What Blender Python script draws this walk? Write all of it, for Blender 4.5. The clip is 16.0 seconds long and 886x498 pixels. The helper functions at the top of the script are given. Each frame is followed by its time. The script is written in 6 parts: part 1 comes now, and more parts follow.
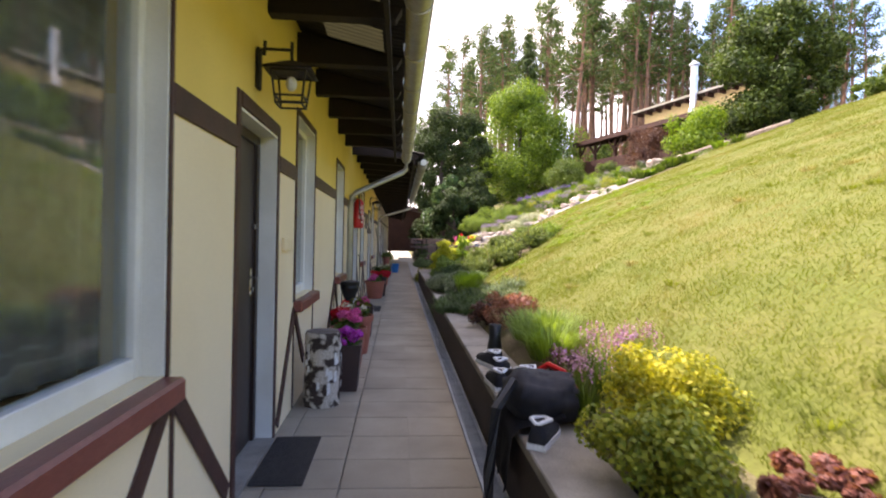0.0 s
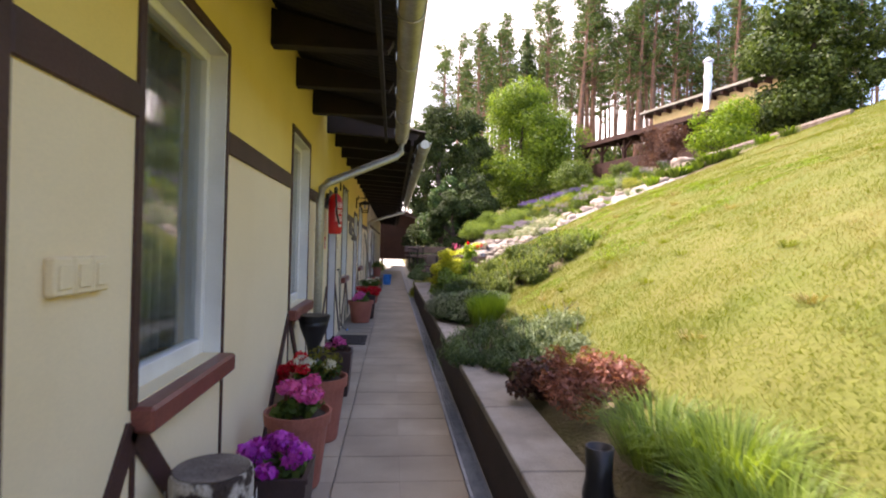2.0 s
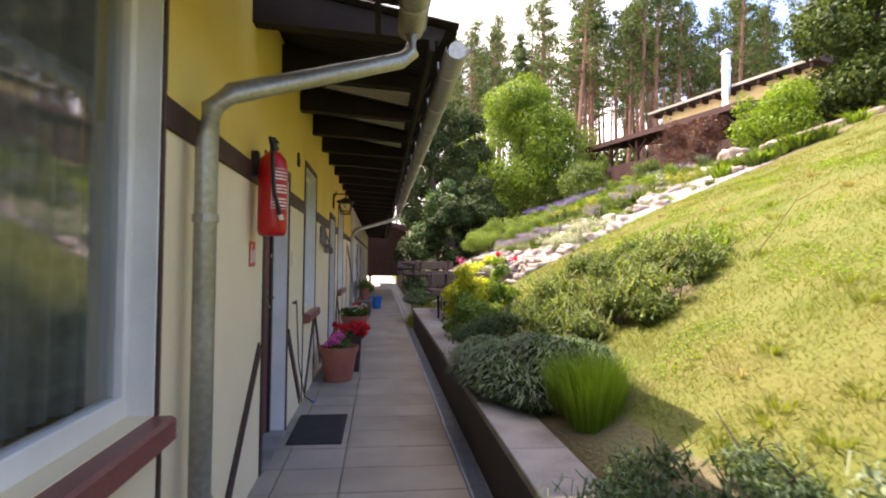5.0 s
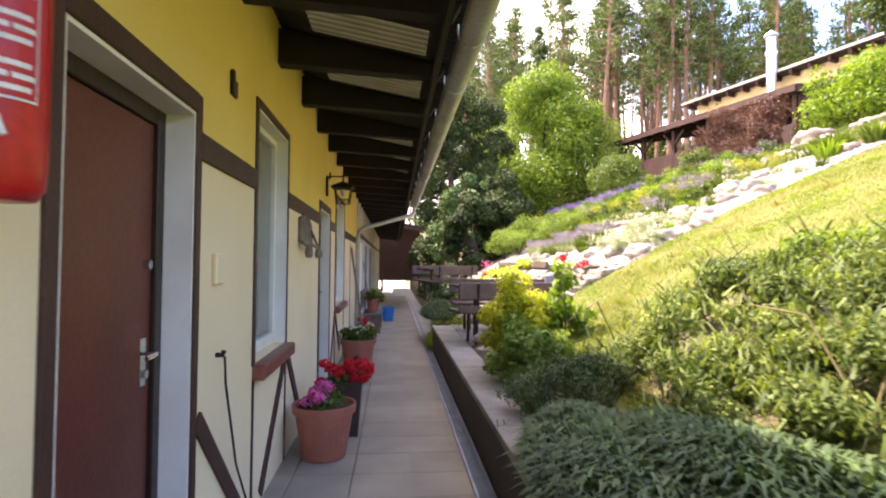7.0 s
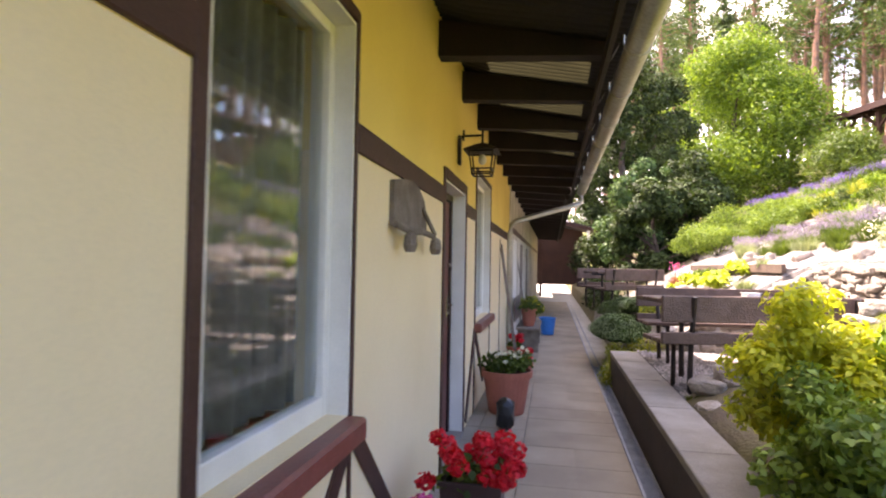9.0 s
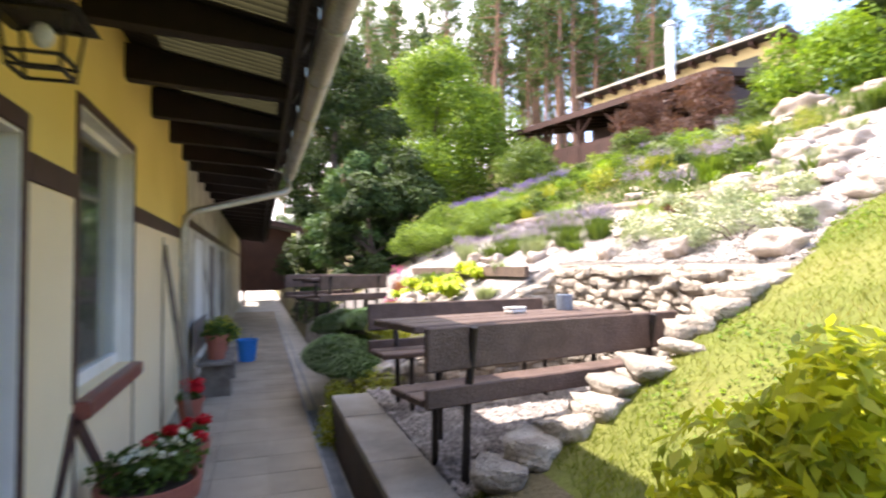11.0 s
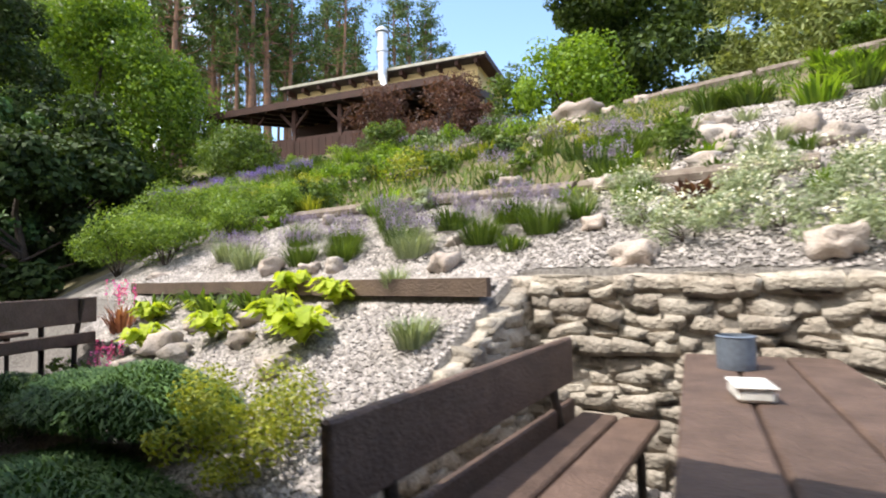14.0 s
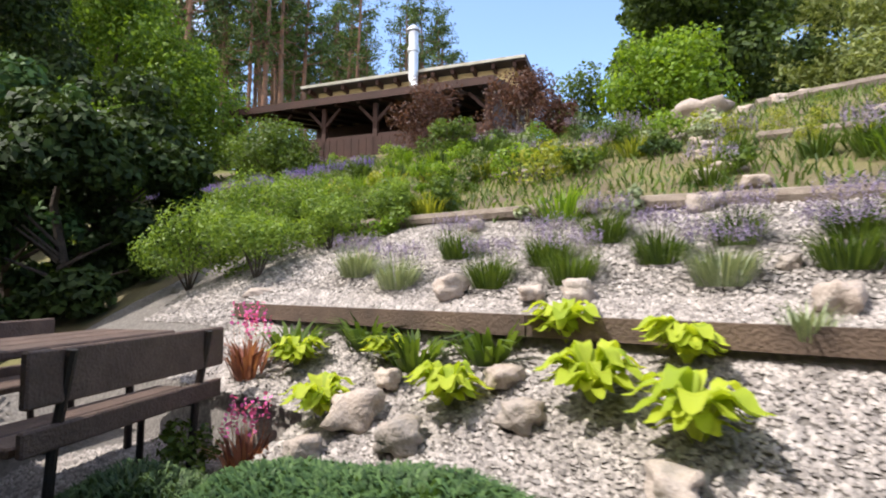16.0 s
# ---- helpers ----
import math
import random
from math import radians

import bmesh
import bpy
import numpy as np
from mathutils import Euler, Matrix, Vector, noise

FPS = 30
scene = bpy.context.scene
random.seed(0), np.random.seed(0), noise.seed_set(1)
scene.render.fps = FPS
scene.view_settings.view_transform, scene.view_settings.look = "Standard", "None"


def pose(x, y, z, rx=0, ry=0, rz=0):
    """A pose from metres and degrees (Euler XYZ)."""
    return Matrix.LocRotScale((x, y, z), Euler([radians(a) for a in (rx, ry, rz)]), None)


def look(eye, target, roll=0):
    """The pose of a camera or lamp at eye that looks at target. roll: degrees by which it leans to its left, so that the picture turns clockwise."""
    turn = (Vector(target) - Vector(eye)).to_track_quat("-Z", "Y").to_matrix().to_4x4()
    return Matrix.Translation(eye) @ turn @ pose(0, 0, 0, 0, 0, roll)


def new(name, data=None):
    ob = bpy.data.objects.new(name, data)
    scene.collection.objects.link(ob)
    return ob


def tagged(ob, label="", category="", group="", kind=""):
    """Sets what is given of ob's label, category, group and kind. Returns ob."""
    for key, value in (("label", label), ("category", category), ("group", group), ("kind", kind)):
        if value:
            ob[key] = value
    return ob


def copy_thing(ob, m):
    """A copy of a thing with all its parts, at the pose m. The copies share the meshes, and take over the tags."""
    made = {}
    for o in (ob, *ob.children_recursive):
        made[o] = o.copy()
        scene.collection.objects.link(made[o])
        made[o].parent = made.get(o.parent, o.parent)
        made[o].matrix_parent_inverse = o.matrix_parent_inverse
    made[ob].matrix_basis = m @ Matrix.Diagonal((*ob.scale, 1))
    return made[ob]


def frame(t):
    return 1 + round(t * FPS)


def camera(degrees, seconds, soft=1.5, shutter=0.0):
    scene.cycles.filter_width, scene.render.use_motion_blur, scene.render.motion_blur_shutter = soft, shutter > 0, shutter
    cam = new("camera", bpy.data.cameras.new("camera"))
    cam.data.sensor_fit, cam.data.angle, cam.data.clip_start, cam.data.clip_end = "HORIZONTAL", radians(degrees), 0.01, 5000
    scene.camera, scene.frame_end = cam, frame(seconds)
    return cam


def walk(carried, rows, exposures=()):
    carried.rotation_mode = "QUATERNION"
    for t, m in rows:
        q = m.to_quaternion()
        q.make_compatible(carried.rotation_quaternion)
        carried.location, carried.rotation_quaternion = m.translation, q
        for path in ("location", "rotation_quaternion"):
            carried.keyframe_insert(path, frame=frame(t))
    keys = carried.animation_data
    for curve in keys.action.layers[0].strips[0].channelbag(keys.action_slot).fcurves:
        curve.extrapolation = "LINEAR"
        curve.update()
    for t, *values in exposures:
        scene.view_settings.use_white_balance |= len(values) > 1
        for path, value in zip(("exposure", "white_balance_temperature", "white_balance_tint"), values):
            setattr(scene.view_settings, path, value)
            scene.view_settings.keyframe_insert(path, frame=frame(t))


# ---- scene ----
cam = camera(78.0, 16.0, 2.0, 0.35)
PATH = [
    (0, (-0.242, 2.023, 1.384), (-0.084, 4.017, 1.351), 1.4),
    (0.5, (-0.192, 2.673, 1.391), (-0.016, 4.666, 1.365), 1.5),
    (1, (-0.223, 3.318, 1.4), (-0.04, 5.31, 1.382), 1.6),
    (1.5, (-0.221, 3.935, 1.423), (-0.036, 5.926, 1.411), 1.7),
    (2, (-0.229, 4.572, 1.428), (-0.047, 6.564, 1.42), 1.6),
    (2.5, (-0.228, 5.15, 1.453), (-0.043, 7.141, 1.451), 1.7),
    (3, (-0.242, 5.773, 1.47), (-0.055, 7.764, 1.471), 1.4),
    (3.5, (-0.279, 6.362, 1.471), (-0.099, 8.354, 1.478), 1.5),
    (4, (-0.286, 6.959, 1.489), (-0.104, 8.95, 1.506), 1.4),
    (4.2, (-0.314, 7.189, 1.46), (-0.124, 9.18, 1.49), 1.2),
    (6.3, (-0.276, 9.695, 1.39), (-0.025, 11.678, 1.443), 0.7),
    (6.5, (-0.265, 9.929, 1.401), (-0.027, 11.915, 1.452), 0.5),
    (7, (-0.28, 10.505, 1.449), (-0.102, 12.497, 1.506), 0.5),
    (7.5, (-0.303, 11.073, 1.433), (-0.259, 13.072, 1.495), 0.4),
    (8, (-0.376, 11.618, 1.429), (-0.804, 13.571, 1.488), 1.0),
    (8.2, (-0.355, 11.843, 1.447), (-0.846, 13.781, 1.504), 1.3),
    (10.3, (-0.303, 14.13, 1.424), (-0.225, 16.128, 1.49), 0.1),
    (10.5, (-0.265, 14.373, 1.444), (-0.084, 16.363, 1.517), -0.0),
    (11, (-0.208, 14.907, 1.51), (0.424, 16.804, 1.58), -0.5),
    (11.5, (-0.158, 15.592, 1.496), (0.943, 17.26, 1.571), -0.6),
    (12, (-0.284, 16.072, 1.536), (1.044, 17.565, 1.613), -0.9),
    (12.5, (-0.169, 16.692, 1.559), (1.254, 18.095, 1.63), -1.3),
    (13, (-0.155, 17.264, 1.551), (1.327, 18.605, 1.627), -1.2),
    (13.5, (-0.131, 17.843, 1.544), (1.431, 19.089, 1.625), -1.4),
    (14, (-0.208, 18.404, 1.555), (1.379, 19.619, 1.641), -1.4),
    (14.5, (-0.233, 19.038, 1.572), (1.374, 20.225, 1.667), -1.4),
    (15, (-0.184, 19.687, 1.571), (1.434, 20.856, 1.684), -1.0),
    (15.5, (-0.159, 20.286, 1.625), (1.462, 21.451, 1.755), -0.5),
    (16, (-0.116, 20.777, 1.678), (1.497, 21.954, 1.806), 0.2),
]
walk(cam, [(t, look(eye, target, roll)) for t, eye, target, roll in PATH],
     [(0, 2.05, 7000, 26), (1, 2.03, 7050, 28), (4, 2.12, 7150, 30), (6.5, 2.45, 7080, 28), (8, 2.90, 7400, 33), (10.5, 2.72, 6980, 24), (11, 2.48, 6700, 20), (11.5, 1.93, 6600, 19), (12, 1.64, 6550, 17), (12.5, 1.50, 6500, 10), (14, 1.40, 6500, 10), (16, 1.26, 6500, 13)])


# ---- world, sun ----
SUN_TO = Vector((-0.80, 0.60, 1.62)).normalized()
world = bpy.data.worlds.new("world")
scene.world = world
world.use_nodes = True
nt = world.node_tree
sky = nt.nodes.new("ShaderNodeTexSky")
sky.sky_type, sky.sun_disc = "NISHITA", False
sky.sun_elevation = math.asin(SUN_TO.z)
sky.sun_rotation = math.atan2(SUN_TO.x, SUN_TO.y)
sky.ozone_density, sky.dust_density = 2.5, 0.6
bg = nt.nodes["Background"]
bg.inputs["Strength"].default_value = 0.15
# fair-weather cloud, thicker towards the north-west
way = nt.nodes.new("ShaderNodeTexCoord")
cloud = nt.nodes.new("ShaderNodeTexNoise")
cloud.inputs["Scale"].default_value, cloud.inputs["Detail"].default_value, cloud.inputs["Roughness"].default_value = 2.6, 8, 0.55
nt.links.new(way.outputs["Generated"], cloud.inputs["Vector"])
lean = nt.nodes.new("ShaderNodeVectorMath")
lean.operation = "DOT_PRODUCT"
lean.inputs[1].default_value = (-0.30, 0.16, 0.06)
nt.links.new(way.outputs["Generated"], lean.inputs[0])
cover = nt.nodes.new("ShaderNodeMath")
nt.links.new(cloud.outputs["Fac"], cover.inputs[0])
nt.links.new(lean.outputs["Value"], cover.inputs[1])
soft_edge = nt.nodes.new("ShaderNodeMapRange")
soft_edge.inputs["From Min"].default_value, soft_edge.inputs["From Max"].default_value = 0.45, 0.60
nt.links.new(cover.outputs[0], soft_edge.inputs["Value"])
blend = nt.nodes.new("ShaderNodeMix")
blend.data_type = "RGBA"
blend.inputs["B"].default_value = (5.4, 5.3, 5.2, 1)
nt.links.new(sky.outputs[0], blend.inputs["A"])
nt.links.new(soft_edge.outputs["Result"], blend.inputs["Factor"])
nt.links.new(blend.outputs["Result"], bg.inputs["Color"])
sun = new("sun", bpy.data.lights.new("sun", "SUN"))
sun.data.energy, sun.data.angle, sun.data.color = 2.9, radians(0.53), (1.0, 0.95, 0.87)
sun.matrix_world = look(SUN_TO * 60, (0, 0, 0))

# ---- helpers of this scene ----
rng = np.random.default_rng(7)


def thing(name, label, category, group="", at=(0, 0, 0), rz=0.0, kind=""):
    ob = new(name)
    ob.empty_display_size = 0.1
    ob.matrix_basis = pose(*at, 0, 0, rz)
    return tagged(ob, label, category, group, kind)


def mesh_ob(name, bm, material, parent=None, label="", smooth=False):
    me = bpy.data.meshes.new(name)
    bm.normal_update()
    bm.to_mesh(me)
    bm.free()
    if smooth:
        for p in me.polygons:
            p.use_smooth = True
    me.materials.append(material)
    ob = new(name, me)
    if parent:
        ob.parent = parent
    if label:
        ob["label"] = label
    return ob


def part(name, bm, material, parent, label="", smooth=False):
    return mesh_ob(name, bm, material, parent, label, smooth)


def np_mesh(name, verts, faces, material, parent=None, label=""):
    me = bpy.data.meshes.new(name)
    verts = np.asarray(verts, dtype=np.float32).reshape(-1, 3)
    faces = np.asarray(faces, dtype=np.int32)
    n, k = faces.shape
    me.vertices.add(len(verts))
    me.vertices.foreach_set("co", verts.ravel())
    me.loops.add(n * k)
    me.loops.foreach_set("vertex_index", faces.ravel())
    me.polygons.add(n)
    me.polygons.foreach_set("loop_start", np.arange(0, n * k, k, dtype=np.int32))
    me.update(calc_edges=True)
    me.materials.append(material)
    ob = new(name, me)
    if parent:
        ob.parent = parent
    if label:
        ob["label"] = label
    return ob


def add_box(bm, x0, x1, y0, y1, z0, z1, bevel=0.0):
    made = bmesh.ops.create_cube(bm, size=1)["verts"]
    for v in made:
        v.co = ((x0 + x1) / 2 + v.co.x * (x1 - x0), (y0 + y1) / 2 + v.co.y * (y1 - y0), (z0 + z1) / 2 + v.co.z * (z1 - z0))
    if bevel:
        edges = list({e for v in made for e in v.link_edges})
        bmesh.ops.bevel(bm, geom=edges, offset=bevel, segments=1, affect="EDGES")
    return made


def boxed(x0, x1, y0, y1, z0, z1, bevel=0.0):
    bm = bmesh.new()
    add_box(bm, x0, x1, y0, y1, z0, z1, bevel)
    return bm


def add_tube(bm, points, radii, seg=8, cap=True):
    """A round tube along points."""
    rings = []
    pts = [Vector(p) for p in points]
    if not isinstance(radii, (list, tuple)):
        radii = [radii] * len(pts)
    up = Vector((0.13, 0.31, 0.94))
    for i, p in enumerate(pts):
        d = (pts[min(i + 1, len(pts) - 1)] - pts[max(i - 1, 0)]).normalized()
        a = d.cross(up)
        if a.length < 0.05:
            a = d.cross(Vector((1, 0, 0)))
        a.normalize()
        b = d.cross(a)
        rings.append([bm.verts.new(p + radii[i] * (math.cos(k * math.tau / seg) * a + math.sin(k * math.tau / seg) * b)) for k in range(seg)])
    for r0, r1 in zip(rings, rings[1:]):
        for k in range(seg):
            bm.faces.new((r0[k], r0[(k + 1) % seg], r1[(k + 1) % seg], r1[k]))
    if cap:
        bm.faces.new(rings[0][::-1])
        bm.faces.new(rings[-1])


def tube(points, radii, seg=8):
    bm = bmesh.new()
    add_tube(bm, points, radii, seg)
    return bm


def lathe(profile, seg=20):
    """Turned shape: profile rows of radius and height."""
    bm = bmesh.new()
    rings = [[bm.verts.new((r * math.cos(k * math.tau / seg), r * math.sin(k * math.tau / seg), z)) for k in range(seg)] for r, z in profile]
    for r0, r1 in zip(rings, rings[1:]):
        for k in range(seg):
            bm.faces.new((r0[k], r0[(k + 1) % seg], r1[(k + 1) % seg], r1[k]))
    bm.faces.new(rings[0][::-1])
    bm.faces.new(rings[-1])
    return bm


def beam_between(bm, a, b, width, depth, normal=(1, 0, 0)):
    """A squared timber from a to b; width across, depth along the normal."""
    a, b, n = Vector(a), Vector(b), Vector(normal)
    d = (b - a).normalized()
    s = d.cross(n).normalized() * width / 2
    n = n.normalized() * depth / 2
    vs = [bm.verts.new(p + i * s + j * n) for p in (a, b) for i, j in ((-1, -1), (1, -1), (1, 1), (-1, 1))]
    for q in ((0, 1, 2, 3), (7, 6, 5, 4), (0, 4, 5, 1), (1, 5, 6, 2), (2, 6, 7, 3), (3, 7, 4, 0)):
        bm.faces.new([vs[k] for k in q])


def stone_bm(sx, sy, sz, seed, rough=0.18, sub=2):
    bm = bmesh.new()
    bmesh.ops.create_icosphere(bm, subdivisions=sub, radius=1)
    for v in bm.verts:
        c = v.co.copy()
        m = max(abs(c.x), abs(c.y), abs(c.z))
        c = c.lerp(c / m * 0.86, 0.55)
        k = 1 + rough * noise.noise(c * 1.6 + Vector((seed * 3.7, seed * 1.3, seed)))
        v.co = Vector((c.x * sx, c.y * sy, c.z * sz)) * k
    return bm


def block_stone(seed):
    """A rough quarry stone: a flattened lump with broken faces and worn edges."""
    r = random.Random(seed)
    bm = bmesh.new()
    bmesh.ops.create_cube(bm, size=2)
    bmesh.ops.subdivide_edges(bm, edges=list(bm.edges), cuts=2, use_grid_fill=True)
    skew = [r.uniform(-0.22, 0.22) for _ in range(4)]
    off = Vector((seed * 2.3, seed * 1.1, seed * 0.7))
    for v in bm.verts:
        c = v.co.copy()
        c = c.lerp(c.normalized() * 1.18, 0.20)
        c.y *= 1 + skew[0] * c.z
        c.z *= 1 + skew[1] * c.y
        c.y += skew[2] * c.z * 0.6
        k = 1 + 0.20 * noise.noise(c * 1.1 + off) + 0.10 * noise.noise(c * 2.7 + off)
        v.co = c * k
    return bm


def leaf_arrays(points, normals, length, width, fold=0.25):
    """Rhomb leaves at points, lying across the normals."""
    n = len(points)
    up = rng.normal(size=(n, 3))
    a = np.cross(normals, up)
    a /= np.linalg.norm(a, axis=1, keepdims=True) + 1e-9
    b = np.cross(normals, a)
    b /= np.linalg.norm(b, axis=1, keepdims=True) + 1e-9
    L = (length * rng.uniform(0.6, 1.3, n))[:, None]
    Wd = (width * rng.uniform(0.6, 1.3, n))[:, None]
    nn = normals / (np.linalg.norm(normals, axis=1, keepdims=True) + 1e-9)
    v = np.stack([points - a * L / 2, points + b * Wd / 2 + nn * fold * Wd, points + a * L / 2, points - b * Wd / 2 + nn * fold * Wd], axis=1)
    f = np.arange(4 * n).reshape(-1, 4)
    return v.reshape(-1, 3), f


def leaf_cloud(name, centres, radii, count, length, width, material, parent=None, label="", flat=0.8, hollow=0.55, tip=0.7):
    """Leaves spread through clumps: centres (k,3), radii (k,)."""
    centres, radii = np.asarray(centres, float), np.asarray(radii, float)
    share = radii ** 2 / np.sum(radii ** 2)
    pick = rng.choice(len(centres), size=count, p=share)
    d = rng.normal(size=(count, 3))
    d /= np.linalg.norm(d, axis=1, keepdims=True)
    r = radii[pick] * (hollow + (1.08 - hollow) * rng.random(count) ** 0.6)
    p = centres[pick] + d * r[:, None] * np.array([1, 1, flat])
    nrm = d * tip + rng.normal(size=(count, 3)) * 0.5 + np.array([0, 0, 0.35])
    v, f = leaf_arrays(p, nrm, length, width)
    return np_mesh(name, v, f, material, parent, label)


def blades(points, height_, width, lean, bend=0.35, outward=None, segs=2):
    """Narrow upright blades that taper to a tip: quads and a tip, as triangles."""
    n = len(points)
    ang = rng.uniform(0, math.tau, n)
    side = np.stack([np.cos(ang), np.sin(ang), np.zeros(n)], 1)
    if outward is None:
        la = rng.uniform(0, math.tau, n)
        out = np.stack([np.cos(la), np.sin(la), np.zeros(n)], 1)
    else:
        out = outward
        side = np.stack([-out[:, 1], out[:, 0], np.zeros(n)], 1)
    h = (height_ * rng.uniform(0.55, 1.25, n))[:, None]
    w = width * rng.uniform(0.7, 1.3, n)[:, None]
    ln = lean * rng.uniform(0.3, 1.3, n)[:, None]
    up = np.array([[0, 0, 1.0]])
    mid = points + up * h * 0.6 + out * h * ln * 0.45
    top = points + up * h * (1 - bend * ln) + out * h * ln
    v = np.stack([points - side * w / 2, points + side * w / 2, mid + side * w * 0.42, mid - side * w * 0.42, top], 1).reshape(-1, 3)
    k = np.arange(n)[:, None] * 5
    f = np.concatenate([k + np.array([[0, 1, 2]]), k + np.array([[0, 2, 3]]), k + np.array([[3, 2, 4]])], 0)
    return v, f


# ---- materials ----
def material(name, base, rough=0.8, second=None, scale=6.0, fine=60.0, bump=0.15, metal=0.0, island=0.0, objrand=0.0, contrast=0.5, spec=0.4, grain=0.14):
    """Two-scale procedural paint: base and second colour mixed by coarse noise, fine grain in value and bump."""
    m = bpy.data.materials.new(name)
    m.use_nodes = True
    n, l = m.node_tree.nodes, m.node_tree.links
    b = n["Principled BSDF"]
    b.inputs["Roughness"].default_value, b.inputs["Metallic"].default_value = rough, metal
    b.inputs["Specular IOR Level"].default_value = spec
    tc = n.new("ShaderNodeNewGeometry")
    big, small = n.new("ShaderNodeTexNoise"), n.new("ShaderNodeTexNoise")
    for node, s, d in ((big, scale, 5), (small, fine, 3)):
        node.inputs["Scale"].default_value, node.inputs["Detail"].default_value = s, d
        l.new(tc.outputs["Position"], node.inputs["Vector"])
    ramp = n.new("ShaderNodeMapRange")
    ramp.inputs["From Min"].default_value, ramp.inputs["From Max"].default_value = 0.5 - 0.3 * (1 - contrast) - 0.02, 0.5 + 0.3 * (1 - contrast) + 0.02
    l.new(big.outputs["Fac"], ramp.inputs["Value"])
    mix = n.new("ShaderNodeMix")
    mix.data_type = "RGBA"
    mix.inputs["A"].default_value = (*base, 1)
    mix.inputs["B"].default_value = (*(second or [c * 0.75 for c in base]), 1)
    l.new(ramp.outputs["Result"], mix.inputs["Factor"])
    hsv = n.new("ShaderNodeHueSaturation")
    l.new(mix.outputs["Result"], hsv.inputs["Color"])
    val = n.new("ShaderNodeMapRange")
    val.inputs["From Min"].default_value, val.inputs["From Max"].default_value = 0.3, 0.7
    val.inputs["To Min"].default_value, val.inputs["To Max"].default_value = 1 - grain, 1 + grain
    l.new(small.outputs["Fac"], val.inputs["Value"])
    src = val.outputs["Result"]
    if island or objrand:
        pick = tc.outputs["Random Per Island"]
        if objrand:
            oi = n.new("ShaderNodeObjectInfo")
            pick = oi.outputs["Random"]
        mr = n.new("ShaderNodeMapRange")
        k = island or objrand
        mr.inputs["To Min"].default_value, mr.inputs["To Max"].default_value = 1 - k, 1 + k
        l.new(pick, mr.inputs["Value"])
        mul = n.new("ShaderNodeMath")
        mul.operation = "MULTIPLY"
        l.new(src, mul.inputs[0])
        l.new(mr.outputs["Result"], mul.inputs[1])
        src = mul.outputs[0]
    l.new(src, hsv.inputs["Value"])
    l.new(hsv.outputs["Color"], b.inputs["Base Color"])
    if bump:
        bp = n.new("ShaderNodeBump")
        bp.inputs["Strength"].default_value, bp.inputs["Distance"].default_value = bump, 0.02
        l.new(small.outputs["Fac"], bp.inputs["Height"])
        l.new(bp.outputs["Normal"], b.inputs["Normal"])
    return m


def foliage(name, dark, light, rough=0.55, through_=0.35, per="island"):
    """Leaves: colour varies leaf by leaf, with light shining through."""
    m = bpy.data.materials.new(name)
    m.use_nodes = True
    n, l = m.node_tree.nodes, m.node_tree.links
    b, out = n["Principled BSDF"], n["Material Output"]
    b.inputs["Roughness"].default_value = rough
    b.inputs["Specular IOR Level"].default_value = 0.3
    g = n.new("ShaderNodeNewGeometry")
    big = n.new("ShaderNodeTexNoise")
    big.inputs["Scale"].default_value = 1.7
    l.new(g.outputs["Position"], big.inputs["Vector"])
    add = n.new("ShaderNodeMath")
    add.operation = "MULTIPLY_ADD"
    add.inputs[1].default_value, add.inputs[2].default_value = 1.3, -0.65
    l.new(big.outputs["Fac"], add.inputs[0])
    tot = n.new("ShaderNodeMath")
    tot.use_clamp = True
    l.new(add.outputs[0], tot.inputs[0])
    l.new(g.outputs["Random Per Island"], tot.inputs[1])
    mix = n.new("ShaderNodeMix")
    mix.data_type = "RGBA"
    mix.inputs["A"].default_value, mix.inputs["B"].default_value = (*dark, 1), (*light, 1)
    l.new(tot.outputs[0], mix.inputs["Factor"])
    l.new(mix.outputs["Result"], b.inputs["Base Color"])
    tr = n.new("ShaderNodeBsdfTranslucent")
    warm = n.new("ShaderNodeMix")
    warm.data_type, warm.blend_type = "RGBA", "MULTIPLY"
    warm.inputs["Factor"].default_value = 1.0
    warm.inputs["B"].default_value = (1.5, 1.45, 0.6, 1)
    l.new(mix.outputs["Result"], warm.inputs["A"])
    l.new(warm.outputs["Result"], tr.inputs["Color"])
    ms = n.new("ShaderNodeMixShader")
    ms.inputs["Fac"].default_value = through_
    l.new(b.outputs[0], ms.inputs[1])
    l.new(tr.outputs[0], ms.inputs[2])
    l.new(ms.outputs[0], out.inputs["Surface"])
    return m


def glass_material(name):
    m = bpy.data.materials.new(name)
    m.use_nodes = True
    b = m.node_tree.nodes["Principled BSDF"]
    b.inputs["Base Color"].default_value = (0.9, 0.95, 0.93, 1)
    b.inputs["Roughness"].default_value = 0.03
    b.inputs["Transmission Weight"].default_value = 1.0
    b.inputs["IOR"].default_value = 1.45
    return m


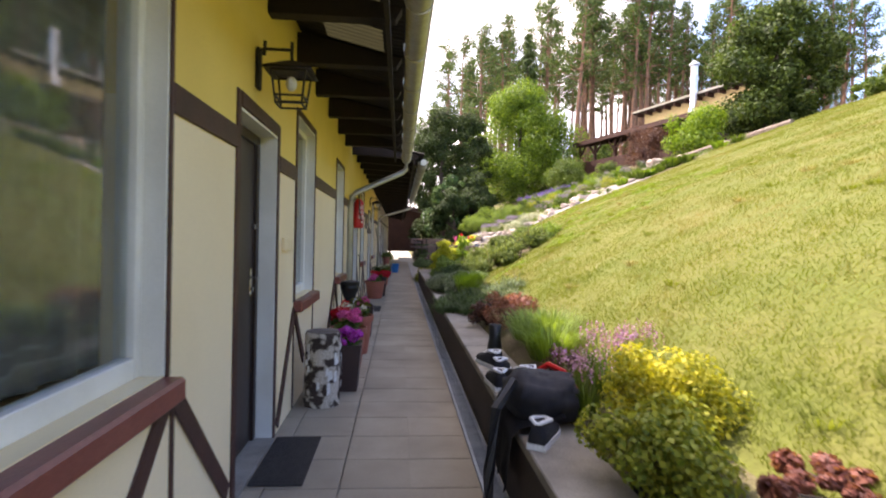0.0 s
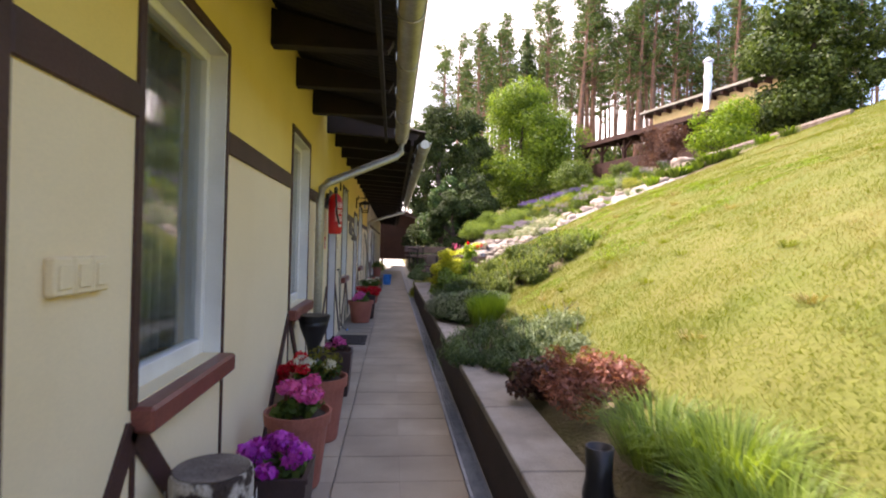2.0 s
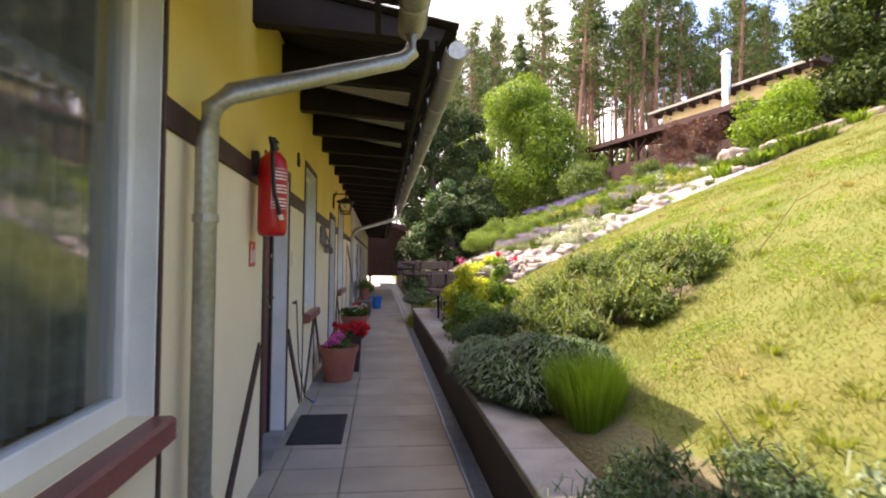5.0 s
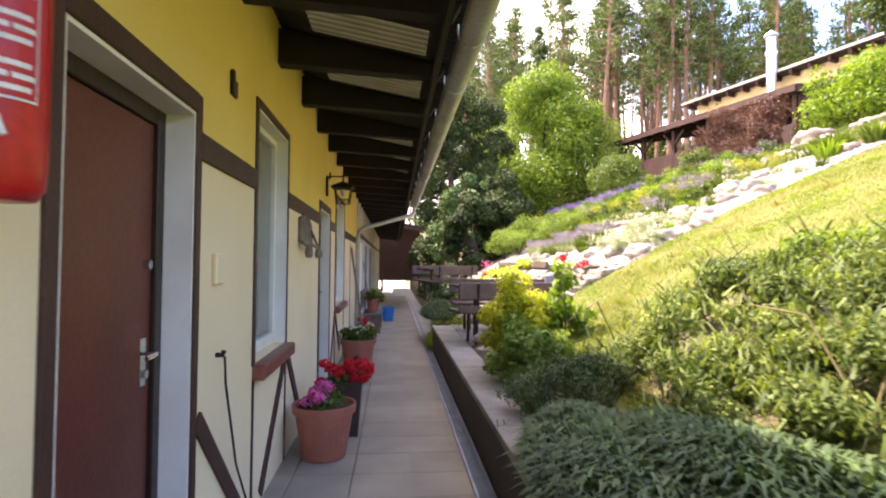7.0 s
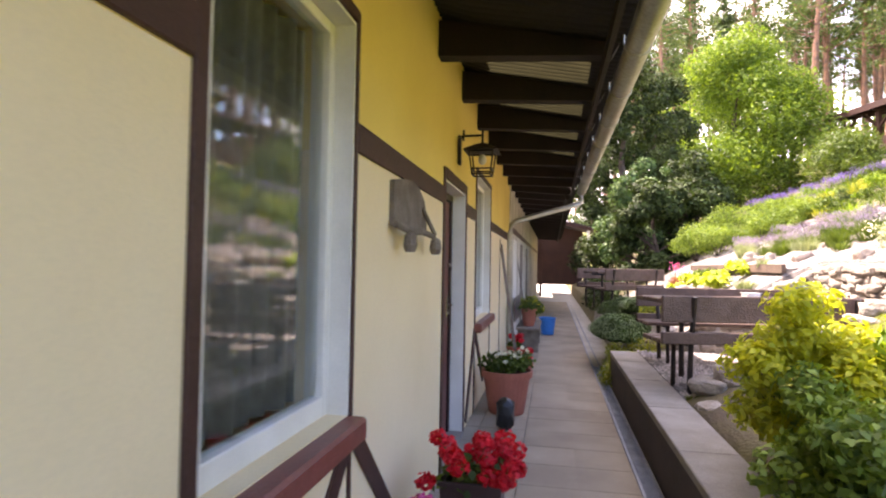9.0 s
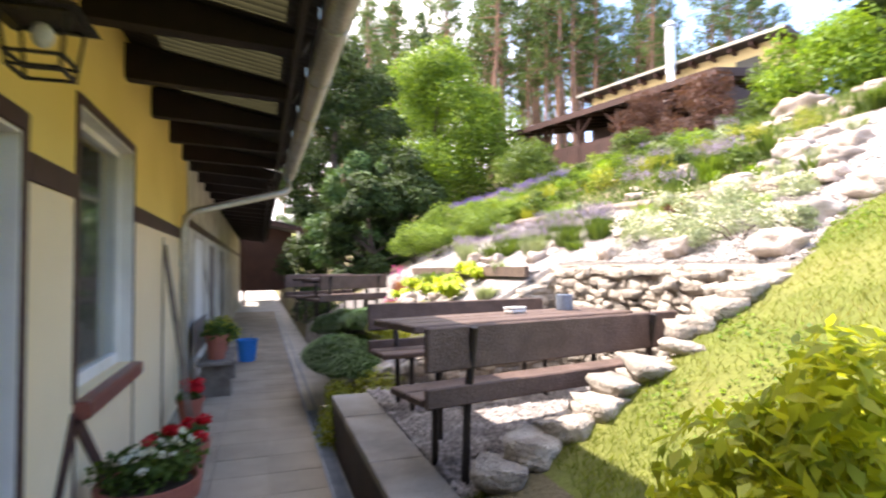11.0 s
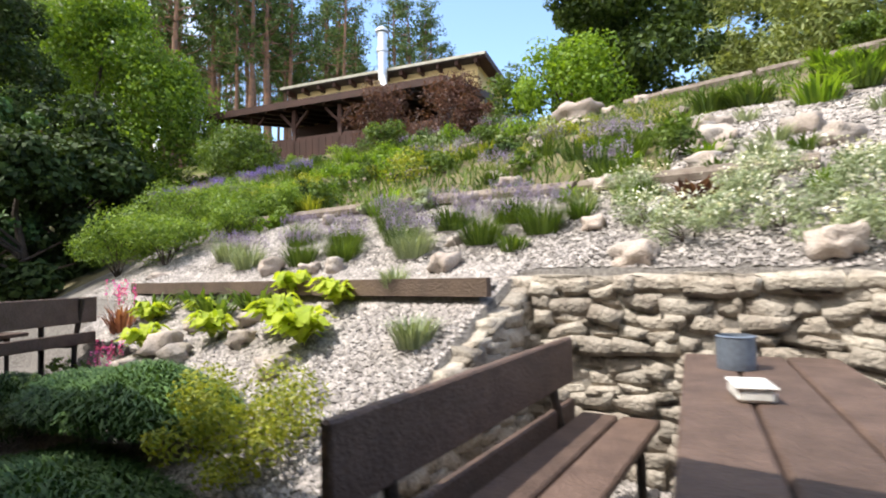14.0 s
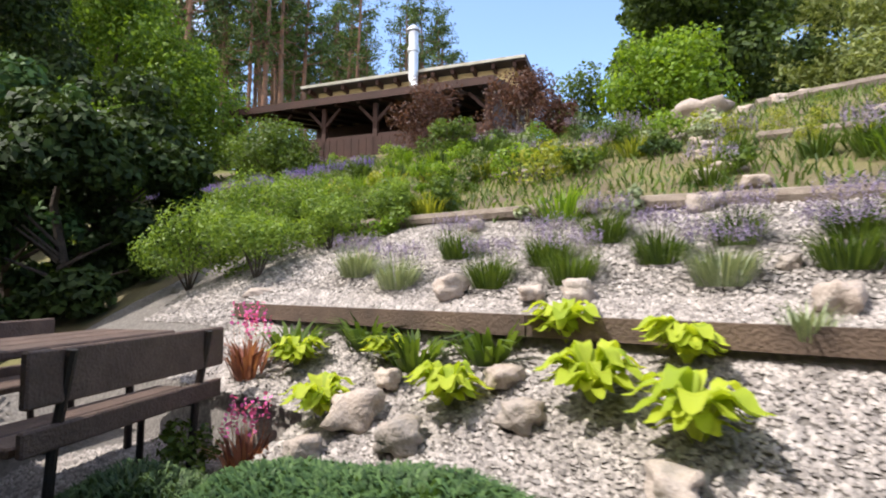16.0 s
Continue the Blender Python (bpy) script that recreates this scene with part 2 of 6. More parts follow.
M_YELLOW = material("yellow_render", (0.82, 0.61, 0.17), 0.9, (0.75, 0.545, 0.14), 1.3, 120, 0.06, grain=0.03)
M_CREAM = material("cream_render", (0.86, 0.71, 0.46), 0.9, (0.80, 0.645, 0.395), 1.1, 120, 0.06, grain=0.03)
M_OLDWHITE = material("weathered_white_render", (0.66, 0.62, 0.52), 0.92, (0.42, 0.38, 0.3), 2.2, 90, 0.4, contrast=0.6)
M_TIMBER = material("brown_painted_timber", (0.075, 0.031, 0.025), 0.55, (0.050, 0.022, 0.018), 5, 90, 0.2)
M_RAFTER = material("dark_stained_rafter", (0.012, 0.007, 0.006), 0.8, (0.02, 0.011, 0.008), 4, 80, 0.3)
M_WHITE = material("white_paint", (0.81, 0.79, 0.73), 0.55, (0.69, 0.66, 0.59), 3, 90, 0.04, grain=0.025)
M_SILL = material("red_brown_clay_sill", (0.25, 0.075, 0.055), 0.35, (0.2, 0.06, 0.045), 9, 90, 0.1)
M_DOOR = material("mahogany_door_panel", (0.15, 0.036, 0.025), 0.45, (0.11, 0.025, 0.018), 3, 40, 0.1)
M_DOORDARK = material("dark_brown_door_panel", (0.03, 0.016, 0.014), 0.4, (0.022, 0.012, 0.01), 3, 40, 0.1)
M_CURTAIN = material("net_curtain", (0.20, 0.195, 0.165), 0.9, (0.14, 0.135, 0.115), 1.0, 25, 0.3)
# dark grey paint that stands for the gloom of unlit rooms
M_DARK = material("painted_room_gloom", (0.10, 0.10, 0.09), 0.9, None, 1.2, 20, 0)
M_SLAB = material("concrete_paving_slab", (0.345, 0.295, 0.225), 0.85, (0.25, 0.212, 0.165), 1.9, 160, 0.35, objrand=0.08)
M_JOINT = material("grey_joint_sand", (0.17, 0.15, 0.12), 0.95, None, 8, 200, 0.4)
M_KERB = material("grey_concrete_coping", (0.30, 0.275, 0.24), 0.88, (0.19, 0.17, 0.145), 3.5, 130, 0.4)
M_KERBFACE = material("dark_brown_painted_face", (0.05, 0.03, 0.022), 0.7, (0.03, 0.02, 0.015), 3, 70, 0.3)
M_STEEL = material("galvanised_steel", (0.22, 0.26, 0.32), 0.5, (0.16, 0.19, 0.24), 6, 60, 0.05, metal=0.5)
M_ZINC = material("weathered_zinc", (0.42, 0.41, 0.36), 0.42, (0.33, 0.31, 0.25), 2.5, 40, 0.08, metal=0.6)
M_FLUE = material("bright_metal_flue", (0.75, 0.77, 0.8), 0.3, (0.65, 0.67, 0.7), 3, 20, 0.02, metal=0.5)
M_CHROME = material("chrome_handle", (0.75, 0.74, 0.72), 0.18, None, 5, 50, 0, metal=1.0)
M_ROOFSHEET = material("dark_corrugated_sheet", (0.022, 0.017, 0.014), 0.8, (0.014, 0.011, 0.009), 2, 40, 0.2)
M_MAT = material("dark_rubber_doormat", (0.035, 0.032, 0.032), 0.95, (0.05, 0.045, 0.042), 25, 300, 0.8)
M_IRON = material("black_iron", (0.02, 0.017, 0.016), 0.5, (0.035, 0.024, 0.018), 8, 90, 0.25, metal=0.3)
M_CLAY = material("terracotta_plastic", (0.40, 0.13, 0.085), 0.6, (0.32, 0.10, 0.065), 5, 90, 0.12)
M_BROWNPOT = material("dark_brown_planter", (0.055, 0.032, 0.03), 0.45, (0.04, 0.022, 0.02), 5, 80, 0.1)
M_SOIL = material("dark_soil", (0.045, 0.03, 0.02), 0.95, (0.08, 0.055, 0.035), 14, 120, 0.8)
M_RED = material("red_enamel", (0.55, 0.016, 0.018), 0.28, (0.48, 0.012, 0.014), 4, 60, 0.02)
M_BLACK = material("black_plastic", (0.014, 0.014, 0.016), 0.4, None, 6, 90, 0.05)
M_SIGNRED = material("red_sign", (0.68, 0.035, 0.02), 0.4, None, 6, 90, 0)
M_LABEL = material("white_print", (0.8, 0.78, 0.74), 0.5, None, 6, 90, 0)
M_WOOD = material("brown_stained_bench_wood", (0.13, 0.083, 0.063), 0.62, (0.072, 0.045, 0.034), 9, 70, 0.5, objrand=0.16, contrast=0.3)
M_GREYWOOD = material("silvered_old_wood", (0.24, 0.20, 0.165), 0.85, (0.13, 0.10, 0.08), 7, 70, 0.6)
M_PLANK = material("brown_retaining_board", (0.135, 0.092, 0.066), 0.8, (0.075, 0.052, 0.04), 4, 60, 0.5)
M_BLUE = material("blue_plastic", (0.02, 0.22, 0.62), 0.35, None, 5, 50, 0.02)
M_STONE = material("limestone_rubble", (0.39, 0.35, 0.295), 0.9, (0.23, 0.195, 0.16), 7, 45, 1.0, objrand=0.22)
M_MORTAR = material("grey_mortar", (0.30, 0.27, 0.23), 0.95, (0.2, 0.18, 0.16), 14, 120, 0.8)
M_BOULDER = material("pinkish_field_boulder", (0.41, 0.335, 0.285), 0.85, (0.33, 0.29, 0.26), 5, 60, 0.6, objrand=0.18)
M_PEBBLE = material("light_grey_gravel", (0.355, 0.322, 0.30), 0.85, (0.225, 0.20, 0.185), 9, 80, 0.3, island=0.45)
M_GRAVELBED = material("gravel_bed", (0.28, 0.255, 0.235), 0.9, (0.15, 0.135, 0.12), 40, 160, 1.0)
M_LAWN = material("sunburnt_lawn", (0.088, 0.112, 0.014), 0.95, (0.126, 0.126, 0.028), 1.7, 26, 0.5, contrast=0.35)
M_BANK = material("planted_bank_soil", (0.14, 0.13, 0.05), 0.95, (0.11, 0.085, 0.055), 1.6, 40, 0.8)
M_GRASS = foliage("lawn_grass", (0.094, 0.127, 0.013), (0.153, 0.182, 0.023), 0.85, 0.55)
M_DRYGRASS = foliage("dry_grass", (0.13, 0.137, 0.027), (0.185, 0.176, 0.050), 0.9, 0.5)
M_STRAW = foliage("bleached_straw", (0.19, 0.165, 0.065), (0.32, 0.27, 0.13), 0.9, 0.35)
M_PEREN = foliage("fresh_green_leaf", (0.075, 0.135, 0.02), (0.23, 0.33, 0.055), 0.5, 0.38)
M_LEAF = foliage("mid_green_leaf", (0.035, 0.07, 0.014), (0.12, 0.18, 0.03))
# green darkened in the colour itself to stand for shaded, backlit foliage
M_DEEP = foliage("shade_darkened_leaf", (0.011, 0.024, 0.006), (0.052, 0.086, 0.018), 0.7, 0.2)
M_CROWN = foliage("sunlit_crown_leaf", (0.05, 0.105, 0.012), (0.19, 0.29, 0.033), 0.5, 0.42)
M_TREE = foliage("tree_leaf", (0.018, 0.04, 0.010), (0.095, 0.145, 0.03), 0.6, 0.28)
M_BRIGHT = foliage("bright_green_leaf", (0.075, 0.15, 0.015), (0.21, 0.32, 0.03), 0.5, 0.45)
M_GOLD = foliage("golden_leaf", (0.20, 0.23, 0.02), (0.54, 0.49, 0.05), 0.5, 0.4)
M_JUNIPER = foliage("blue_green_juniper", (0.024, 0.052, 0.018), (0.105, 0.165, 0.055), 0.6, 0.2)
M_TEAL = foliage("teal_conifer", (0.024, 0.062, 0.020), (0.105, 0.185, 0.055), 0.6, 0.2)
M_SILVER = foliage("silvery_leaf", (0.16, 0.205, 0.115), (0.36, 0.41, 0.27), 0.6, 0.25)
M_LIME = foliage("lime_hosta_leaf", (0.24, 0.33, 0.025), (0.46, 0.52, 0.05), 0.6, 0.4)
M_PLUM = foliage("plum_leaf", (0.045, 0.024, 0.022), (0.135, 0.062, 0.05), 0.5, 0.3)
M_RUSSET = foliage("russet_leaf", (0.11, 0.034, 0.03), (0.36, 0.155, 0.115), 0.5, 0.35)
M_PINE = foliage("pine_needles", (0.03, 0.06, 0.02), (0.10, 0.15, 0.045), 0.6, 0.3)
M_WILLOW = foliage("pale_willow_leaf", (0.11, 0.15, 0.045), (0.30, 0.34, 0.14), 0.5, 0.35)
M_LAVENDER = foliage("lavender_flower", (0.15, 0.12, 0.24), (0.34, 0.28, 0.44), 0.7, 0.3)
M_VIOLET = foliage("violet_flower", (0.10, 0.07, 0.30), (0.25, 0.19, 0.52), 0.7, 0.3)
M_PURPLE = foliage("pink_purple_spike", (0.30, 0.12, 0.30), (0.55, 0.32, 0.52), 0.7, 0.3)
M_PINK = foliage("pink_petal", (0.62, 0.06, 0.34), (0.85, 0.20, 0.52), 0.5, 0.3)
M_MAGENTA = foliage("magenta_petal", (0.40, 0.02, 0.42), (0.66, 0.10, 0.62), 0.5, 0.3)
M_REDPETAL = foliage("red_petal", (0.50, 0.008, 0.02), (0.80, 0.03, 0.05), 0.5, 0.3)
M_WHITEPETAL = foliage("white_petal", (0.66, 0.64, 0.58), (0.85, 0.84, 0.80), 0.5, 0.3)
M_YELLOWPETAL = foliage("yellow_petal", (0.55, 0.42, 0.02), (0.8, 0.65, 0.05), 0.5, 0.3)
M_BARK = material("grey_brown_bark", (0.09, 0.065, 0.05), 0.95, (0.05, 0.038, 0.03), 8, 40, 0.9)
M_PINEBARK = material("reddish_pine_bark", (0.24, 0.13, 0.085), 0.95, (0.13, 0.085, 0.065), 3, 25, 0.8)
M_CLEAR = foliage("translucent_sheet", (0.006, 0.006, 0.007), (0.024, 0.023, 0.026), 0.8, 0.5)
ribs = M_CLEAR.node_tree.nodes.new("ShaderNodeTexWave")     # light and shade of the sheet's ribs, painted as stripes
ribs.bands_direction = "Y"
ribs.inputs["Scale"].default_value, ribs.inputs["Distortion"].default_value, ribs.inputs["Detail"].default_value = 4.13, 0.6, 2
M_CLEAR.node_tree.links.new(M_CLEAR.node_tree.nodes["Geometry"].outputs["Position"], ribs.inputs["Vector"])
M_CLEAR.node_tree.links.new(ribs.outputs["Fac"], M_CLEAR.node_tree.nodes["Mix"].inputs["Factor"])
M_COTON = foliage("small_dark_leaf", (0.04, 0.072, 0.014), (0.205, 0.265, 0.062), 0.6, 0.32)
M_GREYGREEN = foliage("grey_green_needle", (0.075, 0.115, 0.055), (0.24, 0.30, 0.165), 0.6, 0.25)
M_YGREEN = foliage("yellow_green_leaf", (0.12, 0.17, 0.02), (0.36, 0.37, 0.05), 0.5, 0.35)
M_SUNLEAF = foliage("sunlit_yellow_leaf", (0.24, 0.30, 0.025), (0.54, 0.54, 0.055), 0.5, 0.5)
M_GLASS = glass_material("window_glass")
M_HOUSE = material("pale_yellow_house_render", (0.66, 0.52, 0.27), 0.9, (0.6, 0.47, 0.24), 1, 30, 0.2)
M_REDWOOD = material("red_brown_stained_timber", (0.055, 0.023, 0.017), 0.7, (0.038, 0.016, 0.012), 2, 30, 0.2)
M_ROOF = material("dark_roofing_felt", (0.06, 0.05, 0.048), 0.8, (0.04, 0.034, 0.032), 1, 20, 0.3)
M_BIRCH = material("flaky_birch_bark", (0.50, 0.44, 0.36), 0.85, (0.05, 0.032, 0.024), 13, 60, 0.9, contrast=0.93)
M_NAVY = material("navy_fabric", (0.012, 0.012, 0.017), 0.9, (0.022, 0.023, 0.03), 9, 150, 0.4)
M_SHOEWHITE = material("white_rubber_sole", (0.7, 0.72, 0.75), 0.5, None, 8, 90, 0.05)
M_PALEGROUND = material("sunlit_concrete_yard", (0.5, 0.48, 0.44), 0.9, None, 2, 60, 0.2)


# ---- ground ----
def ss(a, b, v):
    t = min(1.0, max(0.0, (v - a) / (b - a)))
    return t * t * (3 - 2 * t)


HX = [-200, 0.69, 0.7, 1.8, 2.4, 4.8, 9.8, 13.0, 17.0, 25.0, 60.0, 260.0]
HZ = [0, 0, 0.40, 0.98, 1.33, 2.45, 4.50, 5.75, 6.80, 7.8, 10, 14]


def height(x, y):
    z = float(np.interp(x, HX, HZ))
    if x > 0.7:
        z += 0.03 * max(0.0, min(y, 60) - 26) * ss(3, 9, x)
        if x > 10 and y > 18:
            z -= 0.55 * ss(10.5, 15, x) * ss(18, 20, y) * (1 - ss(28, 34, y))
    if y > 45:
        z += 0.13 * (min(y, 95) - 45) * ss(0, 6, x)
    # the sitting terrace and the second one beyond
    if 0.7 < x < 2.86 and 17.33 < y < 20.13:
        z = 0.40
    if 0.7 < x < 1.85 and 23.1 < y < 26.2:
        z = min(z, 0.60)
    # board edge: level bed below and above it
    if 20.2 < y < 24.6 and 2.47 < x < 3.1:
        z = max(z, 1.47)
    return z


def bumped(x, y):
    z = height(x, y)
    if x > 0.75:
        k = 0.07 if not (x < 2.86 and 17.33 < y < 20.13) else 0.012
        z += k * noise.noise(Vector((x * 0.55, y * 0.55, 0.3))) + 0.25 * k * noise.noise(Vector((x * 2.3, y * 2.3, 4.1)))
    return z


def zone(x, y):
    """0 lawn, 1 gravel, 2 planted bank, 3 yard"""
    if x < 0.69:
        return 3
    if y < 17.3 and (x < 0.98 + 0.12 * math.sin(y * 1.9) or ((x - 1.95) / 0.72) ** 2 + ((y - 13.35) / 1.0) ** 2 < 1 or ((x - 2.6) / 0.4) ** 2 + ((y - 13.6) / 0.6) ** 2 < 1):
        return 2
    edge = 17.3 + 0.10 * max(0.0, x - 2.6)
    if y < edge + 0.15 * math.sin(x * 2.1) * ss(2.7, 3.3, x) + 0.04:
        return 0
    if x < 4.45 and y < 27:
        return 1
    if y < 19.6 + 0.25 * (x - 4.4) and x < 7.2:
        return 1
    return 2 if y < 48 else 0


xs_ = np.concatenate([[-260, -60, -15, 0.40, 0.69], np.arange(0.72, 2.40, 0.16), [2.45, 2.468, 2.472, 2.6, 2.73, 2.85, 2.87], np.arange(3.0, 14.0, 0.26), np.arange(14.5, 30, 1.0), [35, 45, 60, 90, 140, 260]])
ys_ = np.concatenate([[-160, -60, -20, -8], np.arange(-3, 16.8, 0.3), [17.0, 17.32, 17.34], np.arange(17.5, 20.1, 0.3), [20.12, 20.14, 20.198, 20.202], np.arange(20.4, 24.5, 0.3), [24.58, 24.61], np.arange(24.8, 30, 0.3), np.arange(31, 60, 1.5), [70, 90, 140, 300]])
gv = np.array([[(x, y, bumped(x, y) - (0.012 if x < 0.7 else 0)) for y in ys_] for x in xs_]).reshape(-1, 3)
nx, ny = len(xs_), len(ys_)
gi = np.arange(nx * ny).reshape(nx, ny)
gf = np.stack([gi[:-1, :-1], gi[1:, :-1], gi[1:, 1:], gi[:-1, 1:]], -1).reshape(-1, 4)
ground = np_mesh("ground", gv, gf, M_LAWN)
for mm in (M_GRAVELBED, M_BANK, M_PALEGROUND):
    ground.data.materials.append(mm)
cent = gv[gf].mean(axis=1)
ground.data.polygons.foreach_set("material_index", np.array([zone(c[0], c[1]) for c in cent], dtype=np.int32))
ground.data.polygons.foreach_set("use_smooth", np.ones(len(gf), dtype=bool))
tagged(ground, "sloping lawn and gravelled rock garden ground", "ground", kind="structure")

# ---- paved path ----
path = thing("floor", "beige concrete slab path in the eave's shade", "path", kind="structure")
part("path_bed", boxed(-1.3, 0.26, -6, 36, -0.08, -0.012), M_JOINT, path)
# drain channel along the planting wall
drain = thing("drain_channel", "blue-grey galvanised slotted drain channel in the paving", "drain", kind="structure")
part("channel", boxed(0.25, 0.375, -6, 36, -0.06, -0.02), M_STEEL, drain)
bm = bmesh.new()
for x in (0.255, 0.362):
    add_box(bm, x - 0.006, x + 0.012, -6, 36, -0.02, 0.002)
y = 3.0
while y < 21:
    add_box(bm, 0.268, 0.357, y, y + 0.013, -0.016, 0.0)
    y += 0.028
part("grating", bm, M_STEEL, drain)

# low planting wall
kerb = thing("planting_wall", "low planting wall with grey concrete coping and dark face", "garden wall", kind="structure")
part("face", boxed(0.385, 0.66, -6, 19.75, -0.05, 0.375), M_KERBFACE, kerb, "dark brown face of the planting wall")
y = -6.0
while y < 19.6:
    y1 = min(y + 1.0, 19.75)
    bm = boxed(0.375, 0.70, y + 0.004, y1 - 0.004, 0.365, 0.42, 0.006)
    part("coping_stone", bm, M_KERB, kerb)
    y = y1

# ---- the long half-timbered building ----
WX = -1.08                      # outer face of the wall
BEAM = (1.835, 1.945)
WINDOWS = [(2.75, 4.06), (6.50, 7.40), (9.22, 10.12), (13.76, 14.66), (18.08, 19.32)]
WIN_Z = (0.87, 2.36)
DOORS = [(4.93, 5.79), (11.88, 12.76), (16.47, 17.38)]
DOOR_Z = 2.05
END1 = 22.3

facade = thing("wall_west", "half-timbered wall, cream below and yellow above a brown rail", "wall", kind="structure")


def wall_pieces(z0, z1):
    """Stretches of wall between the openings in a band of height."""
    cuts = [(a, b) for a, b in WINDOWS if WIN_Z[0] < z1 - 0.01 and WIN_Z[1] > z0 + 0.01] + [(a, b) for a, b in DOORS if DOOR_Z > z0 + 0.01]
    y = -6.0
    bm = bmesh.new()
    for a, b in sorted(cuts):
        add_box(bm, WX - 0.34, WX, y, a, z0, z1)
        y = b
    add_box(bm, WX - 0.34, WX, y, END1, z0, z1)
    return bm


for z0, z1, m, n in ((-0.05, WIN_Z[0], M_CREAM, "cream_render_base"), (WIN_Z[0], 1.875, M_CREAM, "cream_render"), (1.875, DOOR_Z, M_YELLOW, "yellow_render_band"), (DOOR_Z, WIN_Z[1], M_YELLOW, "yellow_render"), (WIN_Z[1], 3.2, M_YELLOW, "yellow_render_top")):
    part(n, wall_pieces(z0, z1), m, facade)

# timber rails between the openings
edges = sorted([(a - 0.05, b + 0.03) for a, b in WINDOWS] + [(a - 0.06, b + 0.06) for a, b in DOORS])
y = -6.0
for a, b in edges + [(END1, END1)]:
    if a - y > 0.1:
        part("rail", boxed(WX - 0.02, WX + 0.014, y, a, BEAM[0] + (0.035 if y > 7 else -0.01), BEAM[1] + (0.04 if y > 7 else -0.01), 0.004), M_TIMBER, facade)
    y = b
for a, b in WINDOWS:            # painted strips round the windows
    part("trim_strip", boxed(WX - 0.02, WX + 0.012, a - 0.05, a - 0.004, 0.86, WIN_Z[1] + 0.05, 0.003), M_TIMBER, facade)
    part("trim_strip", boxed(WX - 0.02, WX + 0.012, b + 0.004, b + 0.03, 0.86, WIN_Z[1] + 0.05, 0.003), M_TIMBER, facade)
    part("trim_strip", boxed(WX - 0.02, WX + 0.016, a - 0.004, b + 0.004, WIN_Z[1] + 0.004, WIN_Z[1] + 0.05, 0.003), M_TIMBER, facade)
for a, b in DOORS:
    part("trim_strip", boxed(WX - 0.02, WX + 0.012, a - 0.06, a - 0.004, 0.0, DOOR_Z + 0.08, 0.003), M_TIMBER, facade)
    part("trim_strip", boxed(WX - 0.02, WX + 0.012, b + 0.004, b + 0.06, 0.0, DOOR_Z + 0.08, 0.003), M_TIMBER, facade)
    part("trim_strip", boxed(WX - 0.02, WX + 0.016, a - 0.004, b + 0.004, DOOR_Z + 0.004, DOOR_Z + 0.08, 0.003), M_TIMBER, facade)


def brace(y0, z0, y1, z1, w=0.085):
    bm = bmesh.new()
    beam_between(bm, (WX, y0, z0), (WX, y1, z1), w, 0.026)
    part("brace", bm, M_TIMBER, facade)


for y0, z0, y1, z1 in ((4.10, 0.80, 3.35, 0.02), (4.12, 0.80, 4.80, 0.10), (6.47, 0.80, 5.92, 0.05), (6.47, 0.80, 6.95, 0.3), (9.19, 0.82, 8.38, 0.05), (9.22, 0.80, 9.75, 0.25),
                       (11.76, 0.85, 10.95, 0.05), (12.84, 0.80, 13.60, 0.05), (14.68, 0.80, 13.95, 0.05), (14.70, 0.80, 15.40, 0.1), (18.05, 0.80, 17.55, 0.05), (18.05, 0.80, 18.75, 0.2)):
    brace(y0, z0, y1, z1)
for yy in (4.13, 6.48, 7.43, 9.20, 10.17, 13.74, 14.68, 18.06, 19.36, 20.6):
    bm = boxed(WX - 0.02, WX + 0.008, yy - 0.014, yy + 0.014, 0.0, 0.78 if yy < 20 else 1.82)
    part("post", bm, M_TIMBER, facade)


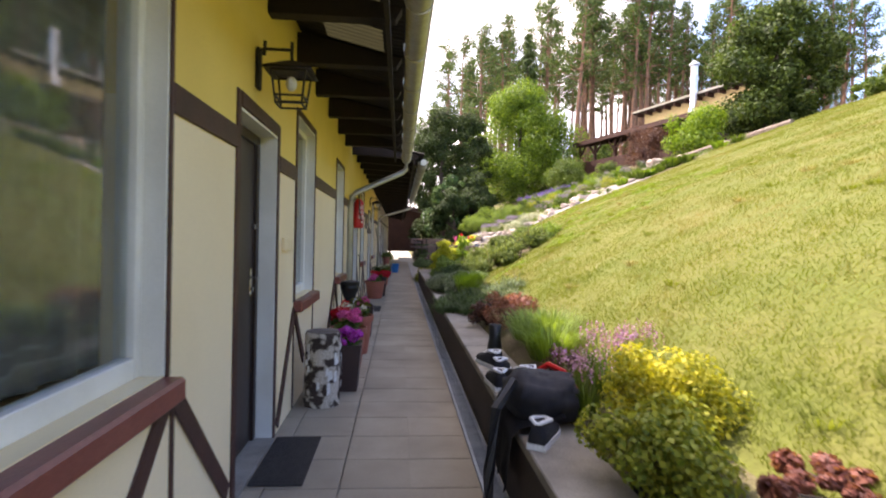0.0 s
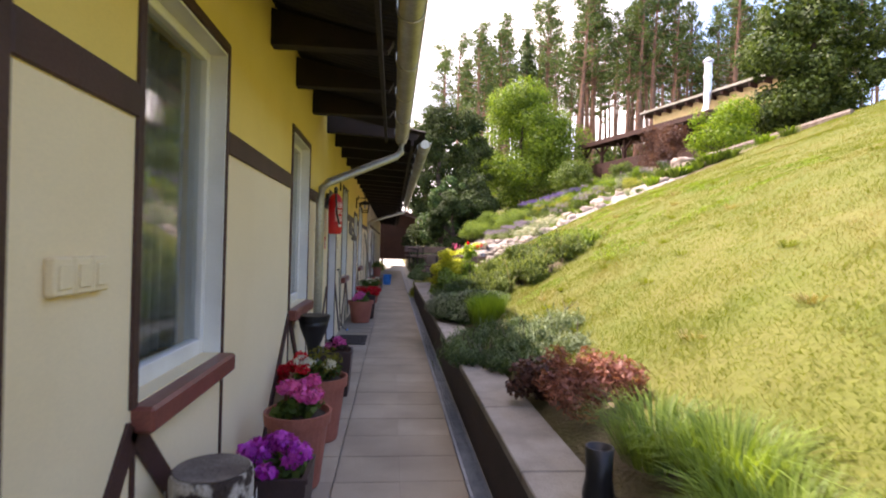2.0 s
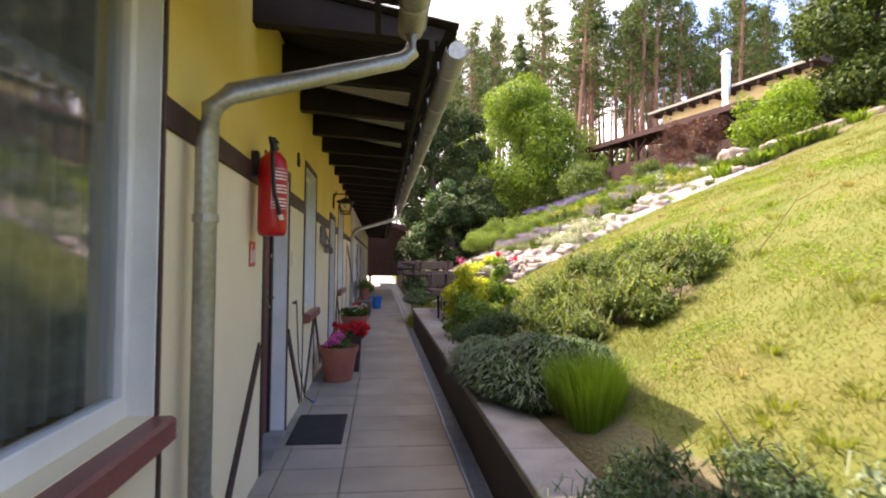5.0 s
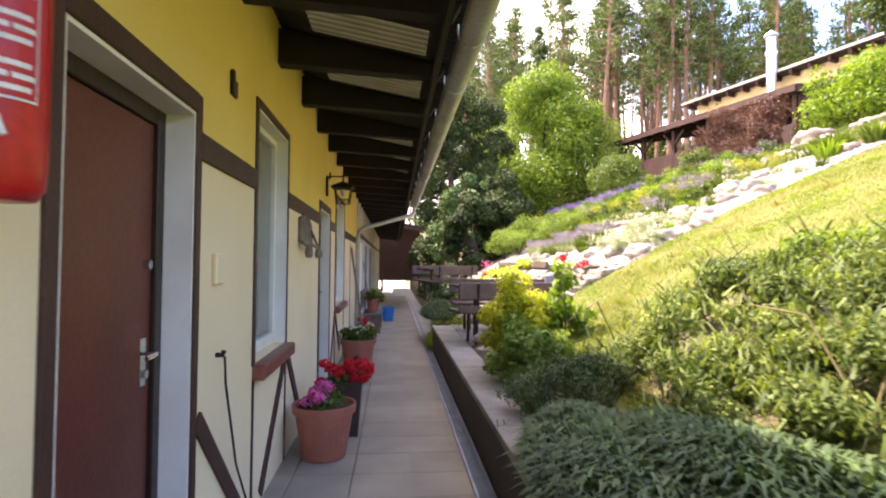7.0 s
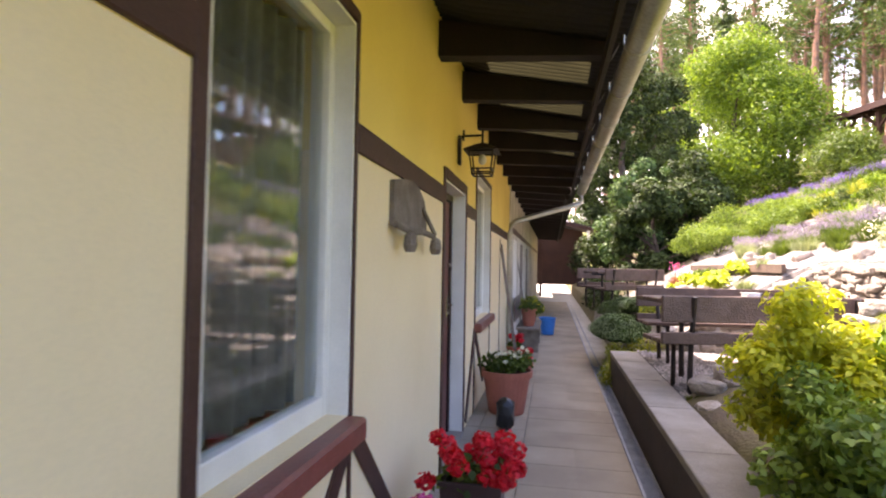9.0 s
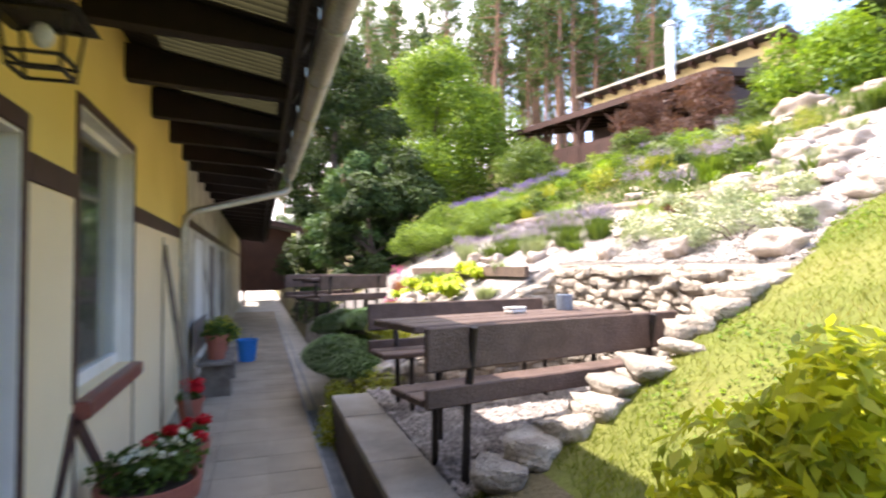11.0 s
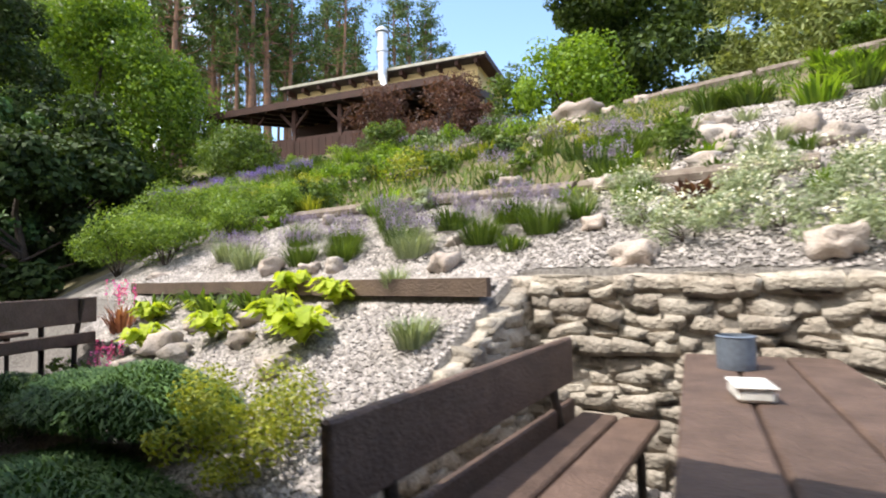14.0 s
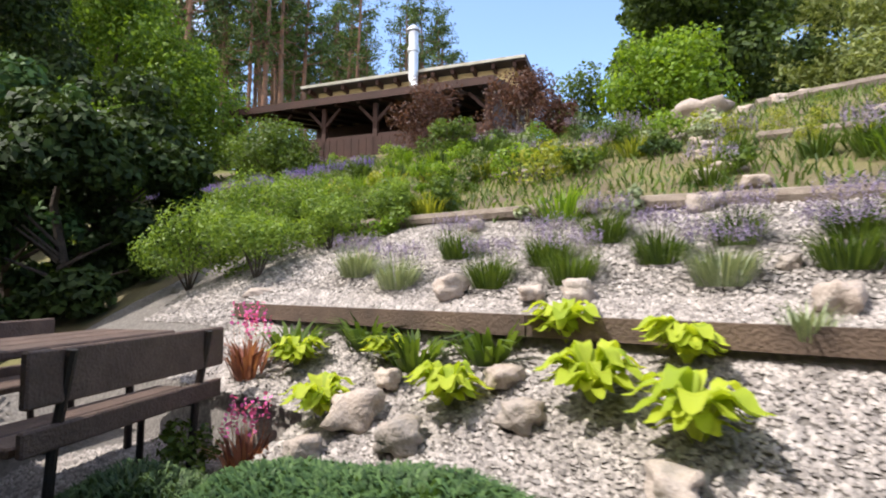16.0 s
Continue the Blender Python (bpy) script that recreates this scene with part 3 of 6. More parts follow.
def window(number, a, b, wide=False):
    w = thing("window_%d" % number, "white plastic window in a deep white reveal with red-brown sill", "window", kind="structure")
    x0 = WX - 0.075
    z0, z1 = WIN_Z
    bm = bmesh.new()            # white painted reveal
    add_box(bm, x0 - 0.1, WX + 0.004, a, a + 0.012, z0, z1)
    add_box(bm, x0 - 0.1, WX + 0.004, b - 0.012, b, z0, z1)
    add_box(bm, x0 - 0.1, WX + 0.004, a + 0.012, b - 0.012, z1 - 0.012, z1)
    part("reveal", bm, M_WHITE, w)
    f = 0.056
    bm = bmesh.new()
    for q in ((a + 0.012, a + f, z0, z1 - 0.012), (b - f, b - 0.012, z0, z1 - 0.012), (a + f, b - f, z0, z0 + f + 0.02), (a + f, b - f, z1 - f, z1 - 0.012)):
        add_box(bm, x0 - 0.06, x0, *q, 0.004)
    part("window_frame", bm, M_WHITE, w)
    pane = part("pane", boxed(x0 - 0.035, x0 - 0.029, a + f - 0.01, b - f + 0.01, z0 + f, z1 - f + 0.01), M_GLASS, w)
    pane.visible_shadow = False
    part("window_sill", boxed(WX - 0.2, WX + 0.075, a - 0.03, b + 0.02, z0 - 0.095, z0 - 0.005, 0.012), M_SILL, w, "glazed red-brown clay sill")
    # net curtain with soft folds
    n = 46
    ys = np.linspace(a + f, b - f, n)
    v, fc = [], []
    for i, yy in enumerate(ys):
        xx = x0 - 0.12 + 0.022 * math.sin(i * 1.05) + 0.012 * math.sin(i * 0.37)
        v += [(xx, yy, z0 + 0.06), (xx + 0.01, yy, z1 - 0.06)]
    for i in range(n - 1):
        fc.append((2 * i, 2 * i + 2, 2 * i + 3, 2 * i + 1))
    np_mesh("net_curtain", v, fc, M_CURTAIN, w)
    # dark panel added behind the curtain in place of a shaded room
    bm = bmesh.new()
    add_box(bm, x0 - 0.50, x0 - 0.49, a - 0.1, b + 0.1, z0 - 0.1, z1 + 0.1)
    part("gloom_panel", bm, M_DARK, w)


for k, (a, b) in enumerate(WINDOWS):
    window(k + 1, a, b)


def door(number, a, b, leaf, label):
    d = thing("door_%d" % number, label, "door", kind="structure")
    x0 = WX - 0.11
    bm = bmesh.new()
    add_box(bm, x0 - 0.1, WX + 0.004, a, a + 0.014, 0.0, DOOR_Z)
    add_box(bm, x0 - 0.1, WX + 0.004, b - 0.014, b, 0.0, DOOR_Z)
    add_box(bm, x0 - 0.1, WX + 0.004, a + 0.014, b - 0.014, DOOR_Z - 0.014, DOOR_Z)
    part("reveal", bm, M_WHITE, d)
    part("threshold", boxed(x0 - 0.1, WX + 0.02, a + 0.014, b - 0.014, -0.04, 0.02, 0.005), M_KERB, d)
    bm = bmesh.new()
    for q in ((a + 0.014, a + 0.075, 0.02, DOOR_Z - 0.014), (b - 0.075, b - 0.014, 0.02, DOOR_Z - 0.014), (a + 0.075, b - 0.075, DOOR_Z - 0.075, DOOR_Z - 0.014)):
        add_box(bm, x0 - 0.07, x0 + 0.006, *q, 0.004)
    part("door_frame", bm, M_DOORDARK, d)
    dl = part("door_leaf", boxed(x0 - 0.06, x0 - 0.012, a + 0.077, b - 0.077, 0.03, DOOR_Z - 0.077, 0.004), leaf, d)
    hy = b - 0.135
    bm = tube([(x0 - 0.012, hy, 1.11), (x0 + 0.04, hy, 1.11), (x0 + 0.045, hy - 0.03, 1.11), (x0 + 0.045, hy - 0.095, 1.108)], 0.008, 8)
    part("door_handle", bm, M_CHROME, dl, "chrome lever handle")
    part("lock", tube([(x0 - 0.02, hy, 1.035), (x0 + 0.006, hy, 1.035)], 0.016, 12), M_CHROME, dl)
    part("upper_lock", tube([(x0 - 0.02, hy, 1.44), (x0 + 0.012, hy, 1.44)], 0.018, 12), M_CHROME, dl)
    part("lock_plate", boxed(x0 - 0.0125, x0 - 0.008, hy - 0.022, hy + 0.022, 0.99, 1.17, 0.002), M_CHROME, dl)
    return d, dl, x0


door(1, *DOORS[0], M_DOORDARK, "dark brown closed door in a white reveal")
door(2, *DOORS[1], M_DOOR, "mahogany-red closed door in a white reveal")
d3, leaf3, dx0 = door(3, *DOORS[2], M_DOOR, "mahogany-red door with a paper notice")
part("notice", boxed(dx0 - 0.012, dx0 - 0.009, 16.60, 16.76, 1.32, 1.62), M_LABEL, leaf3, "white paper notice on the door")

# weathered far part of the building
far = thing("wall_far", "weathered white wall of the far building part", "wall", kind="structure")
bm = bmesh.new()
add_box(bm, WX - 0.4, WX + 0.02, END1 + 0.01, 39.6, -0.05, 2.9)
part("white_render", bm, M_OLDWHITE, far)
for ya in (23.1, 25.3, 28.0):
    part("door_opening", boxed(WX - 0.1, WX + 0.03, ya, ya + 0.85, 0.02, 1.95, 0.01), M_WHITE if ya < 25 else M_GREYWOOD, far)
part("rail", boxed(WX - 0.02, WX + 0.035, END1 + 0.02, 39.5, 2.05, 2.15), M_TIMBER, far)
# closing walls behind
back = thing("wall_back", "plain yellow outer walls closing the long building", "wall", kind="structure")
part("rear_render", boxed(-8.6, -8.3, -6, 39.6, -0.05, 3.0), M_YELLOW, back)
part("gable_render", boxed(-8.3, WX - 0.35, -6.0, -5.7, -0.05, 3.0), M_YELLOW, back)
part("gable_render", boxed(-8.3, WX - 0.42, 39.3, 39.6, -0.05, 2.9), M_OLDWHITE, back)
# unseen wall, added and painted dark to keep the windows dim
inner = thing("wall_inner", "added dark-painted wall for the gloom behind the windows", "wall", kind="structure")
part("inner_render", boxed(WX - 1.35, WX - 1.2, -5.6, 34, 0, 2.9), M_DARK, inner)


# ---- eaves ----
def eave(name, y0, y1, xe, zw, ze, panels):
    """Rafters, corrugated sheet and fascia of one roof part; xe, ze: outer edge; zw: height at the wall."""
    r = thing(name, "dark overhanging eave with rafters under corrugated sheet", "roof", kind="structure")
    y = y0 + 0.12
    while y < y1:
        bm = bmesh.new()
        zb0, zb1 = zw - 0.25, ze + 0.03
        vs = []
        for yy in (y - 0.055, y + 0.055):
            vs.append([bm.verts.new(c) for c in ((WX - 0.05, yy, zb0), (xe - 0.10, yy, zb1), (xe - 0.06, yy, ze + 0.10), (WX - 0.05, yy, zw))])
        bm.faces.new(vs[0][::-1])
        bm.faces.new(vs[1])
        for k in range(4):
            bm.faces.new((vs[0][k], vs[0][(k + 1) % 4], vs[1][(k + 1) % 4], vs[1][k]))
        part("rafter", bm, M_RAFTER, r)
        y += 0.95
    n = int((y1 - y0) / 0.019)
    v, f, fm = [], [], []
    for i in range(n + 1):
        yy = y0 + (y1 - y0) * i / n
        dz = 0.016 * math.sin(i * math.tau / 4)
        v += [(-4.7, yy, zw + 1.35 + dz), (WX + 0.24, yy, zw + 0.015 + (ze + 0.1 - zw) * 0.26 + dz), (xe - 0.2, yy, zw + 0.015 + (ze + 0.1 - zw) * 0.84 + dz), (xe + 0.02, yy, ze + 0.115 + dz)]
    for i in range(n):
        for k in range(3):
            f.append((4 * i + k, 4 * i + k + 1, 4 * i + k + 5, 4 * i + k + 4))
    lit = [any(ya <= v[q[0]][1] <= yb for ya, yb in panels) and i % 3 == 1 for i, q in enumerate(f)]
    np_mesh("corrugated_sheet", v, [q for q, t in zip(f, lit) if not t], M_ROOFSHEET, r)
    if any(lit):
        np_mesh("light_panel", v, [q for q, t in zip(f, lit) if t], M_CLEAR, r, "pale translucent sheet between the rafters")
    part("rear_slope", boxed(-4.7, -8.7, y0, y1, zw, zw + 0.06), M_ROOF, r)
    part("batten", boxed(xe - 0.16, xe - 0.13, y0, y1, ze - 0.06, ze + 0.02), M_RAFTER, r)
    return r


eave("roof_near", -6, 11.2, -0.20, 3.00, 2.72, [(4.9, 5.45), (5.9, 6.4)])
eave("roof_middle", 11.35, END1, 0.12, 3.06, 2.72, [(12.75, 13.25), (13.75, 14.2), (14.7, 15.15), (16.6, 17.05), (17.55, 18.0), (18.5, 18.95), (19.45, 19.9)])
eave("roof_far", END1 + 0.02, 39.6, 0.04, 3.03, 2.66, [])


def gutter(y0, y1, xc, zc, pipe_y, wall_x, low):
    g = thing("gutter", "weathered zinc half-round gutter with bent downpipe", "gutter")
    v, f, seg = [], [], 10
    for yy in (y0, y1):
        for rr in (0.072, 0.066):
            for k in range(seg + 1):
                a = math.pi + math.pi * k / seg
                v.append((xc + rr * math.cos(a), yy, zc + rr * math.sin(a)))
    m = seg + 1
    for k in range(seg):
        f += [(k, k + 1, 2 * m + k + 1, 2 * m + k), (m + k + 1, m + k, 3 * m + k, 3 * m + k + 1), (k + 1, k, m + k, m + k + 1)]
    for k in (0, seg):
        f.append((k, m + k, 3 * m + k, 2 * m + k))
    np_mesh("trough", v, f, M_ZINC, g)
    part("end_cap", tube([(xc, y1 - 0.006, zc - 0.018), (xc, y1 + 0.002, zc - 0.018)], 0.055, 14), M_ZINC, g)
    part("end_cap", tube([(xc, y0 - 0.002, zc - 0.018), (xc, y0 + 0.006, zc - 0.018)], 0.055, 14), M_ZINC, g)
    part("rolled_lip", tube([(xc + 0.072, y0, zc + 0.002), (xc + 0.072, y1, zc + 0.002)], 0.011, 8), M_ZINC, g)
    px = wall_x + 0.085
    pts = [(xc, y1 - 0.08, zc - 0.05), (xc, y1 - 0.09, zc - 0.17), (xc - 0.06, y1 - 0.13, zc - 0.23), (px + 0.08, pipe_y + 0.03, low + 0.05), (px + 0.015, pipe_y, low - 0.02), (px, pipe_y, low - 0.14), (px, pipe_y, 0.16), (px + 0.03, pipe_y, 0.07), (px + 0.12, pipe_y, 0.03)]
    part("downpipe", tube(pts, 0.043, 12), M_ZINC, g, smooth=True)
    for z in (1.55, 0.45):
        part("pipe_clip", tube([(px, pipe_y, z), (px, pipe_y, z + 0.03)], 0.05, 12), M_ZINC, g)
    y = y0 + 0.4
    while y < y1:
        bm = bmesh.new()
        pp = [(xc - 0.078 + 0.0, y, zc + 0.05)] + [(xc + 0.078 * math.cos(a), y, zc + 0.078 * math.sin(a)) for a in np.linspace(math.pi, math.tau, 7)]
        add_tube(bm, pp, 0.007, 5)
        part("gutter_bracket", bm, M_ZINC, g)
        y += 0.82
    return g


gutter(-6, 11.15, -0.165, 2.70, 10.36, WX, 2.02)
gutter(11.42, 22.25, 0.135, 2.72, 21.4, WX, 2.1)


# ---- wall lamps ----
def wall_lamp(y, z=2.28):
    w = thing("wall_lamp", "dark brown iron lantern on a wall bracket, unlit", "lamp", "lanterns on the wall", (WX, y, z))
    bm = bmesh.new()
    add_box(bm, 0, 0.03, -0.045, 0.045, -0.15, 0.14, 0.012)
    part("back_plate", bm, M_IRON, w)
    bm = tube([(0.02, 0, 0.13), (0.07, 0, 0.135), (0.24, 0, 0.135)], 0.011, 8)
    add_tube(bm, [(0.05, 0, 0.09), (0.055, 0, 0.19)], 0.012, 8)
    add_tube(bm, [(0.24, 0, 0.19), (0.24, 0, 0.05)], 0.012, 8)
    part("arm", bm, M_IRON, w)
    bm = bmesh.new()
    r = [(0.03, 0.055), (0.075, 0.03), (0.155, -0.015), (0.165, -0.03)]
    rings = [[bm.verts.new((0.24 + s * a, s2 * a, z0)) for s, s2 in ((-1, -1), (1, -1), (1, 1), (-1, 1))] for a, z0 in r]
    for q0, q1 in zip(rings, rings[1:]):
        for k in range(4):
            bm.faces.new((q0[k], q0[(k + 1) % 4], q1[(k + 1) % 4], q1[k]))
    bm.faces.new(rings[0])
    bm.faces.new(rings[-1][::-1])
    part("hood", bm, M_IRON, w)
    top, bot = 0.115, 0.088
    c = ((-1, -1), (1, -1), (1, 1), (-1, 1))
    for i, j in c:
        part("cage_bar", tube([(0.24 + i * top, j * top, -0.03), (0.24 + i * bot, j * bot, -0.25)], 0.008, 6), M_IRON, w)
    for s, zz in ((bot, -0.25), (top, -0.035), (0.096, -0.20)):
        bm = bmesh.new()
        rings = [[bm.verts.new((0.24 + i * q, j * q, zz + dz)) for i, j in c] for q, dz in ((s - 0.007, -0.006), (s + 0.007, -0.006), (s + 0.007, 0.006), (s - 0.007, 0.006))]
        for m_ in range(4):
            for k in range(4):
                q0, q1 = rings[m_], rings[(m_ + 1) % 4]
                bm.faces.new((q0[k], q0[(k + 1) % 4], q1[(k + 1) % 4], q1[k]))
        part("cage_ring", bm, M_IRON, w)
    bm = bmesh.new()
    bmesh.ops.create_uvsphere(bm, u_segments=10, v_segments=8, radius=0.04)
    for v in bm.verts:
        v.co = (v.co.x + 0.24, v.co.y, v.co.z * 1.3 - 0.10)
    part("bulb", bm, M_LABEL, w, "unlit frosted bulb", True)
    w.scale = (0.82, 0.82, 0.82)
    return w


wall_lamp(5.24, 2.34)
wall_lamp(16.98, 2.36)

# switch plates
sw = thing("socket_strip", "row of three cream wall switches", "switch", at=(WX, 6.12, 1.325))
for k in (-1, 0, 1):
    part("switch_plate", boxed(0, 0.03, k * 0.088 - 0.041, k * 0.088 + 0.041, -0.05, 0.05, 0.006), M_CREAM, sw)
    part("rocker", boxed(0.03, 0.036, k * 0.088 - 0.028, k * 0.088 + 0.028, -0.032, 0.032, 0.003), M_CREAM, sw)
bell = thing("bell_box", "small cream junction box on the wall", "box", at=(WX, 13.05, 1.42))
part("lid", boxed(0, 0.025, -0.055, 0.055, -0.07, 0.07, 0.006), M_CREAM, bell)
num = thing("wall_ornament", "small dark metal ornament on the yellow wall", "ornament", at=(WX, 13.25, 2.33))
part("larger_piece", boxed(0, 0.02, -0.045, -0.005, -0.07, 0.06, 0.008), M_IRON, num)
part("smaller_piece", boxed(0, 0.02, 0.012, 0.04, -0.07, 0.02, 0.008), M_SILL, num)

# ---- fire extinguisher and its sign ----
ex = thing("fire_extinguisher", "red fire extinguisher hung on the cream wall", "fire extinguisher", at=(WX + 0.125, 11.47, 1.55))
body = part("cylinder", lathe([(0.0, 0), (0.07, 0.0), (0.082, 0.02), (0.085, 0.06), (0.085, 0.40), (0.075, 0.45), (0.045, 0.49), (0.03, 0.50), (0.0, 0.50)], 24), M_RED, ex, smooth=True)
part("valve", lathe([(0.0, 0.49), (0.022, 0.49), (0.022, 0.55), (0.028, 0.56), (0.0, 0.57)], 12), M_BLACK, ex)
part("lever", boxed(-0.012, 0.012, -0.02, 0.11, 0.57, 0.585, 0.003), M_BLACK, ex)
part("carry_handle", boxed(-0.012, 0.012, -0.01, 0.12, 0.535, 0.55, 0.003), M_BLACK, ex)
part("hose", tube([(0, -0.02, 0.54), (0.0, -0.10, 0.56), (0.02, -0.135, 0.45), (0.03, -0.12, 0.25), (0.06, -0.085, 0.12)], 0.012, 8), M_BLACK, ex)
bm = bmesh.new()
for i in range(9):
    a0, a1 = -1.75 + i * 0.2, -1.75 + (i + 1) * 0.2
    bm.faces.new([bm.verts.new((0.0865 * math.cos(a), 0.0865 * math.sin(a), z)) for a, z in ((a0, 0.16), (a1, 0.16), (a1, 0.38), (a0, 0.38))])
lab = part("label_plate", bm, M_RED, body)
bm = bmesh.new()
for row in range(11):
    z = 0.17 + row * 0.0195
    if row in (3, 7):
        continue
    for a0, a1 in ((-1.4, -0.7), (-0.63, -0.23)) if row % 2 else ((-1.35, -0.3),):
        n = 4
        for i in range(n):
            b0, b1 = a0 + (a1 - a0) * i / n, a0 + (a1 - a0) * (i + 1) / n
            bm.faces.new([bm.verts.new((0.0875 * math.cos(a), 0.0875 * math.sin(a), zz)) for a, zz in ((b0, z), (b1, z), (b1, z + 0.009), (b0, z + 0.009))])
part("printwork", bm, M_LABEL, body)["kind"] = "stuff"
bm = bmesh.new()
for a0, a1, z0, z1 in ((-1.45, -0.18, 0.155, 0.159), (-1.45, -0.18, 0.388, 0.392), (-1.47, -1.44, 0.155, 0.392), (-0.19, -0.16, 0.155, 0.392)):
    m_ = 6
    for i in range(m_):
        b0, b1 = a0 + (a1 - a0) * i / m_, a0 + (a1 - a0) * (i + 1) / m_
        bm.faces.new([bm.verts.new((0.0875 * math.cos(a), 0.0875 * math.sin(a), zz)) for a, zz in ((b0, z0), (b1, z0), (b1, z1), (b0, z1))])
part("label_border", bm, M_LABEL, body)
part("hose_nozzle", tube([(0.06, -0.085, 0.12), (0.068, -0.078, 0.09)], 0.015, 8), M_LABEL, ex, "pale hose nozzle")
part("wall_bracket", boxed(-0.12, -0.08, -0.03, 0.03, 0.35, 0.5, 0.004), M_BLACK, ex)
sg = thing("fire_sign", "red square sign with white extinguisher symbol", "sign", at=(WX, 11.52, 1.44))
part("plate", boxed(0, 0.004, -0.075, 0.075, -0.075, 0.075), M_SIGNRED, sg)
bm = bmesh.new()
add_box(bm, 0.005, 0.006, -0.05, -0.012, -0.055, 0.025)
add_box(bm, 0.005, 0.006, -0.038, -0.024, 0.028, 0.045)
add_box(bm, 0.005, 0.006, -0.045, 0.0, 0.047, 0.055)
for k in range(4):
    add_box(bm, 0.005, 0.006, 0.014 + 0.009 * k, 0.020 + 0.009 * k, -0.05, -0.01 + 0.02 * (k % 2 + 1))
part("symbol", bm, M_LABEL, sg)

# rustic shelf of grey wood
sh = thing("wall_shelf", "rustic grey wooden rack with hanging cups on the wall", "shelf", at=(WX, 15.48, 1.60))
bm = bmesh.new()
prof = [(-0.42, 0.03), (0.42, 0.03), (0.42, 0.16), (0.34, 0.26), (0.2, 0.33), (0.0, 0.36), (-0.2, 0.34), (-0.42, 0.3)]
f0 = [bm.verts.new((0.0, y, z)) for y, z in prof]
f1 = [bm.verts.new((0.03, y, z)) for y, z in prof]
bm.faces.new(f0[::-1])
bm.faces.new(f1)
for k in range(len(prof)):
    bm.faces.new((f0[k], f0[(k + 1) % len(prof)], f1[(k + 1) % len(prof)], f1[k]))
part("back_board", bm, M_GREYWOOD, sh)
part("rail_branch", tube([(0.05, -0.46, 0.03), (0.09, -0.2, 0.0), (0.08, 0.1, 0.02), (0.1, 0.32, 0.0), (0.09, 0.5, -0.03)], [0.022, 0.026, 0.022, 0.02, 0.014], 8), M_GREYWOOD, sh)
part("strut", tube([(0.03, 0.28, 0.2), (0.09, 0.44, 0.02)], 0.016, 6), M_GREYWOOD, sh)
for y in (-0.3, 0.42):
    bm = lathe([(0.0, -0.13), (0.03, -0.13), (0.045, -0.09), (0.038, -0.03), (0.022, -0.01), (0.0, -0.005)], 10)
    bmesh.ops.translate(bm, verts=bm.verts, vec=(0.1, y, 0.0))
    part("hanging_cup", bm, M_GREYWOOD, sh)
sh.scale = (0.8, 0.8, 0.78)
hk = thing("wall_cable", "thin dark cable hanging from a wall hook", "cable", at=(WX, 13.08, 0))
part("wire", tube([(0.01, 0, 1.03), (0.04, 0.0, 1.02), (0.04, 0.02, 0.9), (0.03, 0.25, 0.45), (0.06, 0.45, 0.1), (0.12, 0.6, 0.01)], 0.006, 5), M_IRON, hk)
part("plug", tube([(0.12, 0.60, 0.012), (0.14, 0.68, 0.012)], 0.011, 6), M_BLUE, hk, "small blue plug")
part("hook", tube([(0, 0, 1.03), (0.03, 0, 1.03), (0.035, 0, 1.05)], 0.012, 6), M_IRON, hk)

# ---- door mats ----
for y0, y1 in ((5.08, 5.82), (12.42, 13.22)):
    dm = thing("doormat", "flat black ribbed rubber doormat on the slabs", "doormat", "doormats", (-0.90 if y0 < 8 else -0.80, (y0 + y1) / 2, 0))
    half = 0.15 if y0 < 8 else 0.21
    part("mat_base", boxed(-half, half, (y0 - y1) / 2, (y1 - y0) / 2, 0.001, 0.012, 0.003), M_MAT, dm)
    bm = bmesh.new()
    for k in range(int((half - 0.02) * 2 / 0.0285)):
        xx = -half + 0.02 + k * 0.0285
        add_box(bm, xx, xx + 0.012, (y0 - y1) / 2 + 0.03, (y1 - y0) / 2 - 0.03, 0.012, 0.016)
    part("ribs", bm, M_MAT, dm)


# ---- pots along the wall ----
def leaves_on(parent, c, r, n, size, mat, name="leaves", flat=0.7, hollow=0.3):
    return leaf_cloud(name, [c], [r], n, size, size * 0.7, mat, parent, flat=flat, hollow=hollow)


def blooms(parent, spots, r, mat, n=70, size=0.03):
    for s in spots:
        leaf_cloud("bloom", [s], [r], n, size, size * 0.9, mat, parent, flat=0.75, hollow=0.5)


def pot(x, y, r, h, label, group="flower pots"):
    p = thing("flower_pot", label, "flower pot", group, (x, y, 0))
    part("pot", lathe([(0, 0.004), (r * 0.70, 0.004), (r * 0.73, 0.02), (r * 0.95, h * 0.84), (r * 0.96, h * 0.85), (r * 1.04, h * 0.85), (r * 1.06, h), (r * 0.98, h), (r * 0.93, h * 0.9), (0, h * 0.9)], 28), M_CLAY, p, smooth=False)
    part("soil", lathe([(0, h * 0.9), (r * 0.93, h * 0.9), (r * 0.9, h * 0.93), (0, h * 0.94)], 16), M_SOIL, p)
    return p


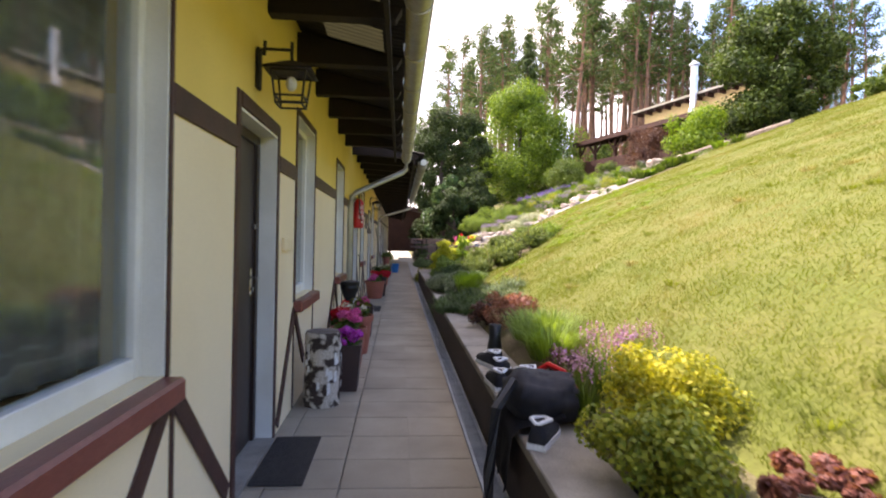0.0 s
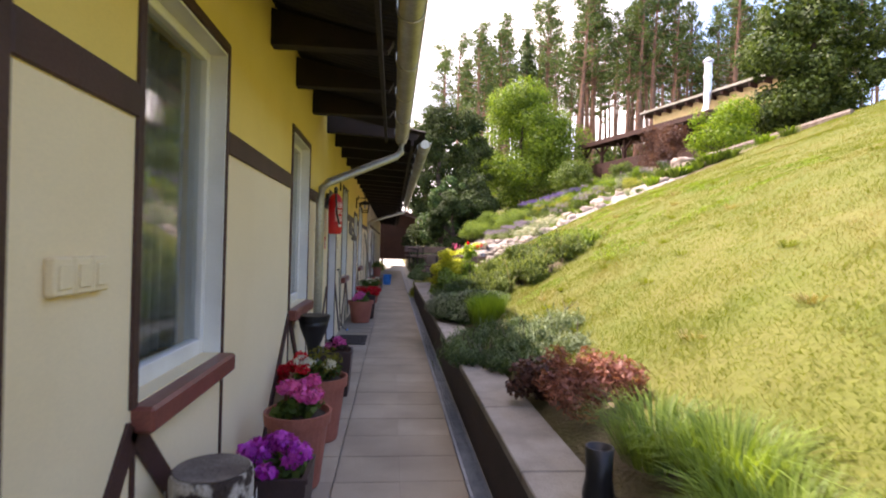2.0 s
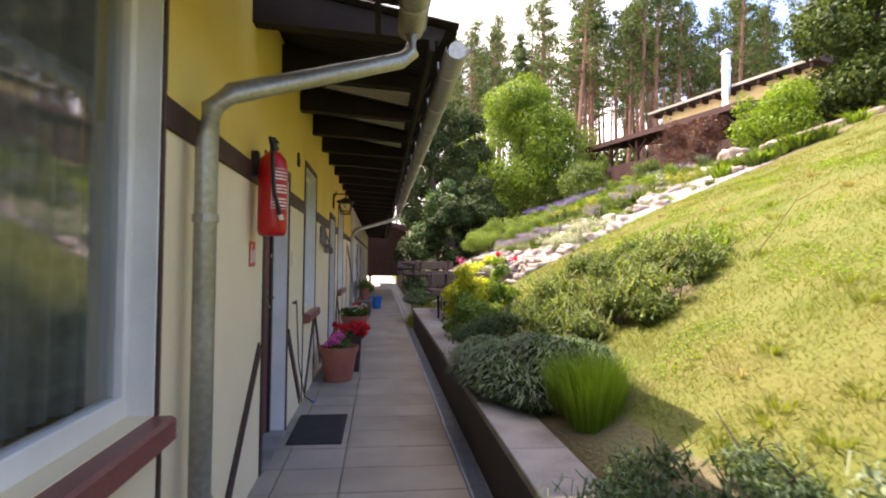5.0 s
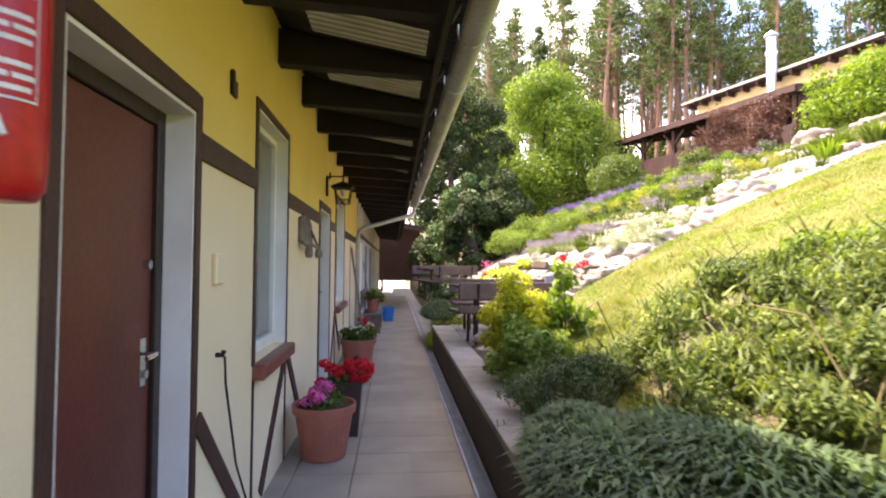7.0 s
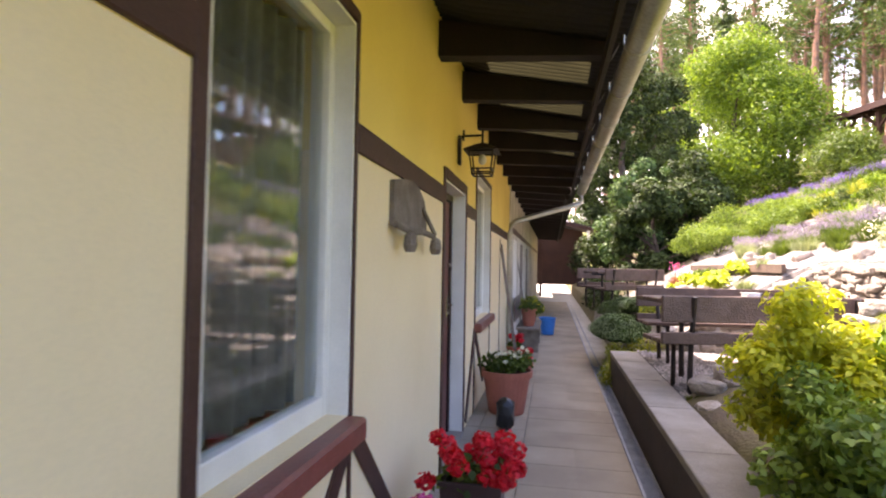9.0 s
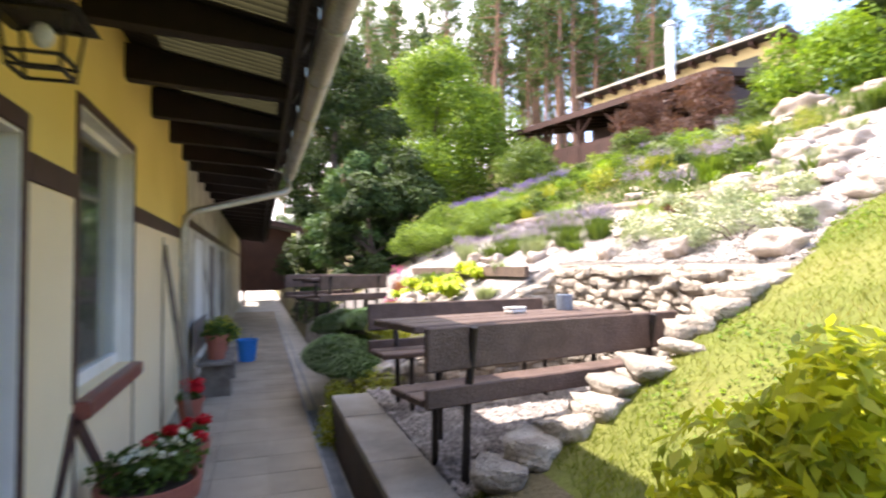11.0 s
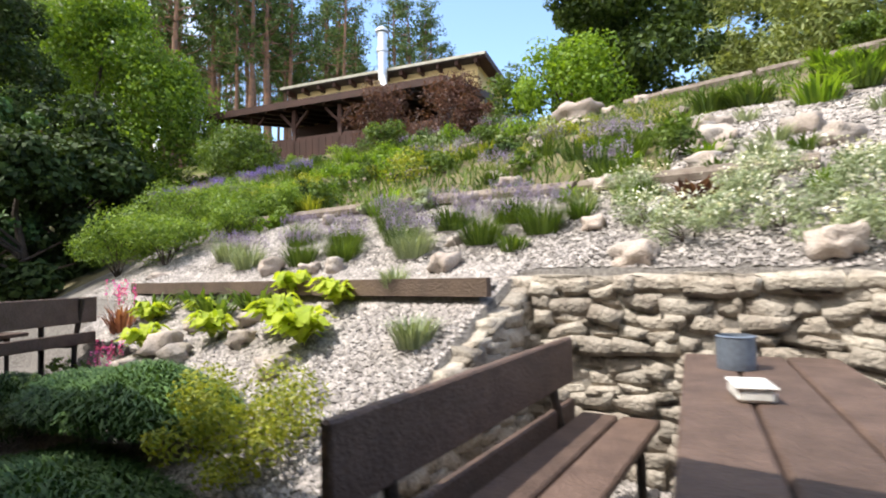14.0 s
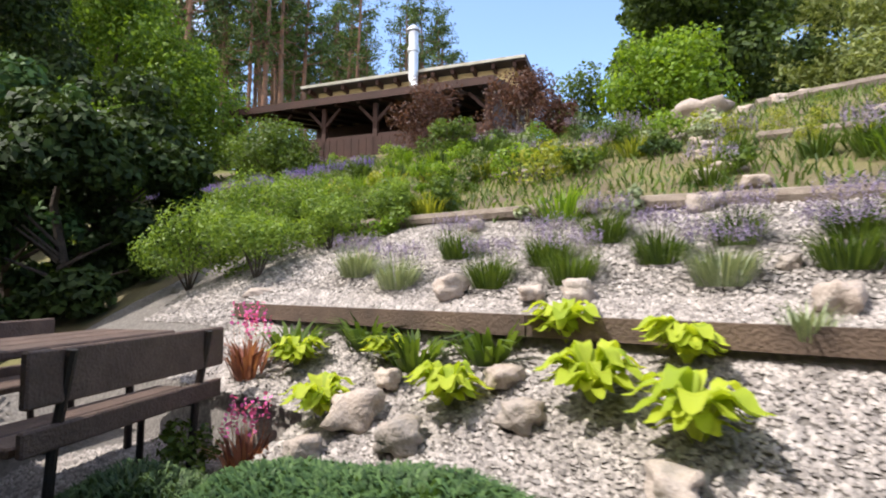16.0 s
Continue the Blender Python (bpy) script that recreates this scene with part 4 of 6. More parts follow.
def geranium(p, h, r, petal, n=9, spread=0.9, leafmat=None):
    leaf_cloud("leaves", [(0, 0, h + 0.03), (r * 0.4, 0.05, h + 0.05), (-r * 0.4, -0.05, h + 0.02)], [r * 0.7, r * 0.5, r * 0.5], 220, 0.055, 0.05, leafmat or M_LEAF, p, flat=0.6, hollow=0.2)
    spots = [(r * spread * rng.uniform(-1, 1) * 0.8, r * spread * rng.uniform(-1, 1) * 0.8, h + rng.uniform(0.06, 0.17)) for _ in range(n)]
    bm = bmesh.new()
    for s in spots:
        add_tube(bm, [(s[0] * 0.3, s[1] * 0.3, h), s], 0.004, 4)
    part("stemwork", bm, M_LEAF, p)["kind"] = "stuff"
    blooms(p, spots, 0.045, petal)


# birch log
lg = thing("birch_log", "upright birch log stool with flaking bark", "log", at=(-0.86, 6.62, 0))
bm = lathe([(0, 0.0), (0.155, 0.0), (0.15, 0.1), (0.142, 0.35), (0.145, 0.58), (0.14, 0.60), (0, 0.60)], 26)
for v in bm.verts:
    k = 1 + 0.07 * noise.noise(Vector((v.co.x * 9, v.co.y * 9, v.co.z * 5)))
    v.co.x *= k
    v.co.y *= k
part("bark", bm, M_BIRCH, lg)
part("cut_top", tube([(0, 0, 0.602), (0, 0, 0.606)], 0.132, 22), M_GREYWOOD, lg)
bm = bmesh.new()
for k in range(34):
    a, z = rng.uniform(0, math.tau), rng.uniform(0.04, 0.5)
    w_, h_ = rng.uniform(0.02, 0.045), rng.uniform(0.05, 0.12)
    rr = 0.157
    bm.faces.new([bm.verts.new((rr * math.cos(a + s * w_ / rr), rr * math.sin(a + s * w_ / rr), z + t)) for s, t in ((0, 0), (1, 0.02), (0.8, h_), (0.1, h_ * 0.9))])
part("bark_flakes", bm, M_LABEL, lg)["kind"] = "stuff"


def planter(x, y, label, w=0.30, h=0.42, d=0.30):
    p = thing("planter", label, "planter", "square planters", (x, y, 0))
    bm = bmesh.new()
    b0, b1 = 0.80, 1.0
    def ring(s, z, inset=0.0):
        return [bm.verts.new((i * (w / 2 * s - inset), j * (d / 2 * s - inset), z)) for i, j in ((-1, -1), (1, -1), (1, 1), (-1, 1))]
    rs = [ring(b0, 0.003), ring(b1, h), ring(b1, h, 0.02), ring(b1, h - 0.06, 0.024)]
    for q0, q1 in zip(rs, rs[1:]):
        for k in range(4):
            bm.faces.new((q0[k], q0[(k + 1) % 4], q1[(k + 1) % 4], q1[k]))
    bm.faces.new(rs[0][::-1])
    part("box", bm, M_BROWNPOT, p)
    part("soil", boxed(-w / 2 + 0.026, w / 2 - 0.026, -d / 2 + 0.026, d / 2 - 0.026, h - 0.1, h - 0.05), M_SOIL, p)
    part("rim", boxed(-w / 2 - 0.008, w / 2 + 0.008, -d / 2 - 0.008, -d / 2 + 0.012, h - 0.012, h + 0.004), M_BROWNPOT, p)
    return p


p = planter(-0.72, 7.08, "dark brown square planter with magenta flowers")
geranium(p, 0.36, 0.16, M_MAGENTA, 12, 1.0)
p = pot(-0.76, 7.86, 0.185, 0.44, "terracotta pot with a pink pelargonium")
geranium(p, 0.43, 0.15, M_PINK, 9, 0.9)
p = pot(-0.745, 8.64, 0.20, 0.46, "terracotta pot with white pelargoniums and dry stalks")
geranium(p, 0.45, 0.17, M_WHITEPETAL, 6, 1.0)
blooms(p, [(-0.13, -0.02, 0.60), (-0.10, -0.10, 0.53), (-0.15, 0.07, 0.55)], 0.045, M_REDPETAL)
leaf_cloud("dry_stalks", [(0.03, 0, 0.56)], [0.13], 160, 0.05, 0.02, M_DRYGRASS, p)
p = pot(-0.93, 8.86, 0.11, 0.34, "small pot with red pelargoniums against the wall")
geranium(p, 0.32, 0.15, M_REDPETAL, 8, 0.9)
p = planter(-0.74, 9.86, "dark brown square planter with dark pink begonia")
geranium(p, 0.36, 0.13, M_PLUM, 6, 0.9, M_PLUM)
blooms(p, [(0.04, 0.02, 0.48), (-0.05, -0.04, 0.46), (0.02, -0.08, 0.52)], 0.05, M_PINK)
urn = thing("planting_urn", "dark plastic goblet-shaped empty planter", "planter", at=(-0.90, 9.44, 0))
urn.scale = (0.80, 0.80, 1.16)
part("bowl", lathe([(0, 0.004), (0.11, 0.004), (0.10, 0.03), (0.055, 0.10), (0.05, 0.36), (0.07, 0.46), (0.15, 0.60), (0.160, 0.65), (0.145, 0.65), (0.13, 0.61), (0.0, 0.50)], 24), M_BLACK, urn, smooth=True)
part("rim", lathe([(0.146, 0.65), (0.170, 0.65), (0.172, 0.69), (0.150, 0.69)], 24), M_BLACK, urn)
can = thing("zinc_basket", "small grey zinc basket beside the urn", "basket", at=(-0.93, 9.13, 0))
part("body", lathe([(0, 0.003), (0.10, 0.003), (0.13, 0.30), (0.14, 0.31), (0.12, 0.31), (0.10, 0.05), (0, 0.05)], 18), M_STEEL, can)
drainbox = thing("gully_box", "small grey gully cover below the downpipe", "drain", at=(-0.86, 10.62, 0))
part("box", boxed(-0.08, 0.08, -0.1, 0.1, 0.002, 0.12, 0.02), M_KERB, drainbox)
p = pot(-0.79, 14.72, 0.225, 0.40, "terracotta pot with pink pelargoniums")
geranium(p, 0.38, 0.18, M_PINK, 9, 0.9)
p = planter(-0.68, 15.28, "dark square planter with red pelargoniums", 0.28, 0.46, 0.28)
geranium(p, 0.42, 0.22, M_REDPETAL, 24, 1.15)
p = pot(-0.76, 18.15, 0.24, 0.42, "terracotta pot with small white flowers and dense leaves")
leaf_cloud("foliage", [(0, 0, 0.48), (0.12, 0.05, 0.5), (-0.12, 0, 0.47)], [0.2, 0.16, 0.16], 900, 0.045, 0.03, M_LEAF, p, flat=0.6, hollow=0.2)
blooms(p, [(rng.uniform(-0.22, 0.22), rng.uniform(-0.2, 0.2), rng.uniform(0.52, 0.62)) for _ in range(16)], 0.022, M_WHITEPETAL, 22, 0.022)
p = pot(-0.74, 19.0, 0.2, 0.36, "terracotta pot with low red flowers")
geranium(p, 0.36, 0.2, M_REDPETAL, 7, 1.0)
gc = thing("black_figurine", "small black garden figurine beside the pot", "figurine", at=(-0.72, 17.58, 0))
bm = stone_bm(0.09, 0.09, 0.15, 3.3, 0.3)
bmesh.ops.translate(bm, verts=bm.verts, vec=(0, 0, 0.14))
part("figure", bm, M_BLACK, gc)
# old bench with pots further on
ob_ = thing("old_wall_bench", "old grey plank bench with trailing plants by the wall", "bench", at=(-0.72, 22.6, 0))
part("seat", boxed(-0.2, 0.2, -0.7, 0.7, 0.38, 0.42, 0.006), M_GREYWOOD, ob_)
for y in (-0.55, 0.55):
    part("leg", boxed(-0.17, 0.17, y - 0.03, y + 0.03, 0.0, 0.38), M_GREYWOOD, ob_)
part("backrest", boxed(-0.24, -0.21, -0.7, 0.7, 0.5, 0.9, 0.01), M_GREYWOOD, ob_)
for y, hh, m, lb in ((22.2, 0.30, M_LEAF, "terracotta pot with trailing green plant on the bench"), (22.85, 0.26, M_GOLD, "terracotta pot with yellow-green plant on the bench")):
    p = pot(-0.72, y, 0.13, hh, lb, "pots on the old bench")
    p.location.z = 0.42
    leaf_cloud("foliage", [(0, 0, hh + 0.05), (0.1, 0.1, hh)], [0.2, 0.16], 500, 0.06, 0.035, m, p, hollow=0.1)
bk = thing("blue_bucket", "bright blue plastic bucket on the path", "bucket", at=(-0.42, 24.6, 0))
part("bucket_body", lathe([(0, 0.004), (0.13, 0.004), (0.17, 0.34), (0.18, 0.34), (0.18, 0.36), (0.16, 0.36), (0.12, 0.03), (0, 0.03)], 20), M_BLUE, bk)
part("bail", tube([(0.0, -0.17, 0.33), (0.08, -0.12, 0.42), (0.1, 0, 0.45), (0.08, 0.12, 0.42), (0, 0.17, 0.33)], 0.005, 5), M_STEEL, bk)
p = pot(-0.85, 20.75, 0.12, 0.28, "small red pot by the downpipe")
geranium(p, 0.28, 0.12, M_REDPETAL, 6, 0.9)
for k, (y, h, lean) in enumerate(((20.2, 1.7, 0.25), (20.45, 1.75, 0.1), (23.9, 1.5, 0.5))):
    st = thing("garden_tool", "long wooden tool handle leaning on the wall", "tool", "leaning handles", (0, 0, 0))
    part("handle", tube([(WX + 0.3, y, 0.01), (WX + 0.03, y + lean, h)], 0.012, 6), M_GREYWOOD, st)
    part("blade", boxed(WX + 0.26, WX + 0.34, y - 0.05, y + 0.05, 0.0, 0.02, 0.003), M_IRON, st)

# far end: red-brown carport across the path
cp = thing("carport", "red-brown timber carport at the path's far end", "carport", at=(0, 0, 0))
for x in (-0.9, 1.35):
    part("post", boxed(x - 0.06, x + 0.06, 39.9, 40.02, -0.02, 3.4), M_WHITE if x > 0 else M_REDWOOD, cp)
bm = bmesh.new()
beam_between(bm, (-2.4, 39.9, 4.1), (1.8, 39.9, 3.2), 0.16, 0.12, (0, 1, 0))
part("roof_beam", bm, M_REDWOOD, cp)
bm = bmesh.new()
beam_between(bm, (-2.4, 42, 4.22), (1.8, 42, 3.32), 0.05, 4.4, (0, 1, 0))
part("roof_sheet", bm, M_ROOF, cp)
part("rear_boarding", boxed(-2.4, 1.3, 44, 44.1, 0.45, 3.7), M_REDWOOD, cp)
part("side_boarding", boxed(-2.5, -2.4, 39.9, 44, 0, 3.0), M_REDWOOD, cp)

# ---- sitting terrace: rubble wall ----
wall = thing("rubble_wall", "dry-laid pale limestone retaining wall behind the table", "stone wall", kind="structure")
bm = boxed(2.78, 3.10, 17.33, 20.3, 0.3, 1.43)
part("core", bm, M_MORTAR, wall)
stones = [block_stone(s) for s in range(24)]
stone_me = []
for b_ in stones:
    me = bpy.data.meshes.new("stone")
    b_.to_mesh(me)
    b_.free()
    me.materials.append(M_STONE)
    me.polygons.foreach_set("use_smooth", np.ones(len(me.polygons), dtype=bool))
    stone_me.append(me)


def stone(parent, x, y, z, sx, sy, sz, rz=0.0, name="stone", tilt=0.0):
    o = new(name, stone_me[int(rng.integers(len(stone_me)))])
    o.parent = parent
    o.matrix_basis = Matrix.LocRotScale((x, y, z), Euler((tilt, tilt * 0.5, rz)), (sx, sy, sz))
    return o


z = 0.40
while z < 1.46:
    h = rng.uniform(0.05, 0.105)
    y = 17.33 + rng.uniform(0, 0.1)
    while y < 20.15:
        w = rng.uniform(0.09, 0.27)
        stone(wall, 2.857 + rng.uniform(-0.03, 0.025), y + w / 2, z + h / 2 + rng.normal() * 0.014, 0.105, w / 2 * rng.uniform(0.92, 1.12), h / 2 * rng.uniform(0.92, 1.3), rng.normal() * 0.12, tilt=rng.normal() * 0.14)
        y += w
    z += h
y = 17.33
while y < 20.15:                 # flat cap stones
    w = rng.uniform(0.28, 0.5)
    stone(wall, 2.95, y + w / 2, 1.47, 0.19, w / 2 * 1.02, 0.05, rng.normal() * 0.06, "cap_stone")
    y += w
# far flank, stepping down towards the path
flank = thing("rubble_flank", "sloping pale stone flank beside the gravel bed", "stone wall", kind="structure")
for k in range(16):
    x = 2.80 - k * 0.125
    top = max(0.52, 1.43 - k * 0.066)
    part("core", boxed(x - 0.064, x + 0.062, 20.10, 20.24, 0.3, top - 0.05), M_MORTAR, flank)
    z = 0.40
    while z < top - 0.06:
        h = rng.uniform(0.07, 0.12)
        stone(flank, x + rng.uniform(-0.03, 0.03), 20.11 + rng.uniform(-0.025, 0.02), z + h / 2, rng.uniform(0.07, 0.12), 0.08, h / 2 * 1.1, rng.normal() * 0.1, tilt=rng.normal() * 0.08)
        z += h
    o = stone(flank, x, 20.17 + rng.uniform(-0.015, 0.015), top, 0.085, 0.14, 0.04, 0.0, "cap_stone")
    o.rotation_euler = (rng.normal() * 0.04, -0.42 + rng.normal() * 0.06, rng.normal() * 0.08)
# near flank beside the lawn
near = thing("rubble_steps", "large pale stones stepping down beside the lawn", "stone wall", kind="structure")
for k in range(12):
    x = 2.80 - k * 0.17
    top = min(1.40, height(x, 17.2) - 0.02)
    yy = 17.37
    part("core", boxed(x - 0.085, x + 0.085, yy - 0.11, yy + 0.02, 0.2, top - 0.06), M_MORTAR, near)
    z = 0.42
    while z < top - 0.05:
        h = rng.uniform(0.07, 0.12)
        stone(near, x + rng.uniform(-0.04, 0.04), yy + 0.02 + rng.uniform(-0.03, 0.03), z + h / 2, rng.uniform(0.08, 0.13), 0.10, h / 2 * 1.1, rng.normal() * 0.2)
        z += h
    stone(near, x + rng.uniform(-0.04, 0.04), yy - 0.01 + rng.uniform(-0.03, 0.03), top + 0.02, rng.uniform(0.09, 0.14), rng.uniform(0.09, 0.13), rng.uniform(0.04, 0.065), rng.normal() * 0.5, "cap_stone", rng.normal() * 0.12)
for k, (x, y, s) in enumerate(((0.92, 17.05, 0.22), (1.12, 17.30, 0.2), (1.45, 17.46, 0.16), (1.9, 17.55, 0.14))):
    b = thing("flat_stone", "broad pale flat stone at the terrace edge", "stone", "flat stones at the terrace", (x, y, 0.42 + 0.04 * k))
    bm = stone_bm(s, s * 0.7, 0.05, 11 + k, 0.2)
    part("block", bm, M_STONE, b)


# ---- garden benches and tables ----
def bench(x, y, z, rz, length=1.85, label="brown-stained plank garden bench with black iron posts"):
    b = thing("garden_bench", label, "bench", "garden benches", (x, y, z), rz)
    L = length / 2
    part("backrest", boxed(-L, L, -0.245, -0.205, 0.58, 0.80, 0.008), M_WOOD, b)
    part("lower_back_board", boxed(-L, L, -0.235, -0.20, 0.40, 0.50, 0.008), M_WOOD, b)
    for y0 in (-0.17, 0.02):
        part("seat_plank", boxed(-L, L, y0, y0 + 0.175, 0.40, 0.44, 0.008), M_WOOD, b)
    for s in (-1, 1):
        fr = part("post", tube([(s * L * 0.72, -0.16, -0.02), (s * L * 0.72, -0.19, 0.40), (s * L * 0.72, -0.262, 0.79)], 0.022, 8), M_IRON, b)
        part("front_leg", tube([(s * L * 0.72, 0.16, -0.02), (s * L * 0.72, 0.15, 0.40)], 0.02, 8), M_IRON, b)
        part("cross_bar", tube([(s * L * 0.72, -0.19, 0.385), (s * L * 0.72, 0.18, 0.385)], 0.018, 6), M_IRON, b)
    return b


def table(x, y, z, rz, length=1.9):
    t = thing("garden_table", "brown-stained plank garden table with black iron legs", "table", "garden tables", (x, y, z), rz)
    L = length / 2
    for k in range(3):
        y0 = -0.291 + k * 0.196
        part("table_plank", boxed(-L + 0.012 * (k % 2), L - 0.01 * (k % 2), y0, y0 + 0.188, 0.70, 0.745, 0.009), M_WOOD, t)
    for s in (-1, 1):
        part("support", boxed(s * L * 0.72 - 0.03, s * L * 0.72 + 0.03, -0.25, 0.25, 0.665, 0.70), M_IRON, t)
        for q in (-0.12,):
            part("leg", tube([(s * L * 0.72, q, -0.02), (s * L * 0.72, q, 0.67)], 0.025, 8), M_IRON, t)
    return t


R0 = 13.0
table(1.54, 18.56, 0.42, R0, 1.95)
bench(1.42, 17.88, 0.42, 11.5, 1.86)
bench(1.51, 19.27, 0.42, 186.0, 1.72)
tin = thing("grey_tin", "small grey metal tin on the table", "tin", at=(2.12, 18.80, 1.166))
part("tin_body", lathe([(0, 0), (0.066, 0), (0.068, 0.02), (0.068, 0.118), (0.071, 0.122), (0.062, 0.126), (0.06, 0.03), (0, 0.03)], 20), M_STEEL, tin)
ash = thing("white_dish", "white square dish on the table", "dish", at=(1.62, 18.68, 1.166), rz=20)
part("dish_body", boxed(-0.075, 0.075, -0.05, 0.05, 0.0, 0.04, 0.01), M_LABEL, ash)
part("dish_rim", boxed(-0.08, 0.08, -0.055, 0.055, 0.04, 0.046, 0.002), M_LABEL, ash)
R1 = 25.0
bench(1.10, 23.72, 0.62, R1, 1.25)
table(1.05, 24.35, 0.62, R1, 1.4)
bench(0.92, 24.95, 0.62, R1 + 180, 1.4)

# retaining boards
def board(x0, y0, x1, y1, z0, h=0.12, label="weathered brown retaining board edging the gravel bed"):
    b = thing("retaining_board", label, "board", "retaining boards")
    bm = bmesh.new()
    beam_between(bm, (x0, y0, z0 + h / 2), (x1, y1, z0 + h / 2), h, 0.05, (y1 - y0, -(x1 - x0), 0))
    part("plank", bm, M_PLANK, b)


board(2.46, 20.12, 2.45, 22.1, 1.41, 0.11)
board(2.45, 22.11, 2.47, 24.7, 1.41, 0.11)
def log(x0, y0, x1, y1, r=0.07, lift=0.03):
    b = thing("edging_log", "grey weathered edging log across the slope", "log", "edging logs")
    n = 7
    pts = []
    for k in range(n):
        x, y = x0 + (x1 - x0) * k / (n - 1), y0 + (y1 - y0) * k / (n - 1)
        pts.append((x, y, height(x, y) + lift))
    part("timber", tube(pts, r, 8), M_GREYWOOD, b)


log(4.55, 22.3, 4.35, 20.4)
log(4.35, 20.35, 4.3, 18.6)
log(4.6, 26.5, 4.55, 22.5)
log(6.4, 27, 6.6, 23.5)
log(8.5, 24.6, 8.1, 22.6)
log(6.9, 21.5, 6.6, 19.9)
log(9.9, 21.8, 10.6, 19.8, 0.12)
log(10.6, 19.7, 11.4, 17.6, 0.12)

# boulders
BOULDERS = [(3.02, 23.0, .17), (2.97, 22.35, .13), (3.0, 22.05, .15), (1.78, 22.4, .17), (1.44, 23.2, .17), (1.62, 22.85, .12), (2.0, 21.9, .15), (1.82, 21.25, .17), (2.1, 22.75, .13), (3.36, 21.0, .14), (2.95, 20.8, .18),
            (2.98, 19.45, .17), (3.02, 18.5, .2), (3.0, 17.6, .22), (4.8, 21.3, .2), (5.4, 18.75, .26), (5.0, 19.3, .16), (4.3, 18.2, .2), (3.9, 17.6, .24), (3.5, 19.9, .14), (4.4, 21.6, .2), (5.1, 21.7, .18), (5.5, 21.6, .2), (6.2, 21.9, .16), (6.8, 22.0, .18),
            (9.6, 22.6, .40), (9.2, 22.6, .2), (9.4, 21.9, .22), (8.7, 22.5, .18), (10.0, 21.5, .24), (10.6, 21.2, .2), (7.6, 20.3, .2), (6.2, 19.6, .24), (5.8, 20.3, .16), (8.4, 19.3, .2), (4.3, 23.6, .14), (3.6, 24.4, .14), (2.9, 25.0, .15), (1.3, 23.5, .12), (6.9, 18.6, .25), (8.0, 18.3, .22), (5.71, 19.63, .28), (5.45, 19.45, .26), (4.57, 19.38, .22), (4.35, 20.15, .2), (3.48, 17.7, .2), (4.86, 17.7, .22), (4.83, 18.49, .24), (7.5, 22.4, .22), (8.2, 22.3, .18), (8.6, 22.1, .2), (9.0, 22.3, .2), (7.2, 22.2, .16), (2.2, 22.1, .14), (1.86, 22.75, .2), (2.75, 21.9, .12)]
for k, (x, y, s) in enumerate(BOULDERS):
    s *= 0.62 if s < 0.4 else 1.0
    b = thing("boulder", "rounded pinkish-grey boulder lying in the rock garden", "boulder", "rock garden boulders", (x, y, height(x, y) + s * 0.25), float(rng.uniform(0, 360)))
    bm = stone_bm(s * rng.uniform(1.0, 1.35), s * rng.uniform(0.75, 1.0), s * rng.uniform(0.55, 0.85), 20 + k, 0.55, 3)
    part("rock", bm, M_BOULDER, b, smooth=True)


# ---- plants ----
def plant(name, label, category, x, y, group="", z=None):
    return thing(name, label, category, group, (x, y, bumped(x, y) if z is None else z))


def shrub(x, y, w, h, n, size, mat, label, name="shrub", group="", clumps=16, d=None, z=None, narrow=0.6):
    p = plant(name, label, "shrub", x, y, group, z)
    d = d or w
    c, r = [], []
    for k in range(clumps):
        a, q = rng.uniform(0, math.tau), math.sqrt(rng.random())
        zz = rng.uniform(0.15, 0.85)
        lim = math.sqrt(max(0.05, 1 - (zz - 0.35) ** 2 / 0.5))
        c.append((q * math.cos(a) * w / 2 * 0.75 * lim, q * math.sin(a) * d / 2 * 0.75 * lim, zz * h))
        r.append(rng.uniform(0.09, 0.27) * min(w, h * 1.6))
    leaf_cloud("foliage", c, r, n, size, size * narrow, mat, p, hollow=0.35)
    bm = bmesh.new()
    for k in range(6):
        q = c[k]
        add_tube(bm, [(0, 0, -0.05), (q[0] * 0.4, q[1] * 0.4, q[2] * 0.5), q], [0.010 * w, 0.007 * w, 0.003 * w], 5)
    part("stemwork", bm, M_BARK, p)["kind"] = "stuff"
    return p


